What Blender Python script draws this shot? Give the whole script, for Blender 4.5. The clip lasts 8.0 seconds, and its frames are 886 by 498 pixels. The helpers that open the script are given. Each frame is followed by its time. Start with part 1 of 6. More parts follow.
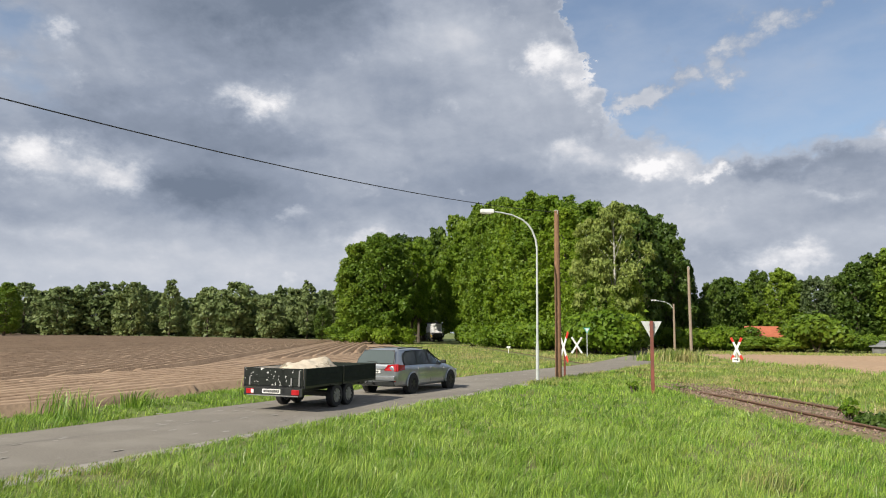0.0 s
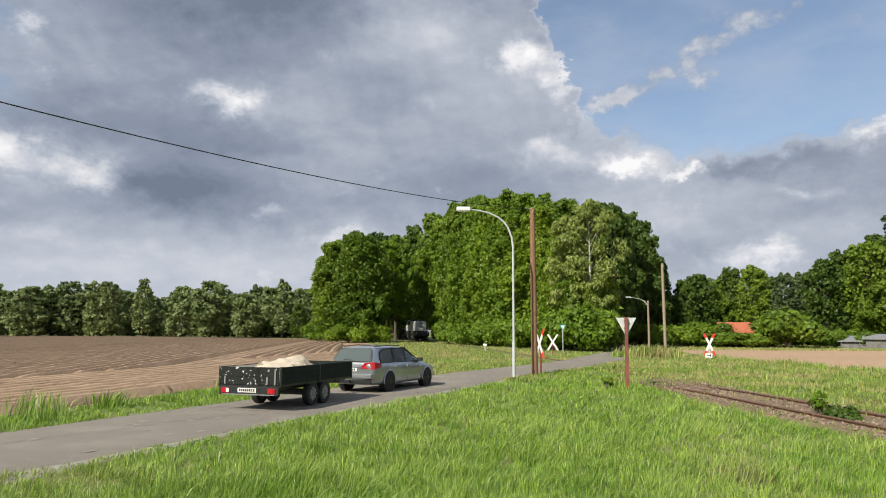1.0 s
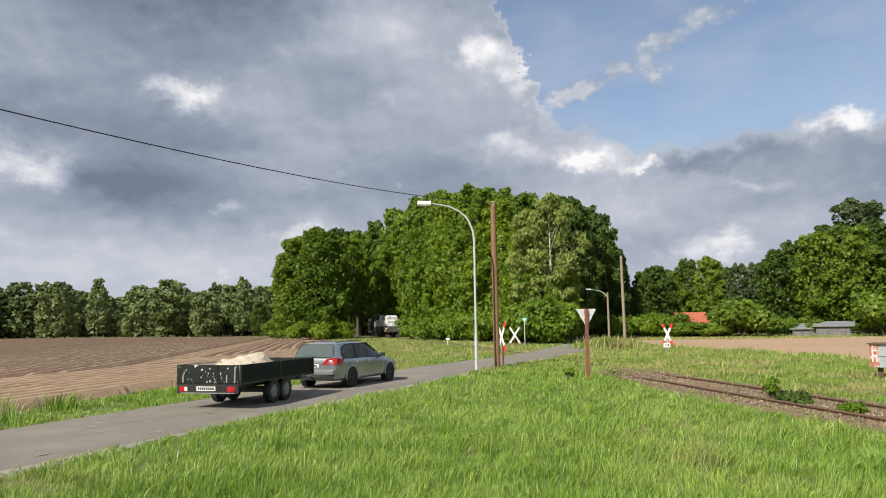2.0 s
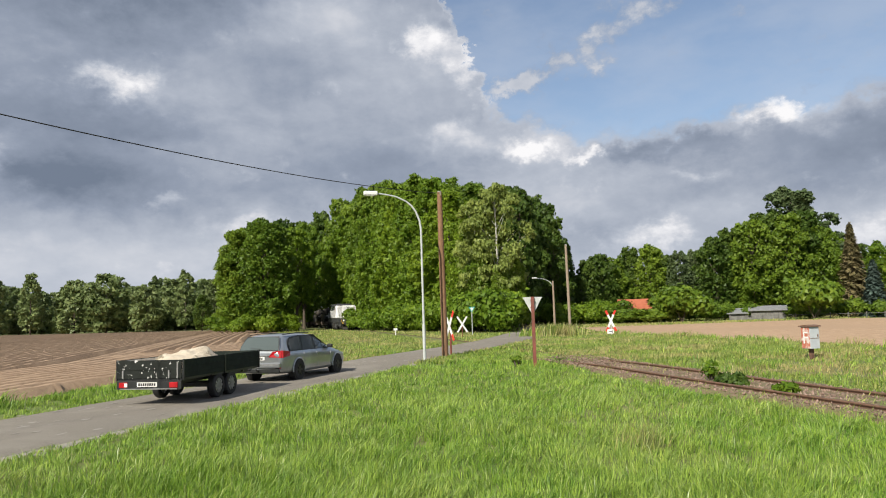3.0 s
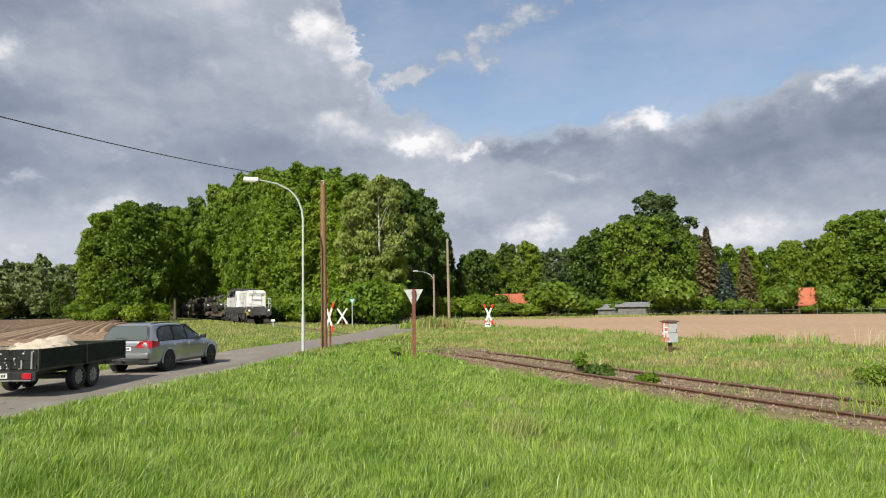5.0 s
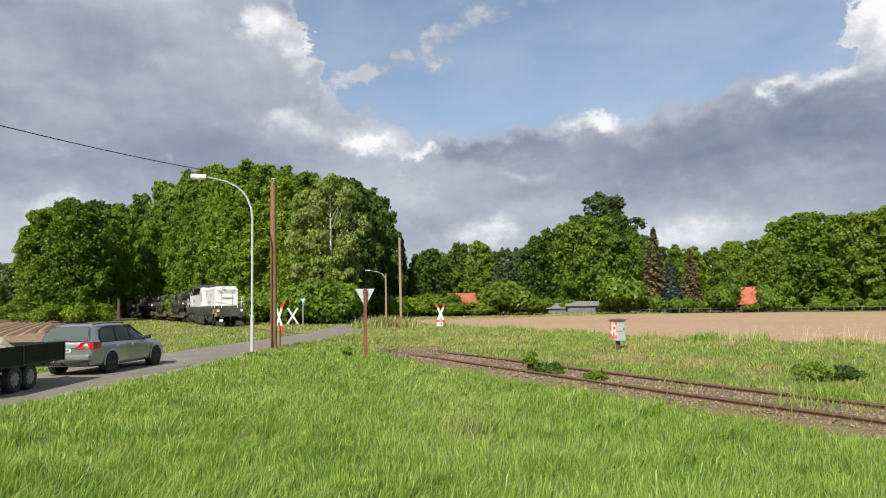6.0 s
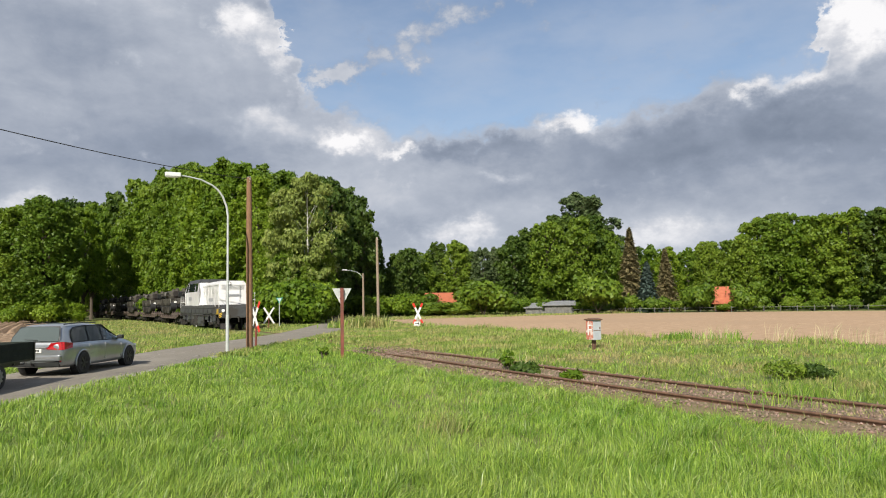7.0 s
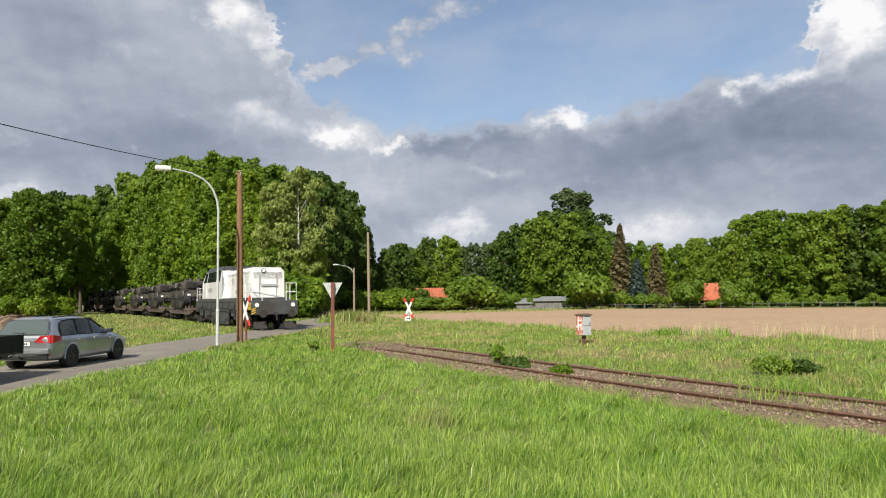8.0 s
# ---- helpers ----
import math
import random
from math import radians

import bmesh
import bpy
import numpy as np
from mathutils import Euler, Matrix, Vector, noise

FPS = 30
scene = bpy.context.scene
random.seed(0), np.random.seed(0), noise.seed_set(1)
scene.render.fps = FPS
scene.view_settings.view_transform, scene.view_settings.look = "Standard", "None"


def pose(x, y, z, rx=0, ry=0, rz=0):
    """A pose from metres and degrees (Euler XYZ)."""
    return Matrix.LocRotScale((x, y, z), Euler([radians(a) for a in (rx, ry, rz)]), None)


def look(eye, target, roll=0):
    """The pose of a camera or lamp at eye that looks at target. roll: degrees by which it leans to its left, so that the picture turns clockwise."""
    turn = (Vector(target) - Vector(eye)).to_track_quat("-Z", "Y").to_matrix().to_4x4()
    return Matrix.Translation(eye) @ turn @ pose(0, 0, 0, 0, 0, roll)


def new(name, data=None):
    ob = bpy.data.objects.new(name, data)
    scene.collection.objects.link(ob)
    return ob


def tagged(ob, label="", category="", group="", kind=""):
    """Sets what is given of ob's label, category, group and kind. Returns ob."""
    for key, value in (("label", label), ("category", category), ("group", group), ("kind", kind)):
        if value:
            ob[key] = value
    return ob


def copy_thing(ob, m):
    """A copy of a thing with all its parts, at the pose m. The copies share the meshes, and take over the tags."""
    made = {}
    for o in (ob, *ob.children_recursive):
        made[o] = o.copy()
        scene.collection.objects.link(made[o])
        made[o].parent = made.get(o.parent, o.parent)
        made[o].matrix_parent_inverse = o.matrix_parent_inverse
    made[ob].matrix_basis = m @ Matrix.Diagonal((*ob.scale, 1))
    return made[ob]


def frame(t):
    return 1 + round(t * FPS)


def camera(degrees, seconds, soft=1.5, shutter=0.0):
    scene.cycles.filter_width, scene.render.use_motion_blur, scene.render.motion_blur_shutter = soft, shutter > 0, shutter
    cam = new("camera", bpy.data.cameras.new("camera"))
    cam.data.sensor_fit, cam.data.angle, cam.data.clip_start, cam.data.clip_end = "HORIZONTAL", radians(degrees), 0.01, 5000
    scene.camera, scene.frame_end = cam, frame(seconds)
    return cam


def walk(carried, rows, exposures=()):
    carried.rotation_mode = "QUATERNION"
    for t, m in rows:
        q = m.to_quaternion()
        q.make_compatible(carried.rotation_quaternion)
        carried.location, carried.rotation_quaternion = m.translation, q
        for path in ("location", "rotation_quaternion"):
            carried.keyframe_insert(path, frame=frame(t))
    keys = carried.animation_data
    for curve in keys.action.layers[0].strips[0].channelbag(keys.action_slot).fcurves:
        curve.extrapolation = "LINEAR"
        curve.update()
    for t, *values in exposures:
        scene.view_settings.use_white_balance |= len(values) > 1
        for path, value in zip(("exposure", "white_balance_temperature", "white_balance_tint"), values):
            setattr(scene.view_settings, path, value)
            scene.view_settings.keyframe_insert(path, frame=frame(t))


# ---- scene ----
cam = camera(64.0, 8.0, soft=1.05)
EYE = 2.1
ROWS = [
    (0.0, 0.0, 0.0, 0.0, 0.0, 6.747, -0.605),
    (0.5, 0.005, -0.015, -0.011, -0.776, 6.684, -0.453),
    (1.0, 0.003, -0.017, -0.019, -1.869, 6.61, -0.22),
    (1.5, 0.018, -0.009, -0.036, -3.189, 6.471, 0.191),
    (3.0, 0.025, 0.047, -0.072, -9.067, 5.326, 1.801),
    (3.5, 0.025, 0.025, -0.07, -11.414, 4.91, 1.709),
    (4.0, -0.007, 0.043, -0.086, -13.853, 4.674, 1.404),
    (4.5, -0.015, 0.038, -0.092, -16.307, 4.55, 1.054),
    (6.0, 0.017, 0.055, -0.098, -22.535, 4.377, 1.043),
    (6.5, 0.03, 0.049, -0.095, -23.676, 4.331, 1.053),
    (7.0, 0.034, 0.05, -0.103, -24.34, 4.315, 1.055),
    (7.5, 0.028, 0.024, -0.11, -24.705, 4.172, 0.931),
    (8.0, 0.029, 0.027, -0.12, -25.074, 3.921, 0.819),
]
walk(cam, [(t, pose(x, y, EYE + z, 90 + pitch, roll, yaw)) for t, x, y, z, yaw, pitch, roll in ROWS])
scene.view_settings.exposure = 0.25

# ---- light ----
SUN_AZ, SUN_EL = -140.0, 38.0  # degrees; azimuth from +y towards +x


def make_world():
    w = bpy.data.worlds.new("sky")
    scene.world = w
    w.use_nodes = True
    nt = w.node_tree
    nt.nodes.clear()
    N, L = nt.nodes.new, nt.links.new

    def val(s, x):
        if isinstance(x, (int, float)):
            s.default_value = x
        else:
            L(x, s)

    def m(op, a, b=0.0, c=0.0):
        n = N("ShaderNodeMath")
        n.operation = op
        val(n.inputs[0], a), val(n.inputs[1], b), val(n.inputs[2], c)
        return n.outputs[0]

    def mix(f, a, b):
        n = N("ShaderNodeMix")
        n.data_type = "RGBA"
        val(n.inputs[0], f)
        for k, x in ((6, a), (7, b)):
            if isinstance(x, tuple):
                n.inputs[k].default_value = (*x, 1)
            else:
                L(x, n.inputs[k])
        return n.outputs[2]

    def smooth(x, lo, hi):
        n = N("ShaderNodeMapRange")
        n.interpolation_type = "SMOOTHSTEP"
        val(n.inputs[0], x), val(n.inputs[1], lo), val(n.inputs[2], hi)
        return n.outputs[0]

    tc = N("ShaderNodeTexCoord")
    sep = N("ShaderNodeSeparateXYZ")
    L(tc.outputs["Generated"], sep.inputs[0])
    az = m("MULTIPLY", m("ARCTAN2", sep.outputs[0], sep.outputs[1]), 57.2958)
    el = m("MULTIPLY", m("ARCSINE", sep.outputs[2]), 57.2958)

    def blob(a, e, sa, se, amp, slant=0.0):
        da = m("SUBTRACT", az_w, a)
        de = m("SUBTRACT", m("SUBTRACT", el_w, e), m("MULTIPLY", da, slant))
        q = m("ADD", m("POWER", m("ABSOLUTE", m("DIVIDE", da, sa)), 2.0), m("POWER", m("ABSOLUTE", m("DIVIDE", de, se)), 2.0))
        return m("MULTIPLY", m("EXPONENT", m("MULTIPLY", q, -1.0)), amp)

    def total(parts):
        s = parts[0]
        for p in parts[1:]:
            s = m("ADD", s, p)
        return s

    def fbm(du, dv, scale, detail, seed, stretch=1.7, rough=0.55, warp=0.0):
        c = N("ShaderNodeCombineXYZ")
        L(m("MULTIPLY", m("ADD", az, du), 0.1), c.inputs[0])
        L(m("MULTIPLY", m("ADD", el, dv), 0.1 * stretch), c.inputs[1])
        c.inputs[2].default_value = seed
        n = N("ShaderNodeTexNoise")
        n.noise_dimensions = "3D"
        n.inputs["Scale"].default_value, n.inputs["Detail"].default_value, n.inputs["Roughness"].default_value = scale, detail, rough
        n.inputs["Distortion"].default_value = warp
        L(c.outputs[0], n.inputs["Vector"])
        return n.outputs[0]

    # ragged outlines: the masses below are bent by small billows
    def wobble(scale, seed, amount, stretch=1.3, rough=0.6):
        return m("MULTIPLY", m("SUBTRACT", fbm(0, 0, scale, 7.0, seed, stretch=stretch, rough=rough), 0.5), amount)

    az_w = m("ADD", az, wobble(4.2, 15.3, 6.0))
    el_w = m("ADD", el, wobble(4.6, 27.9, 3.6))
    # the deck's upper edge, along the azimuth; above it the sky is blue
    edge_az = N("ShaderNodeMapRange")
    L(az_w, edge_az.inputs[0])
    edge_az.inputs[1].default_value, edge_az.inputs[2].default_value = EDGE[0][0], EDGE[-1][0]
    er = N("ShaderNodeValToRGB")
    er.color_ramp.interpolation = "EASE"
    span = EDGE[-1][0] - EDGE[0][0]
    for i, (a, e) in enumerate(EDGE):
        x = (a - EDGE[0][0]) / span
        k = er.color_ramp.elements[0] if i == 0 else er.color_ramp.elements[-1] if i == len(EDGE) - 1 else er.color_ramp.elements.new(x)
        k.position, k.color = x, (e / 60, e / 60, e / 60, 1)
    L(edge_az.outputs[0], er.inputs[0])
    above = m("SUBTRACT", m("MULTIPLY", er.outputs[0], 60.0), el_w)
    rag = wobble(2.2, 41.0, 3.2, 1.5)
    d0 = m("ADD", above, rag)
    cover = smooth(d0, -0.5, 1.1)
    # loose clouds before the blue, and thin places in the deck
    loose = total([blob(*b) for b in LOOSE])
    loose = smooth(m("ADD", loose, wobble(4.4, 63.0, 2.4)), 0.18, 0.95)
    cover = m("MAXIMUM", cover, loose)
    thin = m("MULTIPLY", total([blob(*b) for b in THIN]), smooth(fbm(0, 0, 2.4, 6.0, 77.0), 0.35, 0.65))
    cover = m("MULTIPLY", cover, m("SUBTRACT", 1.0, m("MINIMUM", thin, 1.0)))
    tone = m("ADD", total([blob(*b) for b in TONES]), 0.385)
    # sunlit heads with crisp, ragged outlines
    heads = smooth(m("ADD", total([blob(*b) for b in HEADS]), wobble(3.4, 91.0, 1.0, 1.5, 0.62)), 0.12, 1.15)
    tone = m("ADD", tone, m("MULTIPLY", heads, 0.54))
    # lit from above on the sun's side
    relief = m("SUBTRACT", fbm(0, 0, 1.5, 8.0, 3.1, stretch=1.6, rough=0.58, warp=0.2), fbm(0.5, 0.7, 1.5, 8.0, 3.1, stretch=1.6, rough=0.58, warp=0.2))
    tone = m("ADD", tone, m("MULTIPLY", relief, -0.42))
    tone = m("ADD", tone, wobble(0.8, 8.7, 0.62, 1.9, 0.5))
    tone = m("ADD", tone, wobble(2.8, 5.5, 0.16, 1.7, 0.6))
    rim = m("MULTIPLY", smooth(d0, -0.4, 0.5), m("SUBTRACT", 1.0, smooth(d0, 0.3, 2.6)))
    tone = m("ADD", tone, m("MULTIPLY", rim, 0.16))
    tone = m("ADD", tone, m("MULTIPLY", loose, 0.26))
    ramp = N("ShaderNodeValToRGB")
    r = ramp.color_ramp
    r.elements[0].position, r.elements[0].color = 0.0, (0.155, 0.19, 0.255, 1)
    r.elements[1].position, r.elements[1].color = 1.0, (0.86, 0.85, 0.86, 1)
    for p, c in ((0.3, (0.265, 0.305, 0.385)), (0.55, (0.42, 0.455, 0.525)), (0.78, (0.62, 0.63, 0.67))):
        e = r.elements.new(p)
        e.color = (*c, 1)
    L(tone, ramp.inputs[0])
    sky = N("ShaderNodeTexSky")
    sky.sky_type, sky.sun_disc = "NISHITA", False
    sky.sun_elevation, sky.sun_rotation = radians(SUN_EL), radians(SUN_AZ)
    sky.air_density, sky.dust_density, sky.ozone_density = 1.0, 0.6, 1.4
    scl = N("ShaderNodeVectorMath")
    scl.operation = "SCALE"
    L(sky.outputs[0], scl.inputs[0])
    scl.inputs["Scale"].default_value = 0.108
    # thin veil before the blue
    veil = m("MULTIPLY", smooth(fbm(0, 0, 1.1, 6.0, 33.0, stretch=2.2), 0.3, 0.75), 0.30)
    blue = mix(m("ADD", veil, 0.12), scl.outputs[0], (0.50, 0.54, 0.62))
    col = mix(cover, blue, ramp.outputs[0])
    # pale air low down
    haze = m("MULTIPLY", smooth(el, 9.0, 0.0), 0.45)
    col = mix(haze, col, (0.60, 0.63, 0.69))
    bg = N("ShaderNodeBackground")
    L(col, bg.inputs[0])
    bg.inputs[1].default_value = 0.95
    out = N("ShaderNodeOutputWorld")
    L(bg.outputs[0], out.inputs[0])


# the deck's upper edge: azimuth and elevation
EDGE = [(-60, 60), (4, 44), (9, 29), (11, 23.5), (12.3, 19.6), (14, 17.0), (16.5, 15.2), (22, 13.6), (28.5, 13.7), (33, 14.6), (35.5, 15.0), (37.5, 14.0), (42, 15.4), (46, 16.6),
        (50.5, 16.0), (53.0, 17.2), (54.2, 21.0), (57.5, 27), (66, 34), (100, 60)]
# azimuth, elevation, half widths, amount, slant
LOOSE = [(14.6, 17.8, 1.8, 0.9, 1.0, 0.1), (17.2, 18.3, 1.5, 0.8, 0.8, 0.2), (19.2, 20.0, 1.0, 1.1, 0.9, 0.0), (22.2, 20.4, 1.5, 1.2, 0.8, 0.0), (21.8, 18.7, 1.0, 0.6, 0.6, 0.0),
         (25.2, 22.2, 1.8, 1.5, 0.45, 0.2), (29.0, 22.8, 4.0, 1.3, 0.42, 0.1), (38.0, 20.2, 0.8, 0.5, 0.35, 0.5), (46.5, 21.2, 1.3, 0.4, 0.35, 0.2)]
THIN = [(-32.8, 20.5, 2.6, 2.8, 0.9, 0.0), (-31.0, 16.5, 2.5, 1.4, 0.5, 0.0)]
HEADS = [
    (-15.3, 17.9, 2.9, 1.2, 0.9, 0.0), (-30.8, 12.2, 2.7, 1.7, 0.85, 0.0), (-29.5, 20.6, 1.2, 0.8, 0.7, 0.0), (-25.0, 11.3, 3.0, 1.4, 0.85, 0.0), (-12.6, 9.2, 1.6, 0.8, 0.55, 0.2), (-6.0, 7.2, 3.5, 1.4, 0.5, 0.0),
    (8.0, 21.7, 2.0, 1.5, 0.9, 0.0), (11.3, 20.0, 1.6, 1.8, 0.75, 0.0), (10.3, 14.4, 2.6, 1.3, 0.55, 0.1), (16.3, 13.1, 3.0, 1.1, 0.95, 0.0), (20.8, 12.2, 1.5, 0.5, 0.9, 0.0), (26.5, 5.7, 3.4, 1.3, 0.8, 0.0),
    (29.5, 9.9, 2.0, 0.7, 0.55, -0.1), (35.3, 14.0, 2.6, 1.0, 0.9, 0.0), (48.0, 15.6, 1.6, 0.7, 0.75, 0.0), (51.5, 15.4, 3.4, 0.7, 0.5, 0.05), (56.4, 18.6, 3.0, 3.2, 1.0, 0.0), (41.5, 4.9, 6.5, 1.3, 0.6, 0.0),
]
TONES = [
    (-15.3, 17.6, 4.0, 1.8, 0.12, 0.0), (-28.0, 11.8, 6.0, 2.2, 0.12, 0.0), (-20.0, 4.8, 18, 2.6, 0.20, 0.0), (-28.8, 6.7, 3.0, 0.9, 0.15, 0.0), (-6.0, 7.0, 4.5, 1.8, 0.15, 0.0), (0.0, 23.4, 5.5, 2.4, 0.18, 0.0),
    (9.5, 21.0, 3.0, 2.2, 0.15, 0.0), (5.0, 17.0, 6.0, 2.5, 0.08, 0.0), (10.5, 14.2, 3.6, 1.8, 0.16, 0.1), (16.3, 13.1, 4.0, 1.4, 0.16, 0.0), (26.5, 5.7, 4.5, 1.8, 0.20, 0.0), (29.5, 9.9, 3.0, 1.0, 0.14, -0.1),
    (35.3, 14.0, 3.2, 1.3, 0.12, 0.0), (51.0, 15.2, 4.0, 0.9, 0.14, 0.05), (55.2, 18.4, 4.0, 3.6, 0.24, 0.0), (41.5, 5.0, 8.5, 1.6, 0.24, 0.0), (18.5, 9.3, 6.0, 1.6, 0.10, 0.0), (32.0, 7.5, 4.0, 1.2, 0.14, 0.0),
    (-15.5, 25.2, 9.5, 3.6, -0.50, 0.0), (-18.6, 10.7, 4.8, 1.8, -0.30, 0.0), (-27.5, 14.8, 4.0, 1.5, -0.20, 0.0), (-14.5, 14.6, 6.5, 1.6, -0.22, 0.0), (-22.0, 15.6, 6.0, 2.0, -0.16, 0.0),
    (24.0, 12.1, 2.6, 0.7, -0.24, 0.0), (29.3, 12.5, 3.2, 0.7, -0.20, 0.0), (43.5, 11.4, 6.5, 2.2, -0.22, 0.0), (51.5, 12.2, 5.5, 2.4, -0.24, 0.0), (21.0, 6.0, 2.2, 1.2, -0.14, 0.0), (3.0, 12.0, 8.0, 2.0, -0.08, 0.0),
    (29.0, 22.5, 5.0, 1.5, -0.10, 0.0),
]
make_world()
sun = new("sun", bpy.data.lights.new("sun", "SUN"))
sun.data.energy, sun.data.angle, sun.data.color = 5.0, radians(0.6), (1.0, 0.94, 0.83)
_a, _e = radians(SUN_AZ), radians(SUN_EL)
sun.matrix_world = look((0, 0, 60), (0 - math.sin(_a) * math.cos(_e), 0 - math.cos(_a) * math.cos(_e), 60 - math.sin(_e)))

# ---- materials ----
def mat(name, c1, c2, scale=6.0, rough=0.8, metal=0.0, bump=0.0, bscale=0.0, c3=None, broad=0.25, rand=0.0, islands=0.0,
        translucent=0.0, stretch=(1, 1, 1), spec=0.5, lo=0.35, hi=0.65, blo=0.45, bhi=0.62, coat=0.0):
    """Noise of two scales between colours c1, c2 and, broadly, c3; with bump and a chance shift of brightness per piece."""
    m = bpy.data.materials.new(name)
    m.use_nodes = True
    nt = m.node_tree
    N, L = nt.nodes.new, nt.links.new
    bsdf = nt.nodes["Principled BSDF"]
    tc = N("ShaderNodeTexCoord")
    mp = N("ShaderNodeMapping")
    mp.inputs["Scale"].default_value = stretch
    L(tc.outputs["Object"], mp.inputs[0])

    def noise_tex(s, d=6.0):
        n = N("ShaderNodeTexNoise")
        n.inputs["Scale"].default_value, n.inputs["Detail"].default_value, n.inputs["Roughness"].default_value = s, d, 0.6
        L(mp.outputs[0], n.inputs["Vector"])
        return n.outputs[0]

    def ranged(x, a, b, lo_=0.0, hi_=1.0):
        n = N("ShaderNodeMapRange")
        for k, v in ((1, a), (2, b), (3, lo_), (4, hi_)):
            n.inputs[k].default_value = v
        L(x, n.inputs[0])
        return n.outputs[0]

    def mixed(f, a, b, mode="MIX"):
        n = N("ShaderNodeMix")
        n.data_type, n.blend_type = "RGBA", mode
        if isinstance(f, float):
            n.inputs[0].default_value = f
        else:
            L(f, n.inputs[0])
        for k, v in ((6, a), (7, b)):
            if isinstance(v, tuple):
                n.inputs[k].default_value = (*v, 1)
            else:
                L(v, n.inputs[k])
        return n.outputs[2]

    fine = noise_tex(scale)
    col = mixed(ranged(fine, lo, hi), c1, c2)
    if c3:
        col = mixed(ranged(noise_tex(scale * broad, 4.0), blo, bhi), col, c3)
    for amount, node, socket in ((rand, "ShaderNodeObjectInfo", "Random"), (islands, "ShaderNodeNewGeometry", "Random Per Island")):
        if amount:
            n = N(node)
            v = ranged(n.outputs[socket], 0, 1, 1 - amount, 1 + amount)
            hsv = N("ShaderNodeHueSaturation")
            L(v, hsv.inputs["Value"])
            L(ranged(n.outputs[socket], 0, 1, 0.5 + amount * 0.05, 0.5 - amount * 0.05), hsv.inputs["Hue"])
            L(col, hsv.inputs["Color"])
            col = hsv.outputs[0]
    L(col, bsdf.inputs["Base Color"])
    bsdf.inputs["Roughness"].default_value = rough
    bsdf.inputs["Metallic"].default_value = metal
    bsdf.inputs["Specular IOR Level"].default_value = spec
    bsdf.inputs["Coat Weight"].default_value = coat
    if bump:
        b = N("ShaderNodeBump")
        b.inputs["Strength"].default_value, b.inputs["Distance"].default_value = 1.0, bump
        L(noise_tex(bscale or scale * 2), b.inputs["Height"])
        L(b.outputs[0], bsdf.inputs["Normal"])
    if translucent:
        t = N("ShaderNodeBsdfTranslucent")
        L(col, t.inputs[0])
        s = N("ShaderNodeMixShader")
        s.inputs[0].default_value = translucent
        L(bsdf.outputs[0], s.inputs[1]), L(t.outputs[0], s.inputs[2])
        L(s.outputs[0], nt.nodes["Material Output"].inputs[0])
    return m


def plain_glass(name, colour=(0.02, 0.03, 0.03), rough=0.05):
    m = bpy.data.materials.new(name)
    m.use_nodes = True
    b = m.node_tree.nodes["Principled BSDF"]
    b.inputs["Base Color"].default_value = (*colour, 1)
    b.inputs["Roughness"].default_value = rough
    b.inputs["IOR"].default_value = 1.5
    b.inputs["Coat Weight"].default_value = 0.6
    return m


M_TURF = mat("turf", (0.10, 0.145, 0.025), (0.17, 0.215, 0.045), 3.0, 0.95, bump=0.03, bscale=9, c3=(0.165, 0.165, 0.06), broad=0.08)
M_BLADE = mat("grass_blades", (0.13, 0.25, 0.026), (0.25, 0.39, 0.055), 1.6, 0.45, islands=0.45, translucent=0.28, c3=(0.27, 0.385, 0.07), broad=0.22, spec=0.35)
M_BLADE_DRY = mat("meadow_blades", (0.16, 0.245, 0.035), (0.29, 0.36, 0.08), 0.9, 0.6, islands=0.4, translucent=0.28, c3=(0.37, 0.33, 0.13), broad=0.25)
M_PALE = mat("pale_grass_blades", (0.30, 0.40, 0.11), (0.42, 0.50, 0.18), 2.0, 0.35, islands=0.3, translucent=0.3, spec=0.5)
M_STRAW = mat("dry_stalks", (0.50, 0.42, 0.22), (0.62, 0.55, 0.34), 4.0, 0.7, islands=0.2, translucent=0.2)
M_ASPHALT = mat("old_asphalt", (0.20, 0.178, 0.147), (0.265, 0.238, 0.198), 40.0, 0.95, spec=0.2, bump=0.006, bscale=120, c3=(0.295, 0.268, 0.224), broad=0.012, blo=0.5, bhi=0.72)
M_PATCH = mat("sand_on_road", (0.33, 0.30, 0.25), (0.29, 0.27, 0.235), 8.0, 0.95, bump=0.004)
M_DIRT = mat("dry_sand_and_grass", (0.36, 0.31, 0.17), (0.44, 0.37, 0.22), 4.0, 0.95, bump=0.02)
M_SOIL = mat("ridged_soil", (0.235, 0.152, 0.09), (0.365, 0.25, 0.155), 5.0, 0.95, bump=0.03, bscale=9.0, c3=(0.37, 0.255, 0.16), broad=0.06)
M_SAND = mat("bare_field_soil", (0.35, 0.225, 0.13), (0.50, 0.345, 0.215), 1.6, 0.95, bump=0.05, bscale=4.0, c3=(0.40, 0.27, 0.165), broad=0.05)
M_BALLAST = mat("weedy_ballast", (0.13, 0.085, 0.055), (0.27, 0.19, 0.125), 9.0, 0.95, bump=0.05, bscale=14, c3=(0.17, 0.16, 0.06), broad=0.12)
M_RUST = mat("rusty_rail", (0.11, 0.06, 0.038), (0.19, 0.105, 0.065), 8.0, 0.8, bump=0.003)
M_STONE = mat("ballast_stone", (0.17, 0.115, 0.08), (0.30, 0.22, 0.165), 3.0, 0.9, islands=0.4)
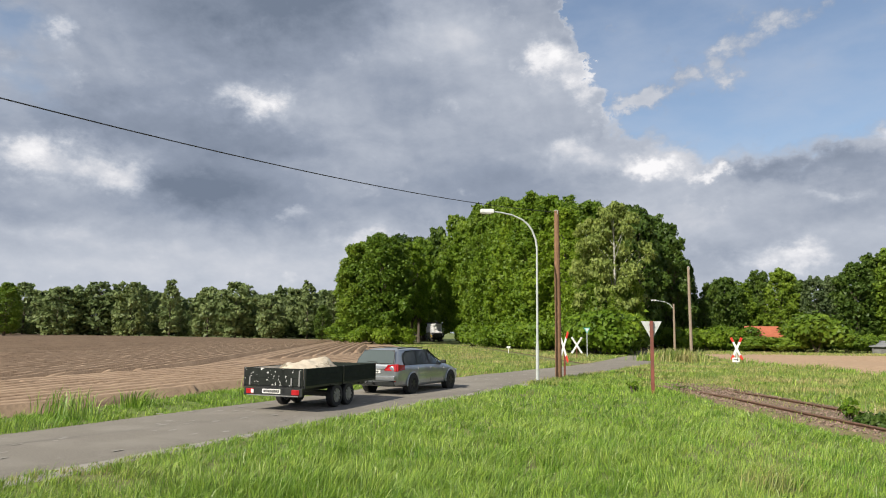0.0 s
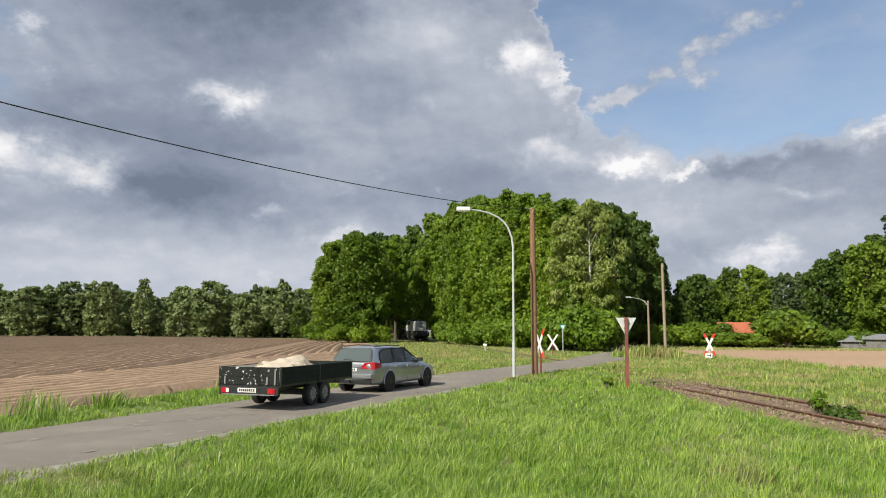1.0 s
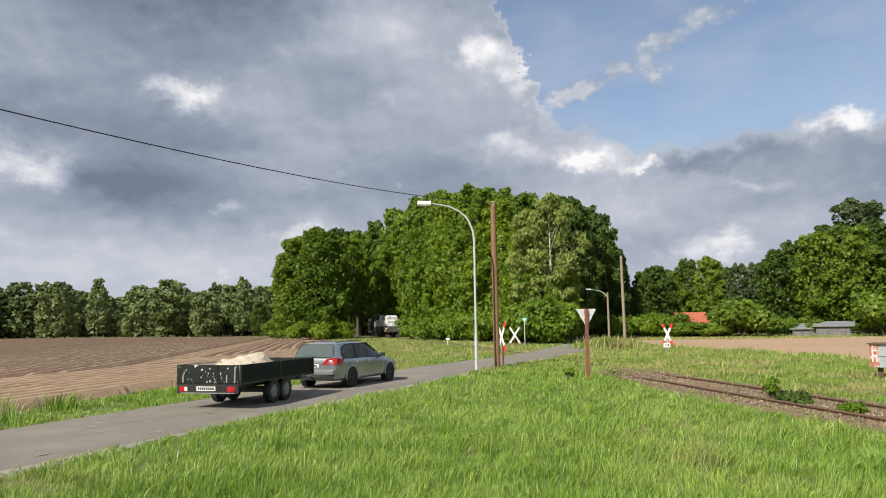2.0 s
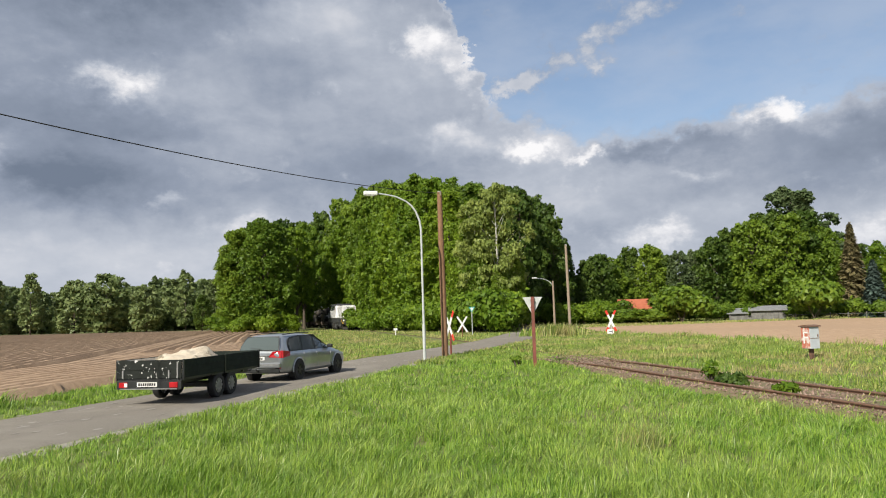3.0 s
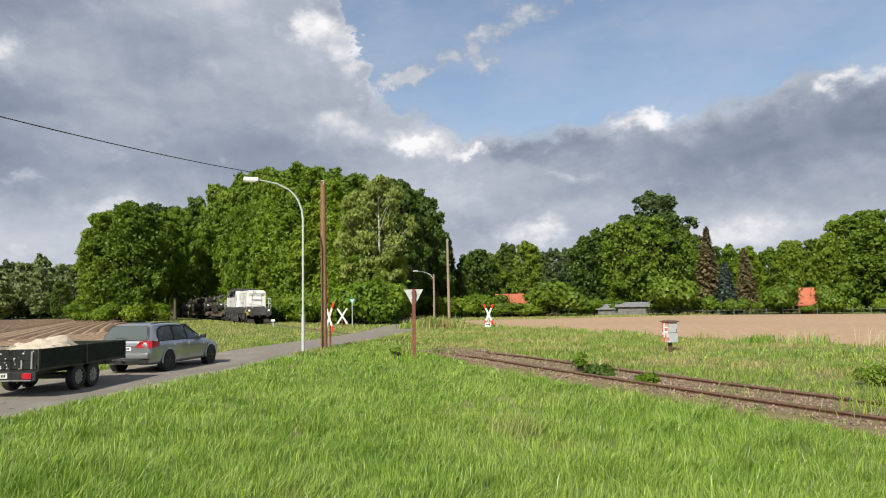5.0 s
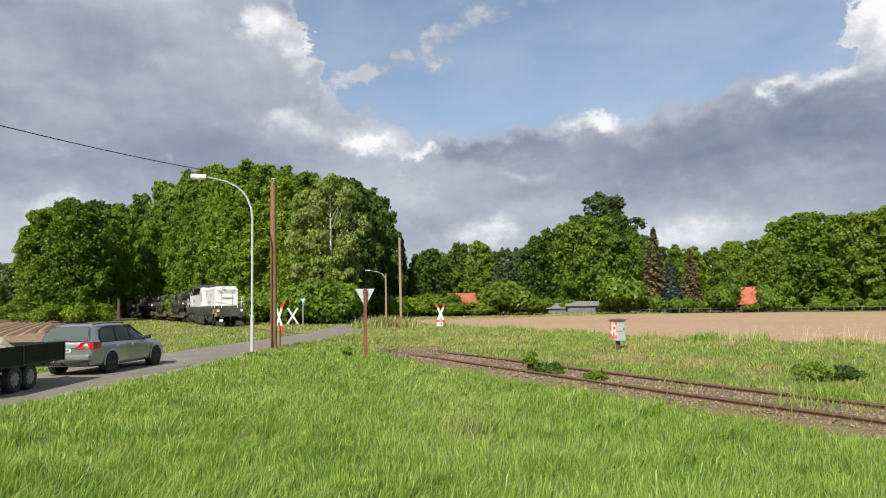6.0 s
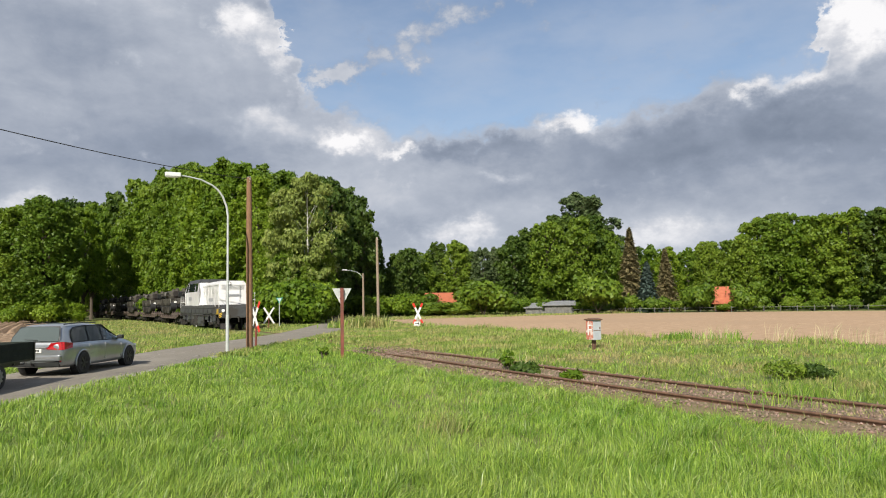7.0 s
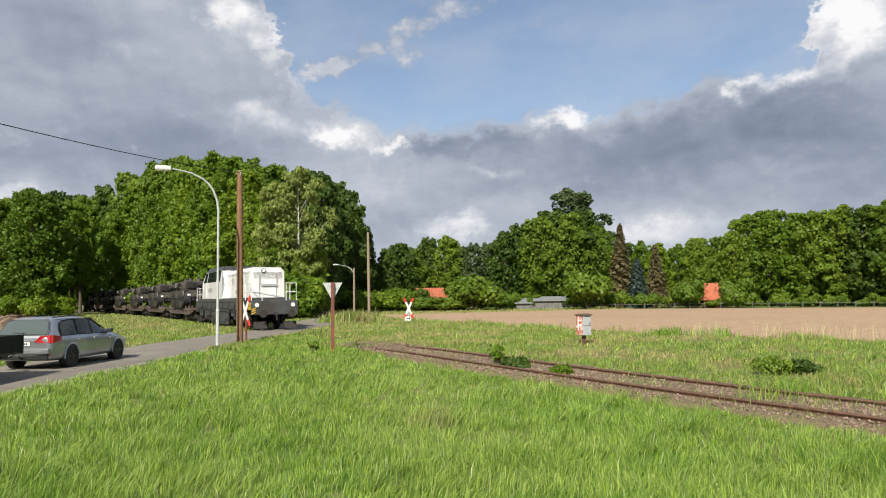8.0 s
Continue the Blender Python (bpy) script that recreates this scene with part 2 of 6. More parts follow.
M_SLEEPER = mat("old_sleeper_wood", (0.07, 0.05, 0.035), (0.14, 0.10, 0.075), 6.0, 0.9, bump=0.008, stretch=(1, 6, 6), rand=0.2)
M_POLE = mat("weathered_pole_wood", (0.16, 0.085, 0.045), (0.29, 0.165, 0.09), 7.0, 0.85, bump=0.01, stretch=(5, 5, 0.5))
M_POLE_GREY = mat("grey_pole_wood", (0.22, 0.17, 0.12), (0.34, 0.27, 0.20), 7.0, 0.85, bump=0.01, stretch=(5, 5, 0.5))
M_GALV = mat("grey_painted_steel", (0.42, 0.45, 0.43), (0.52, 0.55, 0.53), 3.0, 0.5, metal=0.0, spec=0.4)
M_LAMP = mat("lamp_housing", (0.72, 0.73, 0.72), (0.80, 0.81, 0.80), 5.0, 0.4)
M_RED = mat("red_sign_paint", (0.62, 0.03, 0.02), (0.72, 0.06, 0.035), 5.0, 0.45)
M_WHITE = mat("white_sign_paint", (0.74, 0.74, 0.72), (0.83, 0.83, 0.81), 5.0, 0.5, c3=(0.68, 0.67, 0.62), broad=0.3)
M_SIGNBACK = mat("bare_sign_back", (0.42, 0.44, 0.42), (0.55, 0.57, 0.55), 5.0, 0.55, metal=0.2)
M_RUSTPOST = mat("red_brown_post_paint", (0.17, 0.045, 0.03), (0.25, 0.075, 0.05), 4.0, 0.6, c3=(0.13, 0.05, 0.035), broad=0.5)
M_BLUEGREEN = mat("green_sign_paint", (0.03, 0.30, 0.26), (0.05, 0.36, 0.31), 5.0, 0.5)
M_BLACK = mat("black_rubber", (0.012, 0.012, 0.013), (0.025, 0.025, 0.026), 12.0, 0.75)
M_BLACKPAINT = mat("black_paint", (0.012, 0.013, 0.013), (0.022, 0.024, 0.023), 8.0, 0.45)
M_BARK = mat("bark", (0.07, 0.055, 0.042), (0.13, 0.105, 0.08), 6.0, 0.95, bump=0.02, stretch=(3, 3, 0.6))
M_BIRCH = mat("birch_bark", (0.62, 0.60, 0.55), (0.50, 0.48, 0.43), 5.0, 0.8, c3=(0.08, 0.07, 0.06), broad=0.5, blo=0.58, bhi=0.66, stretch=(1, 1, 3))


def leaf_mat(name, a, b, tr=0.36):
    return mat(name, a, b, 0.35, 0.5, islands=0.24, rand=0.16, translucent=tr, spec=0.3)


LEAF = {
    "oak": leaf_mat("oak_leaves", (0.118, 0.195, 0.016), (0.172, 0.262, 0.027)),
    "fresh": leaf_mat("fresh_leaves", (0.122, 0.208, 0.012), (0.18, 0.276, 0.022)),
    "dark": leaf_mat("dark_leaves", (0.06, 0.112, 0.016), (0.095, 0.155, 0.024)),
    "birch": leaf_mat("birch_leaves", (0.205, 0.262, 0.055), (0.27, 0.335, 0.085)),
    "grey": leaf_mat("grey_green_leaves", (0.10, 0.15, 0.055), (0.15, 0.20, 0.08)),
    # paler and bluer than the near leaves: distance haze put into the colour
    "far": leaf_mat("hazed_far_leaves", (0.16, 0.215, 0.075), (0.215, 0.275, 0.105)),
    "spruce": leaf_mat("spruce_needles", (0.035, 0.065, 0.028), (0.06, 0.095, 0.045), 0.1),
    "bluespruce": leaf_mat("blue_spruce_needles", (0.055, 0.085, 0.07), (0.085, 0.12, 0.10), 0.1),
    "brown": leaf_mat("brown_spruce_needles", (0.19, 0.155, 0.075), (0.25, 0.21, 0.10), 0.2),
}


# ---- mesh helpers ----
def mesh_of(name, bm, material, smooth=False):
    me = bpy.data.meshes.new(name)
    bmesh.ops.recalc_face_normals(bm, faces=bm.faces)
    bm.to_mesh(me)
    bm.free()
    me.materials.append(material)
    if smooth:
        for p in me.polygons:
            p.use_smooth = True
        me.set_sharp_from_angle(angle=radians(38))
    return me


def part(name, bm, material, parent=None, label="", smooth=False):
    ob = new(name, mesh_of(name, bm, material, smooth))
    ob.parent = parent
    return tagged(ob, label)


def raw(name, verts, faces, material, smooth=False):
    """A mesh object from arrays of vertices and equal faces."""
    me = bpy.data.meshes.new(name)
    verts, faces = np.asarray(verts, dtype=np.float32), np.asarray(faces, dtype=np.int32)
    k = faces.shape[1]
    me.vertices.add(len(verts))
    me.vertices.foreach_set("co", verts.ravel())
    me.loops.add(faces.size)
    me.loops.foreach_set("vertex_index", faces.ravel())
    me.polygons.add(len(faces))
    me.polygons.foreach_set("loop_start", np.arange(0, faces.size, k, dtype=np.int32))
    me.polygons.foreach_set("loop_total", np.full(len(faces), k, dtype=np.int32))
    me.update(calc_edges=True)
    me.validate()
    me.materials.append(material)
    if smooth:
        me.polygons.foreach_set("use_smooth", np.ones(len(faces), dtype=bool))
    return new(name, me)


def box(bm, x0, x1, y0, y1, z0, z1, bevel=0.0, m=None):
    r = bmesh.ops.create_cube(bm, size=1.0)
    vs = r["verts"]
    for v in vs:
        v.co = Vector(((x0 + x1) / 2 + v.co.x * (x1 - x0), (y0 + y1) / 2 + v.co.y * (y1 - y0), (z0 + z1) / 2 + v.co.z * (z1 - z0)))
    if bevel:
        es = list({e for v in vs for e in v.link_edges})
        out = bmesh.ops.bevel(bm, geom=es, offset=bevel, segments=2, affect="EDGES", profile=0.7)
        vs = list({v for f in out["faces"] for v in f.verts} | {v for v in vs if v.is_valid})
    if m is not None:
        for v in vs:
            v.co = m @ v.co
    return bm


def prism(bm, profile, x0, x1, bevel=0.0):
    """Extrude a (y, z) outline across x."""
    a = [bm.verts.new((x0, y, z)) for y, z in profile]
    b = [bm.verts.new((x1, y, z)) for y, z in profile]
    n = len(profile)
    bm.faces.new(a), bm.faces.new(b[::-1])
    for i in range(n):
        bm.faces.new((a[i], b[i], b[(i + 1) % n], a[(i + 1) % n]))
    if bevel:
        bmesh.ops.bevel(bm, geom=list({e for v in a + b for e in v.link_edges}), offset=bevel, segments=2, affect="EDGES", profile=0.7)
    return bm


def tube(bm, pts, radii, n=8, caps=True):
    """A tube along points with a radius each."""
    pts = [Vector(p) for p in pts]
    if not isinstance(radii, (list, tuple)):
        radii = [radii] * len(pts)
    rings = []
    for i, p in enumerate(pts):
        d = (pts[min(i + 1, len(pts) - 1)] - pts[max(i - 1, 0)]).normalized()
        a = d.orthogonal().normalized() if abs(d.z) > 0.99 else d.cross(Vector((0, 0, 1))).normalized()
        b = d.cross(a)
        rings.append([bm.verts.new(p + (a * math.cos(2 * math.pi * k / n) + b * math.sin(2 * math.pi * k / n)) * radii[i]) for k in range(n)])
    for r, s in zip(rings, rings[1:]):
        for k in range(n):
            bm.faces.new((r[k], r[(k + 1) % n], s[(k + 1) % n], s[k]))
    if caps:
        bm.faces.new(rings[0][::-1]), bm.faces.new(rings[-1])
    return bm


def disc_x(bm, x0, x1, y, z, r, n=20, r2=None):
    """A cylinder lying across x."""
    return tube(bm, [(x0, y, z), (x1, y, z)], [r, r if r2 is None else r2], n)


def B():
    return bmesh.new()


def spline(ctrl, step):
    """Points about step apart on a smooth line through ctrl (2D)."""
    c = np.array(ctrl, float)
    c = np.vstack([2 * c[0] - c[1], c, 2 * c[-1] - c[-2]])
    out = []
    for i in range(1, len(c) - 2):
        n = max(2, int(np.linalg.norm(c[i + 1] - c[i]) / step))
        for k in range(n):
            t = k / n
            out.append(0.5 * (2 * c[i] + (c[i + 1] - c[i - 1]) * t + (2 * c[i - 1] - 5 * c[i] + 4 * c[i + 1] - c[i + 2]) * t * t + (3 * c[i] - c[i - 1] - 3 * c[i + 1] + c[i + 2]) * t ** 3))
    out.append(c[-2])
    return np.array(out)


def normals2(p):
    d = np.gradient(p, axis=0)
    d /= np.linalg.norm(d, axis=1)[:, None]
    return np.stack([d[:, 1], -d[:, 0]], 1)  # to the right of travel


def dist_to(line, pts):
    """Distance of 2D points to a dense line, and the side (+ right of travel)."""
    nm = normals2(line)
    best, side = np.full(len(pts), 1e9), np.zeros(len(pts))
    for a in range(0, len(pts), 4000):
        q = pts[a:a + 4000]
        d = (q[:, 0, None] - line[None, :, 0]) ** 2 + (q[:, 1, None] - line[None, :, 1]) ** 2
        k = d.argmin(1)
        best[a:a + 4000] = np.sqrt(d[np.arange(len(q)), k])
        side[a:a + 4000] = np.sign(((q - line[k]) * nm[k]).sum(1))
    return best, side

# ---- the land ----
ROAD = spline([(-34, -46), (-16, -7), (-6.9, 13.2), (-3.4, 20.7), (2.5, 33.0), (5.6, 38.6), (9.3, 45), (12.4, 51), (17.2, 63), (22, 75.5), (26, 88), (31, 118), (36, 150)], 1.0)
TRACK = spline([(-26, 330), (-10, 230), (-1.3, 162), (1.1, 140), (4.3, 111), (5.8, 97), (8.2, 68), (9.55, 46), (9.8, 34), (10.0, 22), (10.35, 14), (10.8, 8), (11.7, 0), (13.6, -15), (17, -35)], 0.5)
ROAD_HALF = 1.95


def ground():
    rings = [0, 6, 14, 24, 36, 50, 70, 100, 150, 250, 450, 900, 2000, 4000]
    n = 64
    vs, fs = [(0, 0, 0)], []
    for r in rings[1:]:
        for k in range(n):
            a = 2 * math.pi * k / n
            vs.append((r * math.sin(a), r * math.cos(a), 0))
    for k in range(n):
        fs.append((0, 1 + (k + 1) % n, 1 + k, 1 + k))
    bm = B()
    bv = [bm.verts.new(v) for v in vs]
    for k in range(n):
        bm.faces.new((bv[0], bv[1 + k], bv[1 + (k + 1) % n]))
    for i in range(len(rings) - 2):
        for k in range(n):
            a, b = 1 + i * n + k, 1 + i * n + (k + 1) % n
            bm.faces.new((bv[a], bv[a + n], bv[b + n], bv[b]))
    return tagged(part("ground", bm, M_TURF), "flat green grassland", "ground", kind="structure")


def sunk(y):
    """How far the old track lies sunk in the ground beyond the lawn."""
    return float(np.interp(y, [23, 30], [0.0, 0.12]))


def strip(name, line, half, z0, z1, material, wobble=0.0, crown=0.0, seed=0, taper=None):
    """A slab along a line with slightly uneven edges."""
    rng = np.random.default_rng(seed)
    nm = normals2(line)
    cols = [-half - 0.12, -half, -half * 0.5, 0, half * 0.5, half, half + 0.12]
    hs = [z0, z1, z1 + crown * 0.7, z1 + crown, z1 + crown * 0.7, z1, z0]
    k = len(cols)
    vs = []
    for p, q in zip(line, nm):
        j = rng.normal(0, wobble, 2)
        f = 1.0 if taper is None else float(np.interp(p[1], *taper))
        for i, (c, h) in enumerate(zip(cols, hs)):
            e = j[0] if i < 2 else j[1] if i > 4 else 0
            vs.append((*(p + q * (c * f + e)), h - (0 if taper is None else sunk(p[1]))))
    fs = [(a * k + i, a * k + i + 1, (a + 1) * k + i + 1, (a + 1) * k + i) for a in range(len(line) - 1) for i in range(k - 1)]
    fs = [f[::-1] for f in fs]
    return raw(name, vs, fs, material, True)


ground()
tagged(strip("road", ROAD, ROAD_HALF, -0.02, 0.03, M_ASPHALT, 0.05, 0.03, 1), "narrow worn grey asphalt lane across the railway", "road", kind="structure")

# sandy streaks along the lane's wheel tracks and at the crossing
def road_sand():
    rng = random.Random(5)
    bm = B()
    nm = normals2(ROAD)
    for i in range(0, len(ROAD)):
        p = ROAD[i]
        if not 8 < p[1] < 60:
            continue
        for _ in range(8):
            off = rng.choice((-1.45, -0.5, 0.1, 1.3)) + rng.uniform(-0.35, 0.35)
            if rng.random() < 0.3:
                continue
            c = p + nm[i] * off + np.array([rng.uniform(-0.5, 0.5), rng.uniform(-0.5, 0.5)])
            d = Vector((-nm[i][1], nm[i][0], 0))
            s = Vector((nm[i][0], nm[i][1], 0))
            L, W = rng.uniform(0.05, 0.22), rng.uniform(0.03, 0.10)
            h = 0.037 + 0.03 * (1 - abs(off) / 1.95)
            n = 9
            ring = [bm.verts.new(Vector((c[0], c[1], h)) + d * math.cos(2 * math.pi * k / n) * L * rng.uniform(0.7, 1) + s * math.sin(2 * math.pi * k / n) * W * rng.uniform(0.5, 1.2)) for k in range(n)]
            bm.faces.new(ring)
    return tagged(part("road_sand", bm, M_PATCH), "pale sandy streaks on the asphalt lane", "sand", kind="stuff")


road_sand()
_half = (ROAD[:, 1] > 5) & (ROAD[:, 1] < 41)
tagged(strip("road_shoulder", ROAD[_half] + normals2(ROAD)[_half] * 2.12, 0.2, -0.02, 0.014, M_PATCH, 0.07, 0.0, 6), "pale sandy shoulder along the lane", "shoulder", kind="structure")
tagged(strip("farm_track", spline([(11.6, 44.6), (14.5, 44.0), (18.5, 44.6), (22.5, 47.5)], 0.6), 0.45, -0.02, 0.012, M_DIRT, 0.12, 0.0, 7), "pale sandy track through the grass", "track", kind="structure")

# ---- railway ----
tagged(strip("trackbed", TRACK, 1.75, -0.02, 0.068, M_BALLAST, 0.08, 0.022, 2, ((0, 22, 30, 400), (0.85, 0.85, 0.5, 0.5))), "old brown ballast overgrown with weeds", "track bed", kind="structure")


def rail(side):
    prof = [(-0.06, 0.02), (0.06, 0.02), (0.06, 0.035), (0.012, 0.05), (0.012, 0.12), (0.035, 0.13), (0.035, 0.165), (-0.035, 0.165), (-0.035, 0.13), (-0.012, 0.12), (-0.012, 0.05), (-0.06, 0.035)]
    nm = normals2(TRACK)
    k = len(prof)
    vs = [(*(p + q * (side * 0.7525 + a)), h - sunk(p[1])) for p, q in zip(TRACK, nm) for a, h in prof]
    fs = [(i * k + j, i * k + (j + 1) % k, (i + 1) * k + (j + 1) % k, (i + 1) * k + j) for i in range(len(TRACK) - 1) for j in range(k)]
    return tagged(raw("rail", vs, fs, M_RUST), "rusty steel railway rail", "rail", "rails", "structure")


rail(-1), rail(1)


def sleepers():
    bm = B()
    box(bm, -1.2, 1.2, -0.12, 0.12, -0.06, 0.052, 0.012)
    me = mesh_of("sleeper", bm, M_SLEEPER)
    seg = np.linalg.norm(np.diff(TRACK, axis=0), axis=1)
    s = np.concatenate([[0], np.cumsum(seg)])
    bed = bpy.data.objects["trackbed"]
    rng = random.Random(3)
    for d in np.arange(0, s[-1], 0.65):
        x, y = np.interp(d, s, TRACK[:, 0]), np.interp(d, s, TRACK[:, 1])
        if not -6 < y < 90:
            continue
        i = min(np.searchsorted(s, d), len(TRACK) - 1)
        t = TRACK[i] - TRACK[i - 1]
        ob = new("sleeper", me)
        ob.parent = bed
        ob.matrix_basis = pose(x, y, rng.uniform(-0.012, 0.0) - sunk(y), 0, 0, math.degrees(math.atan2(t[1], t[0])) - 90 + rng.uniform(-1, 1))


sleepers()


# ---- fields ----
FIELD_EDGE = spline([(-26, -32), (-10.1, 16.6), (-7.4, 25.6), (-3.5, 36), (-2.2, 50), (-2.6, 70), (-5.5, 100), (-10.5, 135), (-16, 175)], 1.0)
FIELD_DIR = np.array([-0.085, 0.9964])  # way of the long ridges


def headland_width(y):
    return np.interp(y, [-40, 16, 26, 34, 42, 60, 200], [8.0, 6.4, 8.0, 9.2, 10.0, 6.0, 4.0])


def ridged_field():
    """Potato ridges: long ones away from the lane, and a headland of ridges along it."""
    rng = np.random.default_rng(11)
    V, F = [], []
    base = 0

    def add(P):
        nonlocal base
        a, b = P.shape[:2]
        V.append(P.reshape(-1, 3))
        i, j = np.meshgrid(np.arange(a - 1), np.arange(b - 1), indexing="ij")
        q = base + i * b + j
        F.append(np.stack([q, q + 1, q + b + 1, q + b], -1).reshape(-1, 4))
        base += a * b

    prof_x = np.array([0, 0.08, 0.30, 0.60, 0.74, 0.86])
    prof_z = np.array([0.0, 0.01, 0.31, 0.33, 0.01, 0.0])
    nm = normals2(FIELD_EDGE)
    # headland
    along = FIELD_EDGE[(FIELD_EDGE[:, 1] > -30) & (FIELD_EDGE[:, 1] < 66)]
    nh = nm[(FIELD_EDGE[:, 1] > -30) & (FIELD_EDGE[:, 1] < 66)]
    fine = np.linspace(0, len(along) - 1, len(along) * 2)
    ax = np.stack([np.interp(fine, np.arange(len(along)), along[:, k]) for k in (0, 1)], 1)
    an = np.stack([np.interp(fine, np.arange(len(along)), nh[:, k]) for k in (0, 1)], 1)
    hw = headland_width(ax[:, 1])
    for r in range(10):
        off = 0.3 + (r + prof_x[None] / 0.86) * (hw[:, None] / 10.0)
        wob = rng.normal(0, 0.02, (len(ax), 6))
        z = prof_z[None] * (0.75 + 0.08 * rng.random((len(ax), 1))) + 0.012 + np.abs(rng.normal(0, 0.008, (len(ax), 6)))
        P = np.concatenate([ax[:, None] - an[:, None] * (off + wob)[..., None], z[..., None]], 2)
        add(P)
    # long ridges
    right = np.array([FIELD_DIR[1], -FIELD_DIR[0]])
    inner = FIELD_EDGE - nm * (headland_width(FIELD_EDGE[:, 1])[:, None] + 0.35)
    u_in, v_in = inner @ right, inner @ FIELD_DIR
    for k in range(170):
        u0 = 4.0 - k * 0.86
        # start where the headland ends
        near = np.where((u_in[:-1] - u0) * (u_in[1:] - u0) <= 0)[0]
        if len(near) == 0:
            v0 = v_in[u_in > u0].min() if (u_in > u0).any() else v_in.min()
            if u0 > u_in.max():
                continue
            v0 = max(v0, -25.0)
            far = 150 + 0.9 * max(0, -u0)
        else:
            v0 = v_in[near[0]]
            far = 150 + 0.9 * max(0, -u0) if len(near) < 2 else v_in[near[-1]]
        far = min(far, 285)
        if far - v0 < 3:
            continue
        v0 += rng.uniform(-0.5, 0.7)
        n = int(np.clip((far - v0) / 1.2, 8, 120))
        w = np.linspace(0, 1, n) ** 1.4
        v = v0 + (far - v0) * w
        bend = 0.12 * np.sin(v / 17.0 + 0.4) * np.clip((v - v0) / 20, 0, 1)
        flat = 0.35 if k % 24 in (15, 16, 17) else 1.0
        amp = np.clip((v - v0) / 1.5, 0.25, 1) * flat
        z = prof_z[None] * amp[:, None] * (0.95 + 0.1 * rng.random((n, 1))) + 0.012 + np.abs(rng.normal(0, 0.005, (n, 6)))
        u = u0 + prof_x[None] + bend[:, None] + rng.normal(0, 0.01, (n, 6))
        P = np.concatenate([u[..., None] * right + v[:, None, None] * FIELD_DIR, z[..., None]], 2)
        add(P)
    ob = raw("ridged_field", np.vstack(V), np.vstack(F), M_SOIL, True)
    return tagged(ob, "brown potato field ridged in long furrows", "field", kind="structure")


def flat_sheet(name, outline, z, material, label, category):
    bm = B()
    vs = [bm.verts.new((x, y, z)) for x, y in outline]
    bm.faces.new(vs)
    bmesh.ops.triangulate(bm, faces=bm.faces[:])
    return tagged(part(name, bm, material), label, category, kind="structure")


flat_sheet("field_soil", [*[tuple(p - q * 0.2) for p, q in zip(FIELD_EDGE[::3], normals2(FIELD_EDGE)[::3])], (-60, 215), (-150, 262), (-240, 230), (-240, -32)], 0.006, M_SOIL, "bare brown soil under the ridges", "field")
ridged_field()
RIGHT_EDGE = [(27.5, 74), (24.6, 62), (24.0, 50), (23.6, 41), (24.2, 35), (24.5, 30), (25.0, 26.5), (26.2, 23.5), (27.2, 20), (28.5, 12), (33, -10)]
FAR_EDGE = [(120, -10), (104, 28), (96, 45), (85, 57), (76, 70), (66, 79.5), (57, 87), (46, 95.5), (36, 93), (30.5, 86)]


def right_field():
    """Smooth bare soil with harrow marks and clods."""
    bm = B()
    vs = [bm.verts.new((x, y, 0.015)) for x, y in (*RIGHT_EDGE, *FAR_EDGE)]
    bm.faces.new(vs)
    bmesh.ops.triangulate(bm, faces=bm.faces[:])
    return tagged(part("bare_field", bm, M_SAND), "smooth pale-brown harrowed field", "field", kind="structure")


right_field()

# ---- poles, lamps and signs ----
def street_lamp():
    ob = tagged(new("street_lamp"), "tall grey curved-arm street lamp beside the lane", "street lamp")
    bm = B()
    tube(bm, [(0, 0, -0.2), (0, 0, 1.6), (0, 0, 1.62), (0, 0, 3.5), (0, 0, 6.0)], [0.076, 0.072, 0.055, 0.05, 0.046], 12)
    part("post", bm, M_GALV, ob, smooth=True)
    bm = B()
    tube(bm, [(0, 0, 5.98), (-0.06, 0, 6.4), (-0.23, 0, 6.84), (-0.42, 0, 7.1), (-0.66, 0, 7.3), (-1.14, 0, 7.52), (-1.6, 0, 7.61), (-2.1, 0, 7.67)], [0.05, 0.048, 0.045, 0.043, 0.04, 0.038, 0.035, 0.033], 10)
    part("arm", bm, M_GALV, ob, smooth=True)
    bm = B()
    box(bm, -2.62, -2.0, -0.15, 0.15, 7.58, 7.76, 0.04)
    head = part("lamp_head", bm, M_LAMP, ob)
    bm = B()
    box(bm, -2.58, -2.12, -0.12, 0.12, 7.55, 7.59, 0.01)
    part("diffuser", bm, M_WHITE, head)
    ob.matrix_basis = pose(4.27, 32.3, 0, 0, 0, 4)
    return ob


def pole(x, y, h, r0, r1, material, label, lean=0.0):
    ob = tagged(new("wooden_pole"), label, "utility pole")
    bm = B()
    tube(bm, [(0, 0, -0.3), (0.004, 0, h * 0.35), (-0.004, 0.004, h * 0.7), (0, 0, h)], [r0, r0 * 0.93, (r0 + r1) / 2, r1], 12)
    part("pole", bm, material, ob, smooth=True)
    bm = B()
    tube(bm, [(0, 0, h), (0, 0, h + 0.03)], [r1 * 1.06, r1 * 0.6], 12)
    part("cap", bm, M_SIGNBACK, ob)
    bm = B()
    tube(bm, [(0.0, -r1, h - 0.22), (0.0, -r1 - 0.14, h - 0.2), (0, -r1 - 0.15, h - 0.08)], [0.012, 0.012, 0.03], 6)
    part("insulator", bm, M_WHITE, ob)
    ob.matrix_basis = pose(x, y, 0, 0, lean, 0)
    return ob


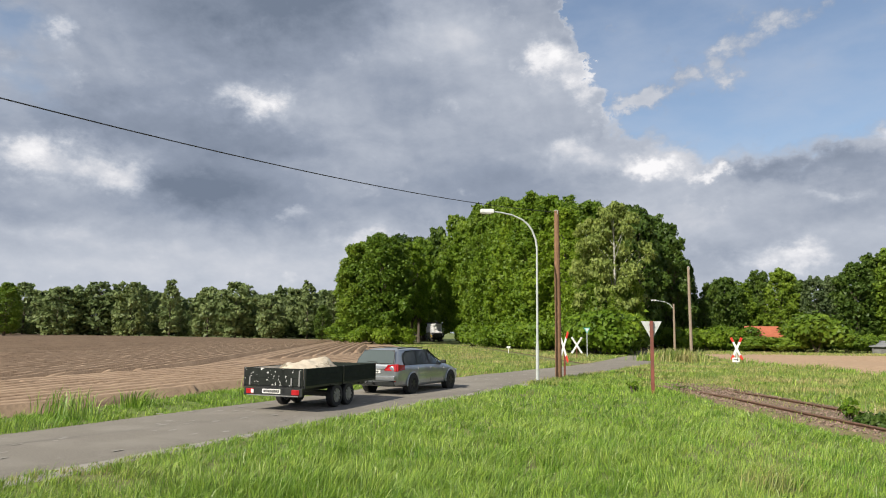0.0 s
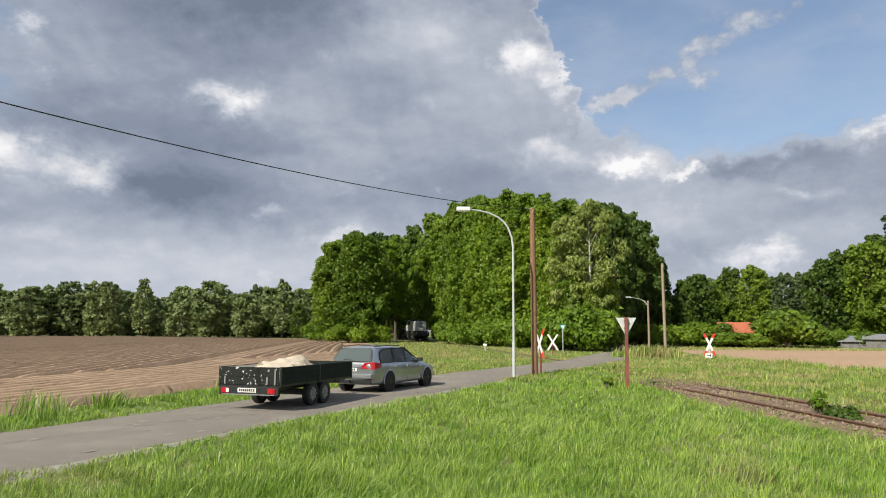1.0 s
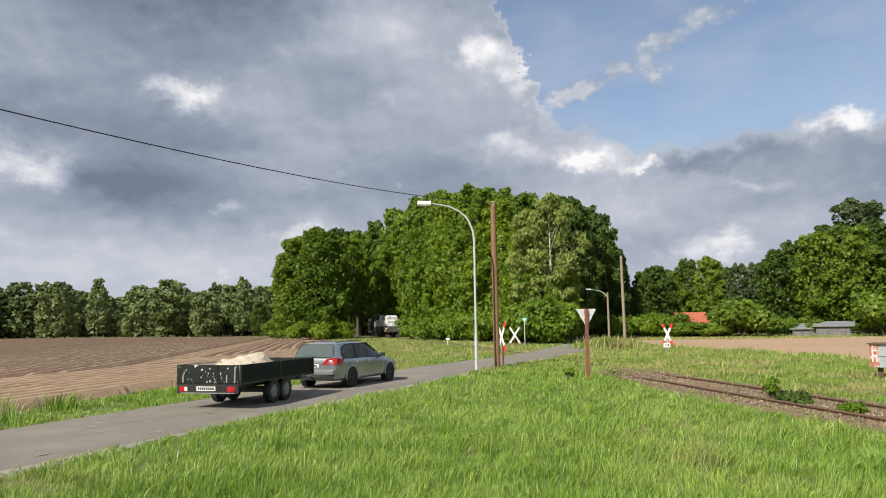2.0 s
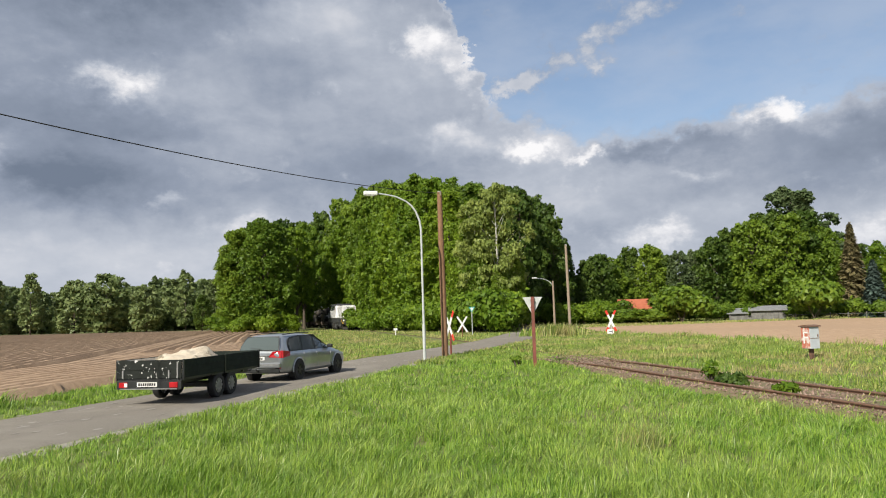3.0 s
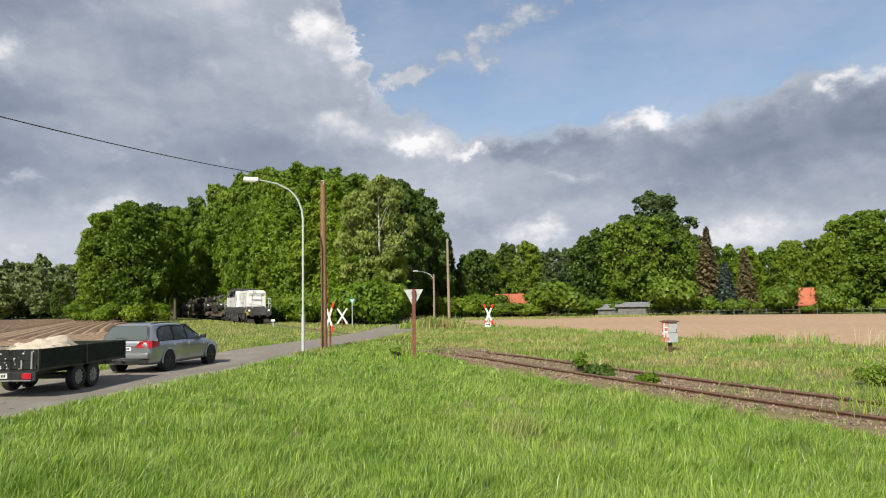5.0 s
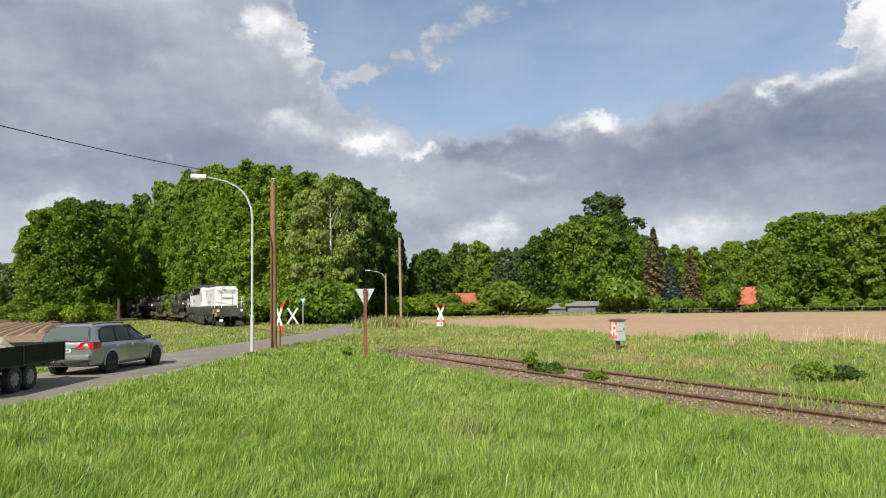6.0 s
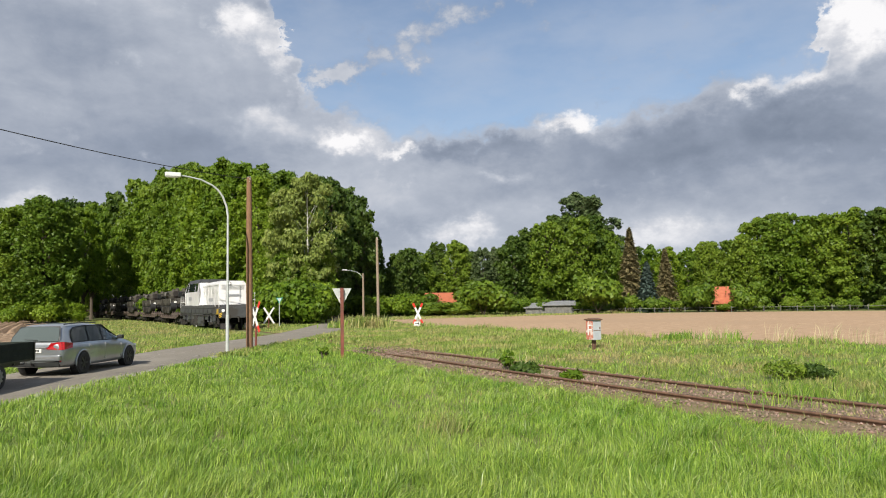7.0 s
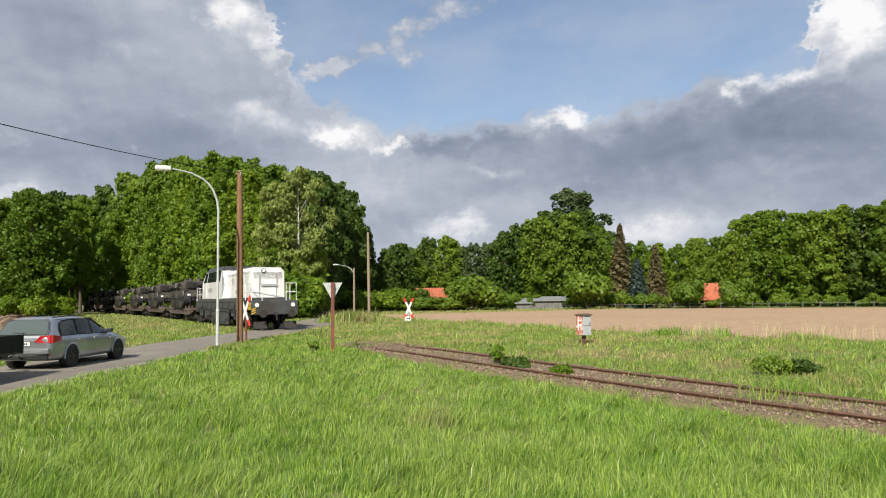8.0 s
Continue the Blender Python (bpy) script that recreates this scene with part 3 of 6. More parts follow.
street_lamp()
POLE = (5.44, 33.7)
pole(*POLE, 8.0, 0.155, 0.115, M_POLE, "weathered brown wooden utility pole beside the lane", -0.25)
pole(20.35, 58.6, 7.75, 0.13, 0.10, M_POLE_GREY, "grey-brown wooden pole by the bare field", -0.4)


def cable():
    a, b = Vector((POLE[0], POLE[1] - 0.15, 7.9)), Vector((-12, 8, 0))
    pts = []
    for i in range(41):
        s = 1.7 * i / 40
        pts.append((a.x + (b.x - a.x) * s, a.y + (b.y - a.y) * s, 7.9 - 3.55 * s + 2.2 * s * s))
    bm = B()
    tube(bm, pts, 0.014, 6)
    return tagged(part("overhead_cable", bm, M_BLACK), "sagging black overhead cable on the wooden pole", "cable")


cable()


def wood_lamp():
    ob = tagged(new("street_lamp"), "wooden street lamp post with a curved arm by the dark wood", "street lamp")
    bm = B()
    tube(bm, [(0, 0, -0.3), (0, 0, 3), (0, 0, 6.4)], [0.17, 0.15, 0.12], 10)
    part("post", bm, M_POLE_GREY, ob, smooth=True)
    bm = B()
    tube(bm, [(0, 0, 5.4), (-0.12, 0, 5.9), (-0.5, 0, 6.35), (-1.1, 0, 6.65), (-2.3, 0, 6.85)], 0.045, 8)
    part("arm", bm, M_GALV, ob, smooth=True)
    bm = B()
    box(bm, -2.9, -2.25, -0.14, 0.14, 6.78, 6.94, 0.04)
    part("lamp_head", bm, M_LAMP, ob)
    ob.matrix_basis = pose(27.0, 83.3, 0, 0, 0, -8) @ Matrix.Diagonal((0.88, 0.88, 0.9, 1))
    return ob


wood_lamp()


def crossbuck(x, y, zc, turn, arm, half_angle, front, post_material, label, plate=False):
    """A railway cross of two boards on a post. Its face looks along -y before the turn."""
    ob = tagged(new("crossing_sign"), label, "crossing sign")
    bm = B()
    box(bm, -0.035, 0.035, 0.025, 0.095, -0.2, zc + 0.12, 0.008)
    part("post", bm, post_material, ob)
    for k, sgn in enumerate((1, -1)):
        turn_m = Matrix.Translation((0, -0.012 * k, zc)) @ Matrix.Rotation(radians(sgn * half_angle), 4, "Y")
        bm = B()
        box(bm, -0.085, 0.085, 0, 0.01, -arm * 0.66, arm * 0.66, 0.0, turn_m)
        board = part("board", bm, M_WHITE if front else M_SIGNBACK if front is None else M_WHITE, ob)
        if front:
            for s in (1, -1):
                bm = B()
                z0, z1 = sorted((s * arm * 0.60, s * arm))
                box(bm, -0.085, 0.085, -0.001, 0.011, z0, z1, 0.0, turn_m)
                part("red_end", bm, M_RED, board, "red-painted board end")
        else:
            for s in (1, -1):
                bm = B()
                z0, z1 = sorted((s * arm * 0.66, s * arm))
                box(bm, -0.085, 0.085, 0, 0.01, z0, z1, 0.0, turn_m)
                part("board_end", bm, M_WHITE, board)
    if plate:
        bm = B()
        box(bm, -0.34, 0.18, -0.02, 0.0, 0.12, 0.46, 0.01)
        p = part("plate", bm, M_WHITE, ob, "white plate with a dark arrow")
        bm = B()
        box(bm, -0.24, 0.06, -0.026, -0.02, 0.27, 0.33)
        prism(bm, [(-0.026, 0.2), (-0.02, 0.2), (-0.02, 0.4), (-0.026, 0.4)], 0.02, 0.08)
        part("arrow", bm, M_BLACKPAINT, p)
    ob.matrix_basis = pose(x, y, 0, 0, 0, turn)
    return ob


crossbuck(5.95, 35.3, 1.48, -72, 0.86, 33, True, M_RUSTPOST, "red and white railway crossing cross on a rusty post")
crossbuck(12.15, 64.9, 1.12, 4, 0.85, 33, False, M_RUSTPOST, "weathered white railway crossing cross seen from behind")
crossbuck(22.45, 54.7, 1.14, -10, 0.92, 25, True, M_SIGNBACK, "red and white railway crossing cross above an arrow plate", True)


def triangle_sign(x, y, top, width, height, mat_face, mat_post, r, label, turn=0.0, behind=True, border=None):
    ob = tagged(new("triangular_sign"), label, "sign")
    bm = B()
    yy = 0.07 if behind else -0.03
    outline = [(-width / 2, top), (width / 2, top), (0.03, top - height), (-0.03, top - height)]
    a = [bm.verts.new((px, yy, pz)) for px, pz in outline]
    b = [bm.verts.new((px, yy + 0.006, pz)) for px, pz in outline]
    bm.faces.new(a), bm.faces.new(b[::-1])
    for i in range(4):
        bm.faces.new((a[i], b[i], b[(i + 1) % 4], a[(i + 1) % 4]))
    plate = part("plate", bm, mat_face, ob)
    if border:
        bm = B()
        s = 0.62
        mx, mz = 0, top - height * 0.36
        a = [bm.verts.new((mx + (px - mx) * s, yy - 0.004, mz + (pz - mz) * s)) for px, pz in outline]
        bm.faces.new(a)
        part("inner_field", bm, border, plate)
    bm = B()
    if behind:
        box(bm, -r, r, -0.05, 0.06, -0.3, top + 0.01, 0.01)
    else:
        tube(bm, [(0, 0, -0.2), (0, 0, top - 0.05)], r, 8)
    part("post", bm, mat_post, ob)
    if behind:
        for z in (top - 0.12, top - 0.38):
            bm = B()
            box(bm, -r - 0.02, r + 0.02, -0.056, 0.07, z - 0.02, z + 0.02)
            part("clamp", bm, M_RUSTPOST, plate)
    ob.matrix_basis = pose(x, y, 0, 0, 0, turn)
    return ob


triangle_sign(7.57, 25.9, 2.60, 0.73, 0.64, M_SIGNBACK, M_RUSTPOST, 0.06, "back of a bare triangular sign on a red-brown post", -14)
triangle_sign(13.45, 66.7, 2.72, 0.62, 0.52, M_BLUEGREEN, M_GALV, 0.04, "green and white triangular sign on a thin post", 0, False, M_WHITE)


def marker(x, y):
    ob = tagged(new("marker_sign"), "small white marker board in the meadow", "sign")
    bm = B()
    box(bm, -0.03, 0.03, -0.03, 0.03, -0.1, 0.6)
    part("post", bm, M_WHITE, ob)
    bm = B()
    box(bm, -0.2, 0.2, -0.045, -0.03, 0.58, 0.8, 0.005)
    part("board", bm, M_WHITE, ob)
    ob.matrix_basis = pose(x, y, 0)


marker(6.85, 74.7)

M_BOXGREY = mat("grey_box_paint", (0.42, 0.45, 0.48), (0.52, 0.55, 0.57), 4.0, 0.55, c3=(0.30, 0.2, 0.14), broad=0.6, blo=0.58, bhi=0.7)
M_BOXRED = mat("rusty_red_paint", (0.42, 0.10, 0.06), (0.55, 0.20, 0.13), 6.0, 0.7, c3=(0.68, 0.60, 0.54), broad=0.7, blo=0.5, bhi=0.6)


def phone_box():
    """A lineside telephone box on a post, with a letter on its side."""
    ob = tagged(new("telephone_box"), "rusty grey trackside telephone box lettered F on a post", "telephone box")
    bm = B()
    box(bm, -0.21, 0.21, -0.2, 0.2, 0.42, 1.2, 0.012)
    body = part("body", bm, M_BOXGREY, ob)
    bm = B()
    prism(bm, [(-0.26, 1.2), (0.26, 1.2), (0.26, 1.23), (0.0, 1.27), (-0.26, 1.23)], -0.26, 0.26)
    part("roof", bm, M_RUST, ob, "rusty overhanging lid")
    bm = B()
    box(bm, -0.216, -0.208, -0.19, 0.19, 0.43, 1.18)
    panel = part("side_panel", bm, M_BOXRED, ob, "flaking red and white panel")
    cu = bpy.data.curves.new("letter", "FONT")
    cu.body, cu.size, cu.extrude, cu.align_x = "F", 0.62, 0.003, "CENTER"
    tmp = bpy.data.objects.new("letter_source", cu)
    scene.collection.objects.link(tmp)
    me = bpy.data.meshes.new_from_object(tmp.evaluated_get(bpy.context.evaluated_depsgraph_get()))
    bpy.data.objects.remove(tmp)
    me.materials.clear()
    me.materials.append(M_WHITE)
    letter = new("letter", me)
    letter.parent = panel
    letter.matrix_basis = pose(-0.222, 0.0, 0.6, 90, 0, -90)
    bm = B()
    box(bm, -0.21, 0.21, -0.206, -0.2, 0.78, 0.8)
    box(bm, 0.12, 0.15, -0.225, -0.2, 0.84, 0.92)
    part("latch", bm, M_RUST, body)
    bm = B()
    box(bm, -0.06, 0.06, -0.06, 0.06, -0.2, 0.42)
    part("post", bm, M_RUST, ob)
    ob.matrix_basis = pose(17.1, 23.35, 0, 0, 0, 8)


phone_box()


# ---- far houses and sheds ----
M_ROOF = mat("orange_roof_tiles", (0.38, 0.105, 0.05), (0.48, 0.155, 0.075), 2.0, 0.8, c3=(0.42, 0.12, 0.06), broad=0.3)
M_BRICK = mat("red_brick", (0.36, 0.12, 0.07), (0.46, 0.17, 0.10), 5.0, 0.85)
M_SHED = mat("grey_shed_boards", (0.12, 0.115, 0.105), (0.20, 0.195, 0.18), 3.0, 0.8)
M_SHEDROOF = mat("pale_shed_roof", (0.17, 0.175, 0.18), (0.23, 0.235, 0.24), 3.0, 0.7)
M_PANE = plain_glass("dark_pane")


def house(x, y, turn, w, d, eave, ridge, wall, roof, label, windows=2):
    ob = tagged(new("house"), label, "house")
    bm = B()
    prism(bm, [(-d / 2, 0), (d / 2, 0), (d / 2, eave), (0, ridge - 0.1), (-d / 2, eave)], -w / 2, w / 2)
    body = part("wall", bm, wall, ob)
    bm = B()
    for s in (1, -1):
        o = 0.35
        sl = (ridge - eave) / (d / 2)
        a = [(-w / 2 - o, s * (d / 2 + o), eave - o * sl + 0.05), (w / 2 + o, s * (d / 2 + o), eave - o * sl + 0.05), (w / 2 + o, 0, ridge + 0.05), (-w / 2 - o, 0, ridge + 0.05)]
        lo = [bm.verts.new(p) for p in a]
        hi = [bm.verts.new((p[0], p[1], p[2] + 0.14)) for p in a]
        bm.faces.new(lo), bm.faces.new(hi[::-1])
        for i in range(4):
            bm.faces.new((lo[i], hi[i], hi[(i + 1) % 4], lo[(i + 1) % 4]))
    part("roof", bm, roof, ob)
    for i in range(windows):
        cx = -w / 2 + w * (i + 0.5) / windows
        bm = B()
        box(bm, cx - 0.5, cx + 0.5, -d / 2 - 0.06, -d / 2 + 0.02, 1.0, 2.1)
        win = part("window", bm, M_WHITE, ob)
        bm = B()
        box(bm, cx - 0.42, cx + 0.42, -d / 2 - 0.068, -d / 2 - 0.055, 1.08, 2.02)
        part("pane", bm, M_PANE, win)
    ob.matrix_basis = pose(x, y, 0, 0, 0, turn)
    return ob


house(*(112 * math.sin(radians(24.2)), 112 * math.cos(radians(24.2))), -24, 4.4, 6, 2.0, 3.35, M_WHITE, M_ROOF, "low farmhouse with an orange tiled roof behind bushes", 2)
house(*(110 * math.sin(radians(45.9)), 110 * math.cos(radians(45.9))), -48, 2.4, 5, 1.3, 3.35, M_BRICK, M_ROOF, "red brick cottage with an orange roof between trees", 0)
house(*(108.5 * math.sin(radians(33.6)), 108.5 * math.cos(radians(33.6))), -34, 4.2, 2.6, 1.3, 1.75, M_SHED, M_SHEDROOF, "small grey garden shed at the field's edge", 0)
house(*(109 * math.sin(radians(31.8)), 109 * math.cos(radians(31.8))), -32, 3.2, 2.2, 1.0, 1.5, M_SHED, M_SHEDROOF, "low grey garden shed with a pale roof", 0)


def garden_fence():
    ob = tagged(new("garden_fence"), "low weathered wooden fence along the far field edge", "fence")
    bm = B()
    box(bm, -0.04, 0.04, -0.04, 0.04, 0, 0.8)
    post = mesh_of("post", bm, M_SHED)
    pts = [(105.6 * math.sin(radians(a)), 105.6 * math.cos(radians(a))) for a in np.arange(31, 60, 1.1)]
    for i, p in enumerate(pts):
        o = new("post", post)
        o.parent = ob
        o.matrix_basis = pose(*p, 0)
        if i:
            q = pts[i - 1]
            for z in (0.6,):
                bm = B()
                tube(bm, [(*q, z), (*p, z)], 0.025, 5)
                part("fence_rail", bm, M_SHED, ob)


garden_fence()

# ---- trees ----
def leaf_cloud(rng, centres, radii, count, size, squash=0.72, droop=0.0, stray=0.1):
    """Folded leaf clumps over the upper and outer side of many pads: arrays of vertices and triangles."""
    centres, radii = np.array(centres), np.array(radii)
    w = radii ** 2
    idx = rng.choice(len(centres), count, p=w / w.sum())
    d = rng.normal(size=(count, 3))
    d[:, 2] += 0.55
    d /= np.linalg.norm(d, axis=1)[:, None]
    rr = radii[idx] * (0.72 + 0.36 * rng.random(count))
    rr *= np.where(rng.random(count) < stray, rng.uniform(1.0, 1.6, count), 1.0)
    p = centres[idx] + d * rr[:, None] * np.array([1, 1, squash])
    n = d + rng.normal(0, 0.42, (count, 3)) + np.array([0, 0, 0.15])
    n /= np.linalg.norm(n, axis=1)[:, None]
    t = np.cross(n, rng.normal(size=(count, 3)))
    t /= np.linalg.norm(t, axis=1)[:, None]
    b = np.cross(n, t)
    s = size * (0.6 + 0.8 * rng.random(count))[:, None]
    a0 = p - t * s * 0.6
    a1 = p + t * s * 0.3 + b * s * 0.5 - n * s * 0.1
    a2 = p + t * s * 0.5 - b * s * 0.4 + np.array([0, 0, -droop]) * s
    V = np.stack([a0, a1, a2], 1).reshape(-1, 3)
    return V, np.arange(count)[:, None] * 3 + [0, 1, 2]


def tree(seed, kind="oak", height=20.0, spread=6.0, trunk=0.35, low=0.12, leaves=5000, size=0.75, boughs=24, bark=None, label="", droop=0.0, airy=0.0, fill=0.24, limb=0.36):
    """A broad-leaved tree: trunk, a limb to each bough, and on each bough a handful of leafy pads with shaded gaps between."""
    rng = np.random.default_rng(seed)
    bm = B()
    lean = rng.normal(0, 0.25, 2)
    z0 = height * low

    def axis(z):
        return np.array([lean[0], lean[1]]) * (z / height) ** 2 * height * 0.05

    def reach(g):
        return spread * np.clip(1 - np.abs((g - 0.42) / 0.66) ** 2.3, 0.12, 1)

    pts = [(*axis(height * 0.88 * k), height * 0.88 * k) for k in (0, 0.12, 0.3, 0.5, 0.75, 1)]
    tube(bm, pts, [trunk * 1.35, trunk, trunk * 0.85, trunk * 0.62, trunk * 0.35, 0.04], 8)
    C, R = [], []
    ph = rng.random(3) * 6.3
    for i in range(boughs):
        g = ((i + 0.5) / boughs) ** 0.92
        a = i * 2.39996 + rng.normal(0, 0.3)
        # bays and bulges round the crown
        swell = 1.0 + 0.16 * math.sin(2 * a + ph[0]) + 0.12 * math.sin(3 * a + 5 * g + ph[1])
        rad = spread * rng.uniform(0.24, 0.40) * (1 - 0.25 * g)
        r = max(0.0, float(reach(g)) * swell * rng.uniform(0.78, 1.04) - rad * 0.75)
        z = min(z0 + (height - z0) * g + rng.normal(0, 0.02) * height, height - rad * 0.75)
        c = np.array([*(axis(z) + r * np.array([math.cos(a), math.sin(a)])), max(z, z0 * 0.6 + rad * 0.5)])
        s = max(height * 0.1, c[2] - 0.9 * r - height * 0.04)
        p0 = Vector((*axis(s), s))
        p1 = Vector(c)
        tube(bm, [p0, p0.lerp(p1, 0.55) + Vector((0, 0, 0.06 * r)), p1], [trunk * limb, trunk * limb * 0.6, trunk * limb * 0.2], 5)
        out = np.array([math.cos(a), math.sin(a), 0.25])
        for k in range(12):
            d = rng.normal(size=3) + out * 0.75 + np.array([0, 0, 0.25])
            d /= np.linalg.norm(d)
            C.append(c + d * rad * rng.uniform(0.55, 1.0) * np.array([1, 1, 0.85]))
            R.append(rad * rng.uniform(0.20, 0.44))
    C, R = np.array(C), np.array(R)
    ob = new("tree")
    part("trunk", bm, bark or M_BARK, ob, smooth=True)
    n2 = int(leaves * fill)
    V, F = leaf_cloud(rng, C, R, leaves - n2, size, droop=droop, stray=0.36 + airy)
    # a sparse, shaded filling behind the pads
    g = rng.random(n2)
    a = rng.random(n2) * 2 * math.pi
    r = reach(g) * 0.86 * np.sqrt(rng.uniform(0.25, 1.0, n2))
    z = z0 + (height - z0) * g * 0.94
    p = np.stack([r * np.cos(a), r * np.sin(a), z], 1)
    V2, F2 = leaf_cloud(rng, p, np.full(n2, size * 0.4), n2, size * 1.3, droop=droop)
    F = np.vstack([F, F2 + len(V)])
    V = np.vstack([V, V2])
    V[:, 2] = np.maximum(V[:, 2], 0.1)
    crown = raw("crown", V, F, LEAF[kind])
    crown.parent = ob
    return tagged(ob, label or "tall broad-leaved tree in full spring leaf", "tree")


def conifer(seed, kind="spruce", height=16.0, spread=3.2, leaves=3500, size=0.6, label=""):
    rng = np.random.default_rng(seed)
    bm = B()
    tube(bm, [(0, 0, 0), (0, 0, height * 0.5), (0, 0, height)], [0.25, 0.16, 0.02], 8)
    h = rng.random(leaves) ** 1.5
    z = height * (0.05 + 0.93 * h) + rng.normal(0, 0.15, leaves)
    reach = spread * (1 - z / height) + 0.12
    a = rng.random(leaves) * 2 * math.pi
    arm = 0.72 + 0.28 * np.sin(a * 5 + h * 57) * rng.uniform(0.4, 1, leaves)
    r = reach * arm * np.sqrt(rng.uniform(0.25, 1.0, leaves))
    p = np.stack([r * np.cos(a), r * np.sin(a), z - r * 0.22], 1)
    out = np.stack([np.cos(a), np.sin(a), rng.uniform(-0.8, 0.1, leaves)], 1)
    side = np.stack([-np.sin(a), np.cos(a), np.zeros(leaves)], 1)
    s = size * (0.6 + 0.7 * rng.random(leaves))[:, None]
    V = np.stack([p - out * s * 0.5, p + side * s * 0.3 + rng.normal(0, 0.08, (leaves, 3)), p + out * s * 0.6, p - side * s * 0.3], 1).reshape(-1, 3)
    V[:, 2] = np.maximum(V[:, 2], 0.08)
    k = np.arange(leaves)[:, None] * 4
    F = np.vstack([k + [0, 1, 2], k + [0, 2, 3]])
    ob = new("conifer")
    part("trunk", bm, M_BARK, ob)
    crown = raw("crown", V, F, LEAF[kind])
    crown.parent = ob
    return tagged(ob, label or "dark green spruce tree", "tree")


def shrub(seed, kind="oak", height=3.0, spread=2.2, leaves=1200, size=0.4, label=""):
    rng = np.random.default_rng(seed)
    C, R = [], []
    for i in range(9):
        a, r = i * 2.4, spread * rng.uniform(0.2, 0.7)
        rad = spread * rng.uniform(0.35, 0.55)
        C.append((r * math.cos(a), r * math.sin(a), rng.uniform(0.3, 0.75) * height))
        R.append(min(rad, height * 0.5))
    bm = B()
    for i in range(5):
        tube(bm, [(0.1 * math.cos(i), 0.1 * math.sin(i), 0), Vector(C[i]) * 0.9], [0.05, 0.015], 5)
    V, F = leaf_cloud(rng, C, R, leaves, size)
    V[:, 2] = np.maximum(V[:, 2], 0.03)
    ob = new("shrub")
    part("stem", bm, M_BARK, ob)
    crown = raw("crown", V, F, LEAF[kind])
    crown.parent = ob
    return tagged(ob, label or "rounded leafy green shrub", "shrub")


def at_polar(az, d):
    return d * math.sin(radians(az)), d * math.cos(radians(az))


def set_down(ob, x, y, turn=0.0, s=1.0, sz=None):
    return pose(x, y, 0, 0, 0, turn) @ Matrix.Diagonal((s, s, s if sz is None else sz, 1))


class Stock:
    """Some built trees of a kind, put down one after another and then copied."""

    def __init__(self, makers, height):
        self.makers, self.height, self.made, self.i = makers, height, [], 0

    def put(self, x, y, h, rng, wide=1.0, group=""):
        s = h / self.height
        m = set_down(None, x, y, rng.uniform(0, 360), s * wide, s)
        k = self.i % len(self.makers)
        self.i += 1
        if k >= len(self.made):
            ob = self.makers[k]()
            self.made.append(ob)
            ob.matrix_basis = m
        else:
            src = self.made[k]
            keep = src.matrix_basis.copy()
            src.matrix_basis = Matrix.Identity(4)
            ob = copy_thing(src, m)
            src.matrix_basis = keep
        if group:
            ob["group"] = group
        return ob


rng = random.Random(21)
OAK = Stock([lambda i=i: tree(100 + i, "oak", 20, 5.8, 0.4, 0.10, 34000, 0.34, 30, label="tall oak in full green leaf at the wood's edge") for i in range(4)], 20)
FRESH = Stock([lambda i=i: tree(120 + i, "fresh", 20, 5.4, 0.3, 0.02, 40000, 0.31, 34, label="bushy hornbeam with fresh yellow-green leaves") for i in range(4)], 20)
BACK = Stock([lambda i=i: tree(130 + i, "oak", 20, 5.6, 0.4, 0.08, 13000, 0.52, 28, label="tall oak deep in the wood") for i in range(3)], 20)
HIGH = Stock([lambda i=i: tree(135 + i, k, 20, 5.6, 0.38, 0.27, 28000, 0.36, 26, label="tall tree whose crown hangs over the railway") for i, k in enumerate(("oak", "fresh"))], 20)
DARK = Stock([lambda i=i: tree(140 + i, "dark", 20, 5.4, 0.4, 0.06, 14000, 0.5, 28, label="dark green broad-leaved tree of the wood") for i in range(3)], 20)
ROAK = Stock([lambda i=i: tree(200 + i, "oak", 16, 5.0, 0.35, 0.14, 19000, 0.36, 26, label="broad oak in full leaf beyond the bare field") for i in range(4)], 16)
RDARK = Stock([lambda i=i: tree(210 + i, "dark", 16, 4.8, 0.35, 0.12, 12000, 0.44, 24, label="dark green tree beyond the bare field") for i in range(3)], 16)
RBACK = Stock([lambda i=i: tree(215 + i, "dark", 16, 4.8, 0.3, 0.04, 5000, 0.66, 20, label="dark green tree deep in the far wood") for i in range(2)], 16)
RFRESH = Stock([lambda i=i: tree(220 + i, "fresh", 16, 4.6, 0.3, 0.08, 17000, 0.36, 24, label="light green tree beyond the bare field") for i in range(2)], 16)
# both far stocks wear the leaf colour with haze painted in
FAR = Stock([lambda i=i: tree(160 + i, "far", 16, 6.4, 0.25, 0.04, 4200, 0.85, 20, label="distant tree in a green row, leaves coloured pale for haze") for i in range(4)], 16)
FARPINE = Stock([lambda i=i: tree(170 + i, "far", 17, 3.8, 0.2, 0.10, 2600, 0.8, 14, label="distant slender pine in a green row, leaves coloured pale for haze", airy=0.2) for i in range(3)], 17)
GREY = Stock([lambda i=i: tree(180 + i, "grey", 18, 4.6, 0.25, 0.1, 11000, 0.42, 26, label="airy grey-green poplar or willow", airy=0.15) for i in range(2)], 18)

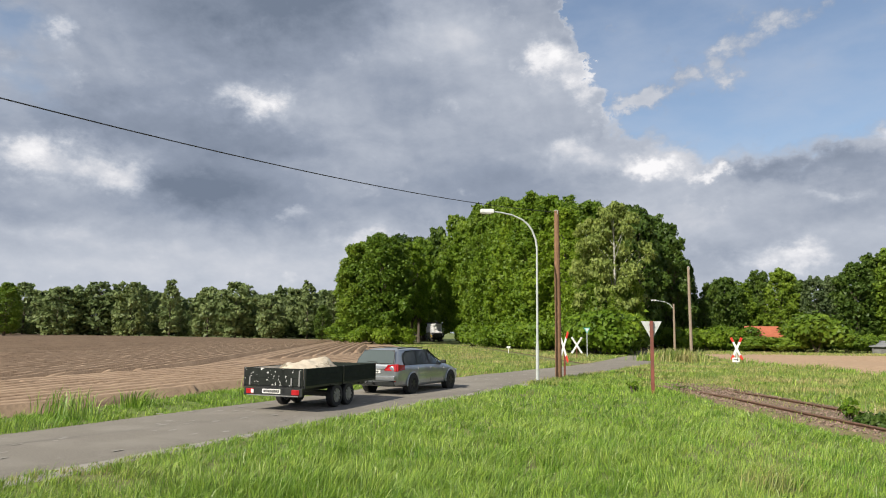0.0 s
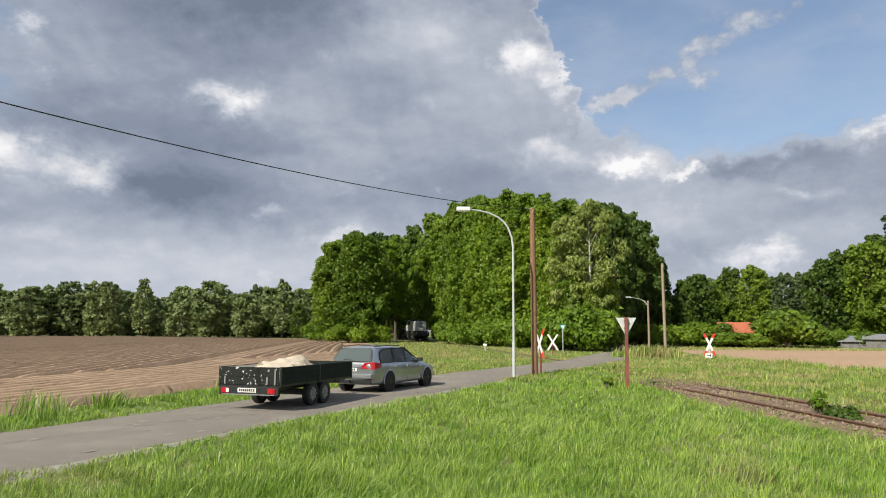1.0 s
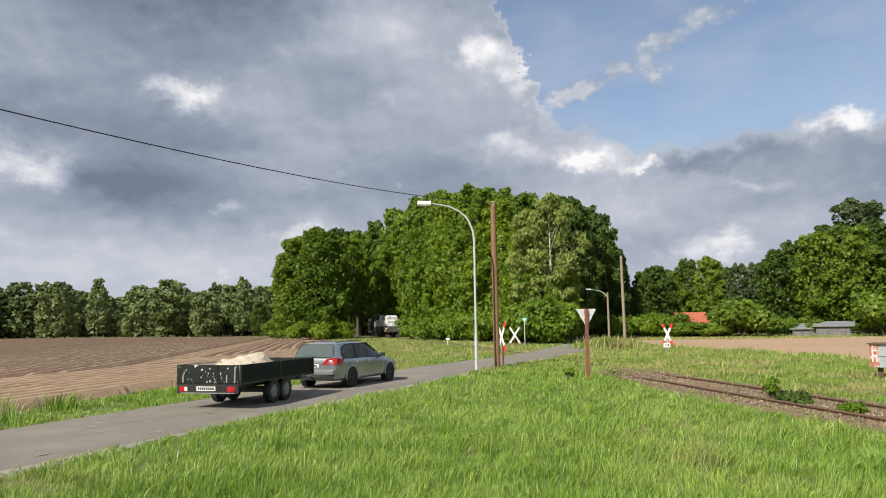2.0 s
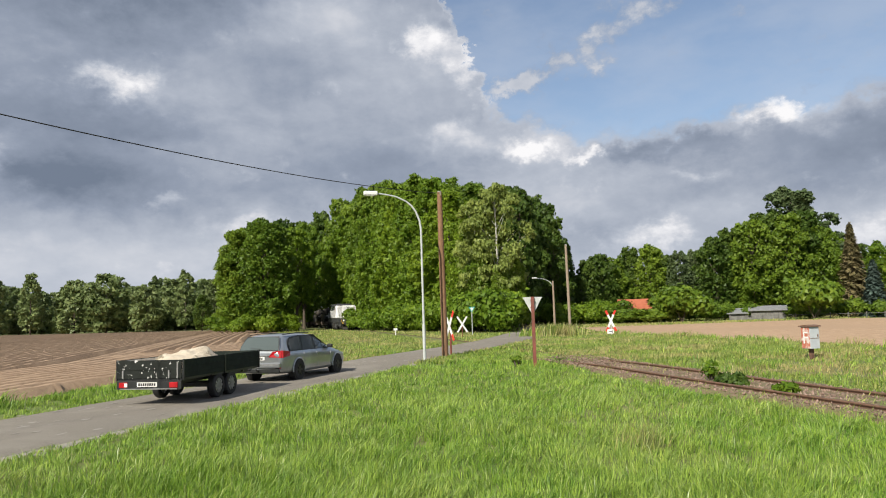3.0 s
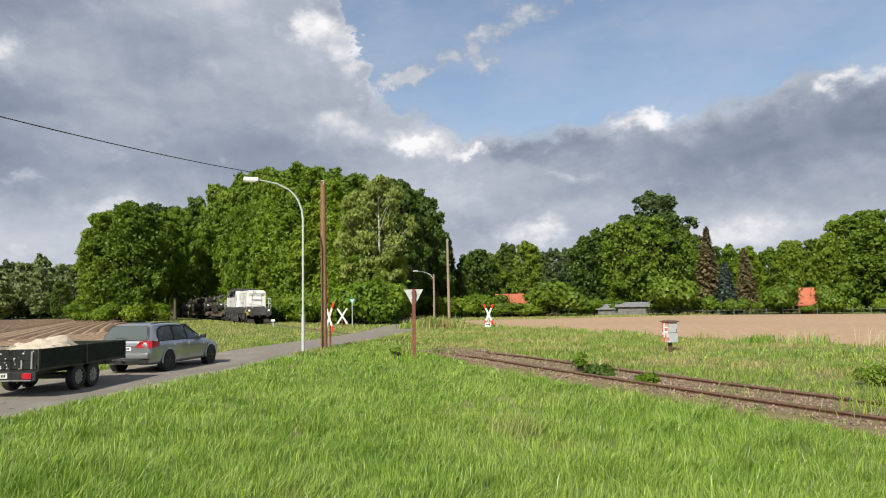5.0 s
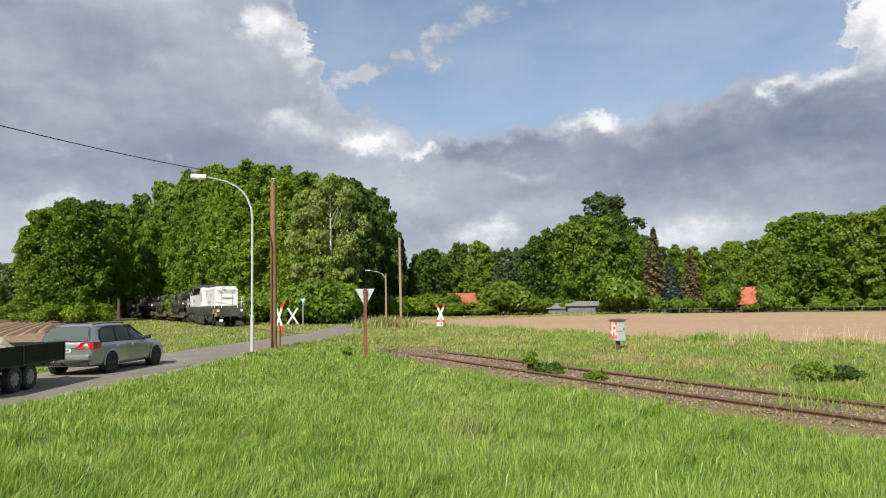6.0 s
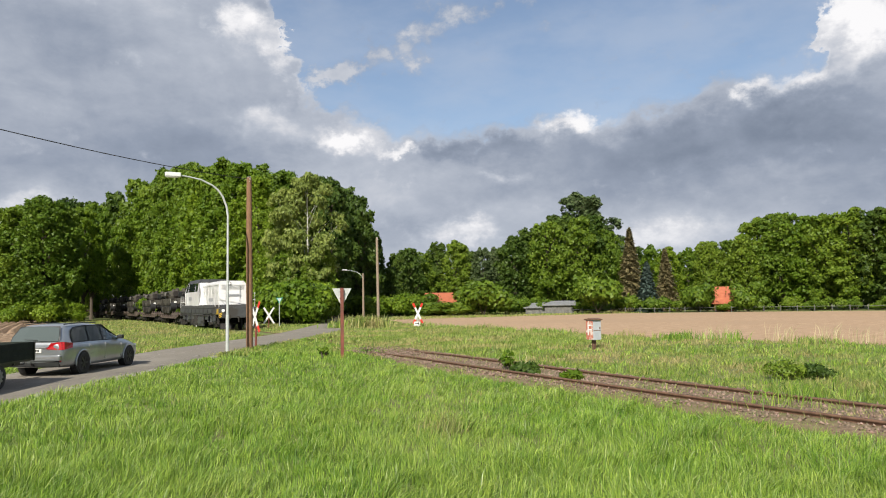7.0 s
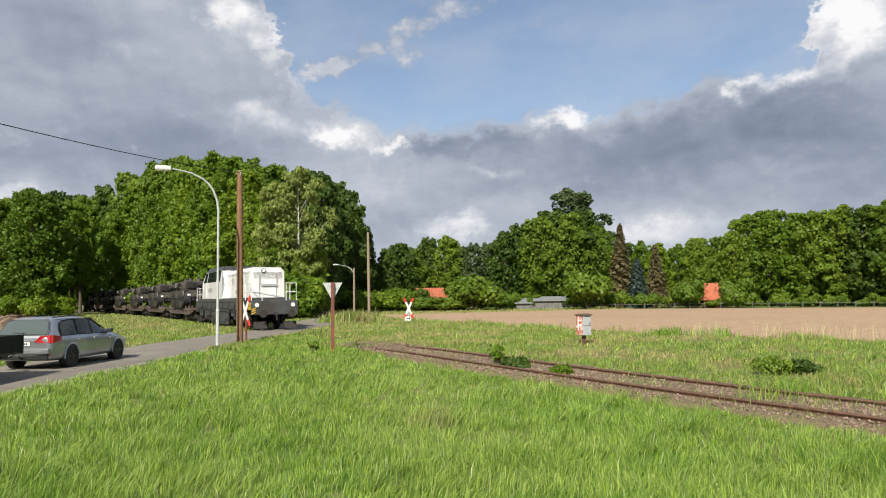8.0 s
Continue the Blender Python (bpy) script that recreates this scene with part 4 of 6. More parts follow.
# the grove between railway and lane; azimuth, distance, height
for az, d, h, stock, wide in [
    (-6.6, 132, 18.5, OAK, 1.0), (-5.0, 128, 20.0, OAK, 1.0), (-3.9, 131, 18.5, OAK, 0.75), (-4.9, 162, 23.5, BACK, 0.9), (-7.2, 150, 17.5, BACK, 0.9), (-5.8, 158, 21, DARK, 1.0), (-1.6, 176, 25, BACK, 0.7),
    (-2.5, 139, 19.5, HIGH, 0.78), (1.5, 147, 23, HIGH, 0.75), (-1.95, 152, 22, HIGH, 0.7), (-3.6, 185, 28, DARK, 0.7), (1.2, 186, 33, BACK, 0.7), (-0.4, 212, 33, DARK, 0.8), (-2.2, 222, 32, DARK, 0.9), (2.6, 172, 33, BACK, 0.7),
    (2.0, 158, 27, FRESH, 0.68), (3.0, 142, 25.5, FRESH, 0.75), (3.9, 136, 27.5, OAK, 0.75), (4.0, 122, 22.5, FRESH, 0.75), (5.0, 128, 26.5, OAK, 0.8),
    (5.2, 112, 22.4, FRESH, 0.8), (6.2, 108, 22.4, FRESH, 0.85), (7.2, 104, 22.4, FRESH, 0.9), (8.4, 100, 21.5, FRESH, 0.9), (6.8, 122, 25.2, OAK, 0.9), (9.2, 112, 23.5, OAK, 1.0),
    (9.8, 94, 18.5, FRESH, 0.95), (11.2, 88, 14.5, FRESH, 0.85), (10.6, 104, 21.0, OAK, 1.0), (12.2, 84, 10.5, FRESH, 0.75), (13.8, 81, 7.5, OAK, 0.7), (15.0, 83, 9.0, OAK, 0.55), (12.0, 100, 20.3, OAK, 0.9), (14.2, 103, 20.8, DARK, 0.9),
    (15.4, 98, 19.0, DARK, 0.75), (17.3, 116, 19.5, DARK, 0.75), (17.9, 108, 16.8, DARK, 0.7), (16.4, 128, 22.5, DARK, 0.9), (18.9, 124, 14.5, DARK, 0.6), (15.6, 118, 22, DARK, 0.8), (16.9, 138, 20, DARK, 1.0),
    (18.6, 112, 9, DARK, 0.7), (20.2, 116, 8, DARK, 0.8),
]:
    x, y = at_polar(az, d)
    stock.put(x, y, h, rng, wide, "trees of the grove")

birch = tree(7, "birch", 17.2, 3.9, 0.19, 0.24, 19000, 0.25, 30, M_BIRCH, "slender birch with white trunk and drooping pale leaves", droop=0.7, airy=0.25, fill=0.08, limb=0.2)
birch.matrix_basis = set_down(birch, *at_polar(13.6, 83.5), 30)
birch2 = copy_thing(birch, set_down(birch, *at_polar(12.3, 85.5), 140, 0.93))

# undergrowth along the grove's foot
UNDER = Stock([lambda i=i: shrub(40 + i, k, 3.4, 2.6, 5000, 0.30, "leafy undergrowth at the foot of the wood") for i, k in enumerate(("oak", "oak", "fresh"))], 3.4)
for az, d, h in [(-5.7, 127, 3.2), (-4.5, 126, 3.8), (-3.5, 127, 3.0), (-8.4, 128, 3), (-6.6, 126, 3.2), (-3.2, 126, 3), (2.4, 116, 3.5), (3.6, 108, 3.2), (4.4, 103, 3.4), (5.4, 99, 3.6), (6.4, 97, 3.2), (7.3, 94, 3.8), (8.3, 91, 3.4), (9.2, 87, 3.8), (10.2, 83, 3.6), (11.1, 80, 4.2), (12.0, 77.5, 4.2), (12.9, 76.5, 4.6), (13.7, 77, 4.4), (14.4, 80, 4.0), (17.6, 104, 3.2), (18.8, 102, 3), (20.2, 104, 3.0), (21.4, 106, 3.4)]:
    UNDER.put(*at_polar(az, d), h, rng, 1.0, "undergrowth of the grove")

# the far row behind the ridged field; its FAR and FARPINE leaves carry painted haze
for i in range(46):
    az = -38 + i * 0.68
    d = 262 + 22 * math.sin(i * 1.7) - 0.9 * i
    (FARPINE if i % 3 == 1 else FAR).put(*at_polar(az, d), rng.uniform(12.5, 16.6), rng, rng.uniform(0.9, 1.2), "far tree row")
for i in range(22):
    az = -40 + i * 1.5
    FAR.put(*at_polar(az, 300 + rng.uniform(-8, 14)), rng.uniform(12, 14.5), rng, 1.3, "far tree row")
OAK.put(*at_polar(-31.6, 200), 13.0, rng, 1.1, "far tree row")
DARK.put(*at_polar(-33.6, 210), 13.0, rng, 1.2, "far tree row")
DARK.put(*at_polar(-9.6, 190), 9.0, rng, 1.1, "far tree row")
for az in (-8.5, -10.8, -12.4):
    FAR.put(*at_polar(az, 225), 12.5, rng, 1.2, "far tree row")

# woods beyond the bare field
for az, d, h, stock, wide in [
    (20.6, 128, 11.0, RDARK, 0.8), (21.6, 132, 12.1, RDARK, 0.9), (22.6, 136, 11.6, ROAK, 0.9), (24.0, 138, 13.6, RDARK, 0.8), (25.4, 136, 13.6, ROAK, 0.8), (26.6, 142, 12.1, RDARK, 0.8), (27.6, 134, 12.3, GREY, 0.9), (28.8, 138, 12.5, GREY, 0.9),
    (30.2, 122, 13.1, RDARK, 0.95), (31.4, 126, 14.7, RDARK, 0.95), (32.8, 122, 15.2, ROAK, 0.9), (34.0, 124, 16.8, RDARK, 0.95), (35.4, 121, 15.8, ROAK, 0.85), (36.4, 123, 16.3, RDARK, 0.85), (37.4, 122, 13.6, ROAK, 0.8), (35.6, 128, 21.1, GREY, 1.15), (34.6, 130, 17.1, RDARK, 0.7),
    (38.4, 130, 12.4, RFRESH, 0.8), (40.8, 130, 11.5, RFRESH, 0.8), (42.0, 124, 10.6, RFRESH, 0.9), (43.4, 126, 10.4, RFRESH, 0.9), (44.2, 132, 10.2, ROAK, 0.9), (45.0, 118, 10.6, ROAK, 0.85), (46.4, 122, 11.0, ROAK, 0.9),
    (47.4, 116, 11.4, ROAK, 0.8), (48.6, 118, 13.8, ROAK, 0.95), (50.0, 116, 14.1, ROAK, 0.95), (51.4, 115, 13.5, RFRESH, 0.9), (52.8, 114, 13.4, ROAK, 0.95), (54.4, 113, 13.9, ROAK, 0.95), (56.0, 112, 13.7, RDARK, 0.95), (57.6, 111, 13.8, ROAK, 1.0), (59.4, 110, 14.1, ROAK, 1.0), (61, 110, 13.4, RDARK, 1.0),
    (23.2, 150, 12.1, RBACK, 1.1), (26.0, 152, 13.1, RBACK, 1.1), (29.0, 150, 13.1, RBACK, 1.1), (32.0, 145, 14.7, RBACK, 1.1), (34.6, 142, 15.8, RBACK, 1.1), (37.2, 142, 14.7, RBACK, 1.1), (39.6, 144, 12.0, RBACK, 1.1), (42.2, 142, 11.0, RBACK, 1.1), (44.8, 140, 11.0, RBACK, 1.1),
    (47.2, 134, 12.0, RBACK, 1.1), (49.8, 132, 13.4, RBACK, 1.1), (52.2, 130, 13.4, RBACK, 1.1), (54.8, 128, 13.4, RBACK, 1.1), (57.4, 127, 13.4, RBACK, 1.1), (60, 126, 13.4, RBACK, 1.1), (21.0, 150, 11.6, RBACK, 1.1),
]:
    stock.put(*at_polar(az, d), h, rng, wide, "woods beyond the bare field")
brown = conifer(61, "brown", 13.6, 3.9, 9000, 0.5, "tall spruce with dry brown needles")
brown.matrix_basis = set_down(brown, *at_polar(39.2, 119))
conifer(62, "bluespruce", 7.4, 2.6, 4500, 0.6, "blue-grey spruce at the field's far edge").matrix_basis = set_down(None, *at_polar(40.4, 109))
dsp = conifer(63, "brown", 9.6, 2.8, 6000, 0.42, "thin spruce with browning needles")
dsp.matrix_basis = set_down(dsp, *at_polar(41.8, 114))
HEDGE = Stock([lambda i=i: shrub(70 + i, k, 4.0, 2.8, 3400, 0.38, "garden shrub at the far edge of the field") for i, k in enumerate(("dark", "oak", "dark", "oak"))], 4.0)
for i in range(62):
    az = 20.4 + i * 0.64
    if 32.6 < az < 34.2 or 45.0 < az < 46.6 or (az > 28 and i % 3 == 0):
        continue
    HEDGE.put(*at_polar(az, 106.5 + rng.uniform(0, 5)), rng.choice((1.0, 1.5, 2.0, 2.8)) if az > 30 else 1.9 if 22.6 < az < 25.8 else rng.uniform(2.6, 4.4), rng, rng.uniform(0.9, 1.3), "hedge beyond the bare field")
for az in (22.4, 23.0, 23.6, 24.2, 24.8, 25.4, 26.0):
    HEDGE.put(*at_polar(az, 105.5), 2.15, rng, 1.9, "hedge beyond the bare field")
for az in (44.2, 47.5):
    HEDGE.put(*at_polar(az, 106.5), 4.4, rng, 0.8, "hedge beyond the bare field")
HEDGE.put(*at_polar(45.8, 106), 1.3, rng, 1.6, "hedge beyond the bare field")
HEDGE.put(*at_polar(27.6, 104), 5.2, rng, 1.1, "hedge beyond the bare field")
HEDGE.put(*at_polar(36.6, 104.5), 6.0, rng, 0.9, "hedge beyond the bare field")

# ---- vehicles: paints ----
M_SILVER = mat("silver_car_paint", (0.37, 0.395, 0.42), (0.41, 0.435, 0.46), 1.5, 0.30, metal=0.6, coat=0.7, c3=(0.29, 0.305, 0.315), broad=0.4)
M_CARGLASS = plain_glass("car_glass", (0.085, 0.105, 0.10), 0.02)
M_TAIL = mat("red_tail_lamp", (0.36, 0.006, 0.010), (0.46, 0.015, 0.02), 9.0, 0.3, coat=0.15)
M_RIM = mat("dull_wheel_rim", (0.22, 0.22, 0.21), (0.32, 0.32, 0.31), 8.0, 0.5, metal=0.5)
M_DARKRIM = mat("black_wheel_rim", (0.02, 0.02, 0.022), (0.035, 0.035, 0.037), 8.0, 0.4, metal=0.3)
M_CHIPPED = mat("chipped_black_board", (0.012, 0.014, 0.012), (0.02, 0.024, 0.02), 6.0, 0.75, spec=0.2, c3=(0.62, 0.62, 0.60), broad=1.6, blo=0.635, bhi=0.65, bump=0.002)
M_BOARD = mat("dark_green_board", (0.010, 0.015, 0.012), (0.017, 0.024, 0.019), 6.0, 0.75, bump=0.002, spec=0.2)
M_SANDHEAP = mat("pale_building_sand", (0.50, 0.42, 0.31), (0.62, 0.54, 0.42), 5.0, 0.95, bump=0.03, bscale=9, c3=(0.22, 0.19, 0.13), broad=0.45, blo=0.54, bhi=0.62)
M_LINER = mat("pale_bed_liner", (0.60, 0.58, 0.54), (0.70, 0.68, 0.64), 4.0, 0.7)
M_LOCOWHITE = mat("white_loco_paint", (0.74, 0.74, 0.73), (0.80, 0.80, 0.79), 2.0, 0.35, coat=0.3, c3=(0.70, 0.68, 0.66), broad=0.4)
M_LOCOGREY = mat("dark_grey_loco_paint", (0.055, 0.058, 0.060), (0.085, 0.088, 0.090), 3.0, 0.55, c3=(0.05, 0.045, 0.04), broad=0.5)
M_LOCOROOF = mat("grey_cab_roof", (0.045, 0.048, 0.052), (0.07, 0.073, 0.078), 3.0, 0.5)
M_UNDER = mat("sooty_running_gear", (0.018, 0.016, 0.014), (0.045, 0.038, 0.032), 6.0, 0.8)
M_WAGON = mat("rust_brown_wagon", (0.05, 0.036, 0.03), (0.095, 0.066, 0.053), 3.0, 0.75, c3=(0.16, 0.12, 0.10), broad=0.6, rand=0.2)
M_ARMOUR = mat("camouflage_paint", (0.058, 0.054, 0.043), (0.09, 0.082, 0.064), 4.0, 0.7, c3=(0.022, 0.018, 0.015), broad=0.16, blo=0.48, bhi=0.56, spec=0.3)
M_CANVAS = mat("grey_canvas", (0.15, 0.145, 0.125), (0.22, 0.21, 0.185), 6.0, 0.9, bump=0.01)
M_YELLOW = mat("yellow_warning_paint", (0.72, 0.45, 0.02), (0.80, 0.52, 0.04), 5.0, 0.5)
M_GREYMARK = mat("grey_lettering", (0.34, 0.35, 0.36), (0.42, 0.43, 0.44), 5.0, 0.5)
M_HEADLAMP = mat("clear_headlamp", (0.85, 0.85, 0.82), (0.9, 0.9, 0.87), 5.0, 0.12, coat=1.0)


def loft(bm, sections, closed=True):
    """Skin between equal lists of points."""
    rows = [[bm.verts.new(p) for p in s] for s in sections]
    n = len(rows[0])
    for a, b in zip(rows, rows[1:]):
        for i in range(n if closed else n - 1):
            j = (i + 1) % n
            bm.faces.new((a[i], a[j], b[j], b[i]))
    if closed:
        bm.faces.new(rows[0][::-1]), bm.faces.new(rows[-1])
    return rows


def mirrored(half):
    return half + [(-x, y, z) for x, y, z in half[::-1] if x > 1e-6]


def wheel(parent, x, y, r, width, rim_material, spokes=5, name="wheel", dish=0.0):
    """A tyre with a rim; outside faces the sign of x."""
    s = 1 if x > 0 else -1
    bm = B()
    n = 24
    prof = [(-width / 2, r * 0.62), (-width / 2, r * 0.93), (-width * 0.36, r), (width * 0.36, r), (width / 2, r * 0.93), (width / 2, r * 0.62)]
    rows = [[bm.verts.new((x + a, y + q * math.cos(2 * math.pi * k / n), r + q * math.sin(2 * math.pi * k / n))) for a, q in prof] for k in range(n)]
    for k in range(n):
        for i in range(len(prof) - 1):
            bm.faces.new((rows[k][i], rows[(k + 1) % n][i], rows[(k + 1) % n][i + 1], rows[k][i + 1]))
    tyre = part(name, bm, M_BLACK, parent, smooth=True)
    bm = B()
    xo = x + s * (width / 2 - 0.03)
    disc_x(bm, min(x, xo), max(x, xo) - 0.0, y, r, r * 0.63, 20)
    for k in range(spokes):
        a = 2 * math.pi * k / spokes
        box(bm, -0.012, 0.012, 0.03, r * 0.6, -0.03, 0.03, 0.0, Matrix.Translation((xo + s * 0.012, y, r)) @ Matrix.Rotation(a, 4, "X"))
    disc_x(bm, xo, xo + s * 0.03, y, r, r * 0.16, 12)
    part("rim", bm, rim_material, tyre)
    return tyre


def car():
    ob = tagged(new("estate_car"), "silver-grey estate car stopped on the lane with a trailer hitched", "car")
    # y, half width, sill, middle, waist and its half width, roof or bonnet and its half width
    st = [(-1.05, 0.72, 0.40, 0.62, 0.84, 0.66, 0.89, 0.60), (-1.02, 0.80, 0.33, 0.62, 0.89, 0.76, 0.97, 0.70), (-0.97, 0.86, 0.28, 0.62, 0.91, 0.80, 1.03, 0.73), (-0.85, 0.885, 0.25, 0.62, 0.925, 0.83, 1.21, 0.70),
          (-0.66, 0.90, 0.24, 0.62, 0.93, 0.84, 1.47, 0.645), (-0.50, 0.905, 0.22, 0.61, 0.93, 0.845, 1.50, 0.645), (0.4, 0.915, 0.20, 0.60, 0.93, 0.85, 1.525, 0.655), (1.2, 0.915, 0.20, 0.58, 0.92, 0.845, 1.50, 0.635),
          (1.56, 0.912, 0.20, 0.58, 0.915, 0.84, 1.42, 0.625), (2.1, 0.91, 0.20, 0.57, 0.90, 0.83, 1.15, 0.68), (2.52, 0.905, 0.20, 0.57, 0.88, 0.82, 0.975, 0.74), (2.95, 0.895, 0.22, 0.56, 0.84, 0.80, 0.90, 0.72),
          (3.4, 0.86, 0.25, 0.53, 0.76, 0.74, 0.81, 0.64), (3.70, 0.77, 0.28, 0.48, 0.66, 0.64, 0.69, 0.54), (3.80, 0.66, 0.32, 0.46, 0.60, 0.52, 0.62, 0.42), (3.83, 0.60, 0.36, 0.46, 0.58, 0.48, 0.59, 0.38)]
    bm = B()
    loft(bm, [mirrored([(0, y, zl), (w * 0.88, y, zl), (w * 0.975, y, zl + 0.09), (w, y, zm), (w * 0.985, y, zw - 0.06), (wb, y, zw), (wb * 0.985, y, zw + (zr - zw) * 0.12), (wr * 1.03, y, zr - (zr - zw) * 0.18 - 0.01), (wr * 0.90, y, zr - 0.004), (0, y, zr + 0.022)]) for y, w, zl, zm, zw, wb, zr, wr in st])
    body = part("body", bm, M_SILVER, ob, "silver-grey metallic paint", True)
    sub = body.modifiers.new("rounding", "SUBSURF")
    sub.levels = sub.render_levels = 2
    ys = [r[0] for r in st]

    def flank(y, f):
        """A point on the upper side: f from the waist to the roof's edge."""
        zw, wb, zr, wr = (float(np.interp(y, ys, [r[k] for r in st])) for k in (4, 5, 6, 7))
        z = zw + 0.02 + (zr - zw - 0.06) * f
        return wb * 0.985 + (wr * 1.03 - wb * 0.985) * f + 0.012, y, z

    def panel(name, outline, material, parent, s, lift=0.0, label=""):
        """A thin curved pane on the flank: pairs of (y, low, high)."""
        bm = B()
        rows = []
        for y, lo, hi in outline:
            col = []
            for k in range(4):
                x, yy, z = flank(y, lo + (hi - lo) * k / 3)
                col.append(bm.verts.new((s * (x + lift), yy, z)))
            rows.append(col)
        for a, b in zip(rows, rows[1:]):
            for k in range(3):
                bm.faces.new((a[k], a[k + 1], b[k + 1], b[k]))
        bmesh.ops.solidify(bm, geom=bm.faces[:], thickness=0.006)
        return part(name, bm, material, parent, label)

    def arch(y):
        return float(np.interp(y, [-0.52, -0.44, -0.3, 0.0, 1.3, 1.7, 2.3], [0.25, 0.62, 0.80, 0.86, 0.86, 0.80, 0.30]))

    # rear and front panes
    for name, ends in (("rear_window", ((-1.005, 1.02, 0.70), (-0.93, 1.15, 0.69), (-0.80, 1.33, 0.62), (-0.725, 1.43, 0.57))), ("windscreen", ((1.57, 1.43, 0.57), (1.95, 1.24, 0.61), (2.44, 1.02, 0.68)))):
        bm = B()
        back = -1 if name == "rear_window" else 1
        loft(bm, [[(-w, y, z), (-w * 0.5, y + back * 0.02, z + 0.01), (w * 0.5, y + back * 0.02, z + 0.01), (w, y, z), (w * 0.5, y - back * 0.03, z - 0.02), (-w * 0.5, y - back * 0.03, z - 0.02)] for y, z, w in ends])
        part(name, bm, M_CARGLASS, ob, "grey-green glass reflecting the sky")
        bm = B()
        loft(bm, [[(-w * 1.05, y - back * 0.012, z + dz), (-w * 0.5, y + back * 0.006, z + dz), (w * 0.5, y + back * 0.006, z + dz), (w * 1.05, y - back * 0.012, z + dz), (w * 0.5, y - back * 0.04, z + dz - 0.02), (-w * 0.5, y - back * 0.04, z + dz - 0.02)]
                  for (y, z, w), dz in zip(ends, (-0.03 * (back < 0) + 0.02 * (back > 0), *[0.0] * (len(ends) - 2), 0.025 * (back < 0) - 0.03 * (back > 0)))])
        part("window_seal", bm, M_BLACKPAINT, ob)
    for s in (1, -1):
        panel("window_surround", [(y, 0.0, min(1.0, arch(y) + 0.07)) for y in (-0.54, -0.46, -0.4, -0.3, -0.1, 0.3, 0.8, 1.2, 1.5, 1.75, 2.0, 2.25)], M_BLACKPAINT, ob, s)
        for y0, y1 in ((-0.47, 0.34), (0.41, 1.19), (1.27, 2.12)):
            panel("side_window", [(y, 0.05, arch(y)) for y in np.linspace(y0, y1, 7)], M_CARGLASS, ob, s, 0.007)
        bm = B()
        tube(bm, [(s * 0.60, -0.55, 1.50), (s * 0.61, 0.3, 1.535), (s * 0.59, 1.2, 1.51)], 0.016, 6)
        part("roof_rail", bm, M_BLACKPAINT, ob)
        # lamps
        bm = B()
        loft(bm, [[(s * x, y, z) for x, y, z in q] for q in ([(0.40, -0.985, 0.80), (0.80, -0.93, 0.77), (0.80, -0.92, 0.99), (0.54, -0.96, 0.97)], [(0.40, -1.075, 0.80), (0.84, -1.02, 0.77), (0.80, -0.995, 1.0), (0.54, -1.06, 0.975)])])
        loft(bm, [[(s * x, y, z) for x, y, z in q] for q in ([(0.80, -1.02, 0.77), (0.78, -0.995, 1.0), (0.76, -0.55, 0.96), (0.80, -0.55, 0.80)], [(0.885, -0.97, 0.77), (0.862, -0.94, 1.0), (0.868, -0.50, 0.95), (0.906, -0.58, 0.82)])])
        part("tail_lamp", bm, M_TAIL, ob, "red wrap-round tail lamp")
        bm = B()
        box(bm, s * 0.7 - 0.11, s * 0.7 + 0.11, -1.025, -0.95, 0.43, 0.48)
        part("reflector", bm, M_TAIL, ob)
        # side trim, handles, mirror
        bm = B()
        box(bm, min(s * 0.905, s * 0.918), max(s * 0.905, s * 0.918), 0.42, 2.35, 0.555, 0.60)
        part("side_moulding", bm, M_SILVER, ob)
        for y in (0.38, 1.32):
            bm = B()
            box(bm, min(s * 0.885, s * 0.915), max(s * 0.885, s * 0.915), y - 0.02, y + 0.16, 0.79, 0.825, 0.006)
            part("door_handle", bm, M_SILVER, ob)
        for y in (0.36, 1.27, 2.3):
            bm = B()
            box(bm, min(s * 0.89, s * 0.909), max(s * 0.89, s * 0.909), y, y + 0.008, 0.36, 0.86)
            part("door_seam", bm, M_GREYMARK, ob)
        bm = B()
        box(bm, min(s * 0.84, s * 1.02), max(s * 0.84, s * 1.02), 2.12, 2.26, 0.94, 1.07, 0.03)
        part("door_mirror", bm, M_BLACKPAINT, ob)
        bm = B()
        box(bm, min(s * 0.40, s * 0.72), max(s * 0.40, s * 0.72), 3.55, 3.74, 0.60, 0.70, 0.03)
        part("headlamp", bm, M_HEADLAMP, ob)
        # wheel housings
        for y in (0.0, 2.83):
            bm = B()
            disc_x(bm, s * 0.70, s * 0.914, y, 0.33, 0.375, 24)
            part("wheel_housing", bm, M_BLACK, ob)
            bm = B()
            tube(bm, [(s * 0.905, y + 0.385 * math.cos(a), 0.33 + 0.385 * math.sin(a)) for a in np.linspace(-0.15, math.pi + 0.15, 17)], 0.028, 6)
            part("wheel_arch", bm, M_SILVER, ob, smooth=True)
            wheel(ob, s * 0.835, y, 0.325, 0.205, M_DARKRIM, 6)
    # rear end
    bm = B()
    box(bm, -0.82, 0.82, -1.10, -0.93, 0.46, 0.62, 0.04)
    bumper = part("rear_bumper", bm, M_SILVER, ob)
    bm = B()
    box(bm, -0.76, 0.76, -1.04, -0.9, 0.29, 0.46, 0.03)
    part("lower_bumper", bm, M_BLACKPAINT, bumper)
    bm = B()
    box(bm, -0.78, 0.78, -1.106, -1.096, 0.54, 0.57)
    part("chrome_strip", bm, M_RIM, bumper)
    bm = B()
    box(bm, -0.26, 0.26, -1.075, -1.04, 0.70, 0.81, 0.004)
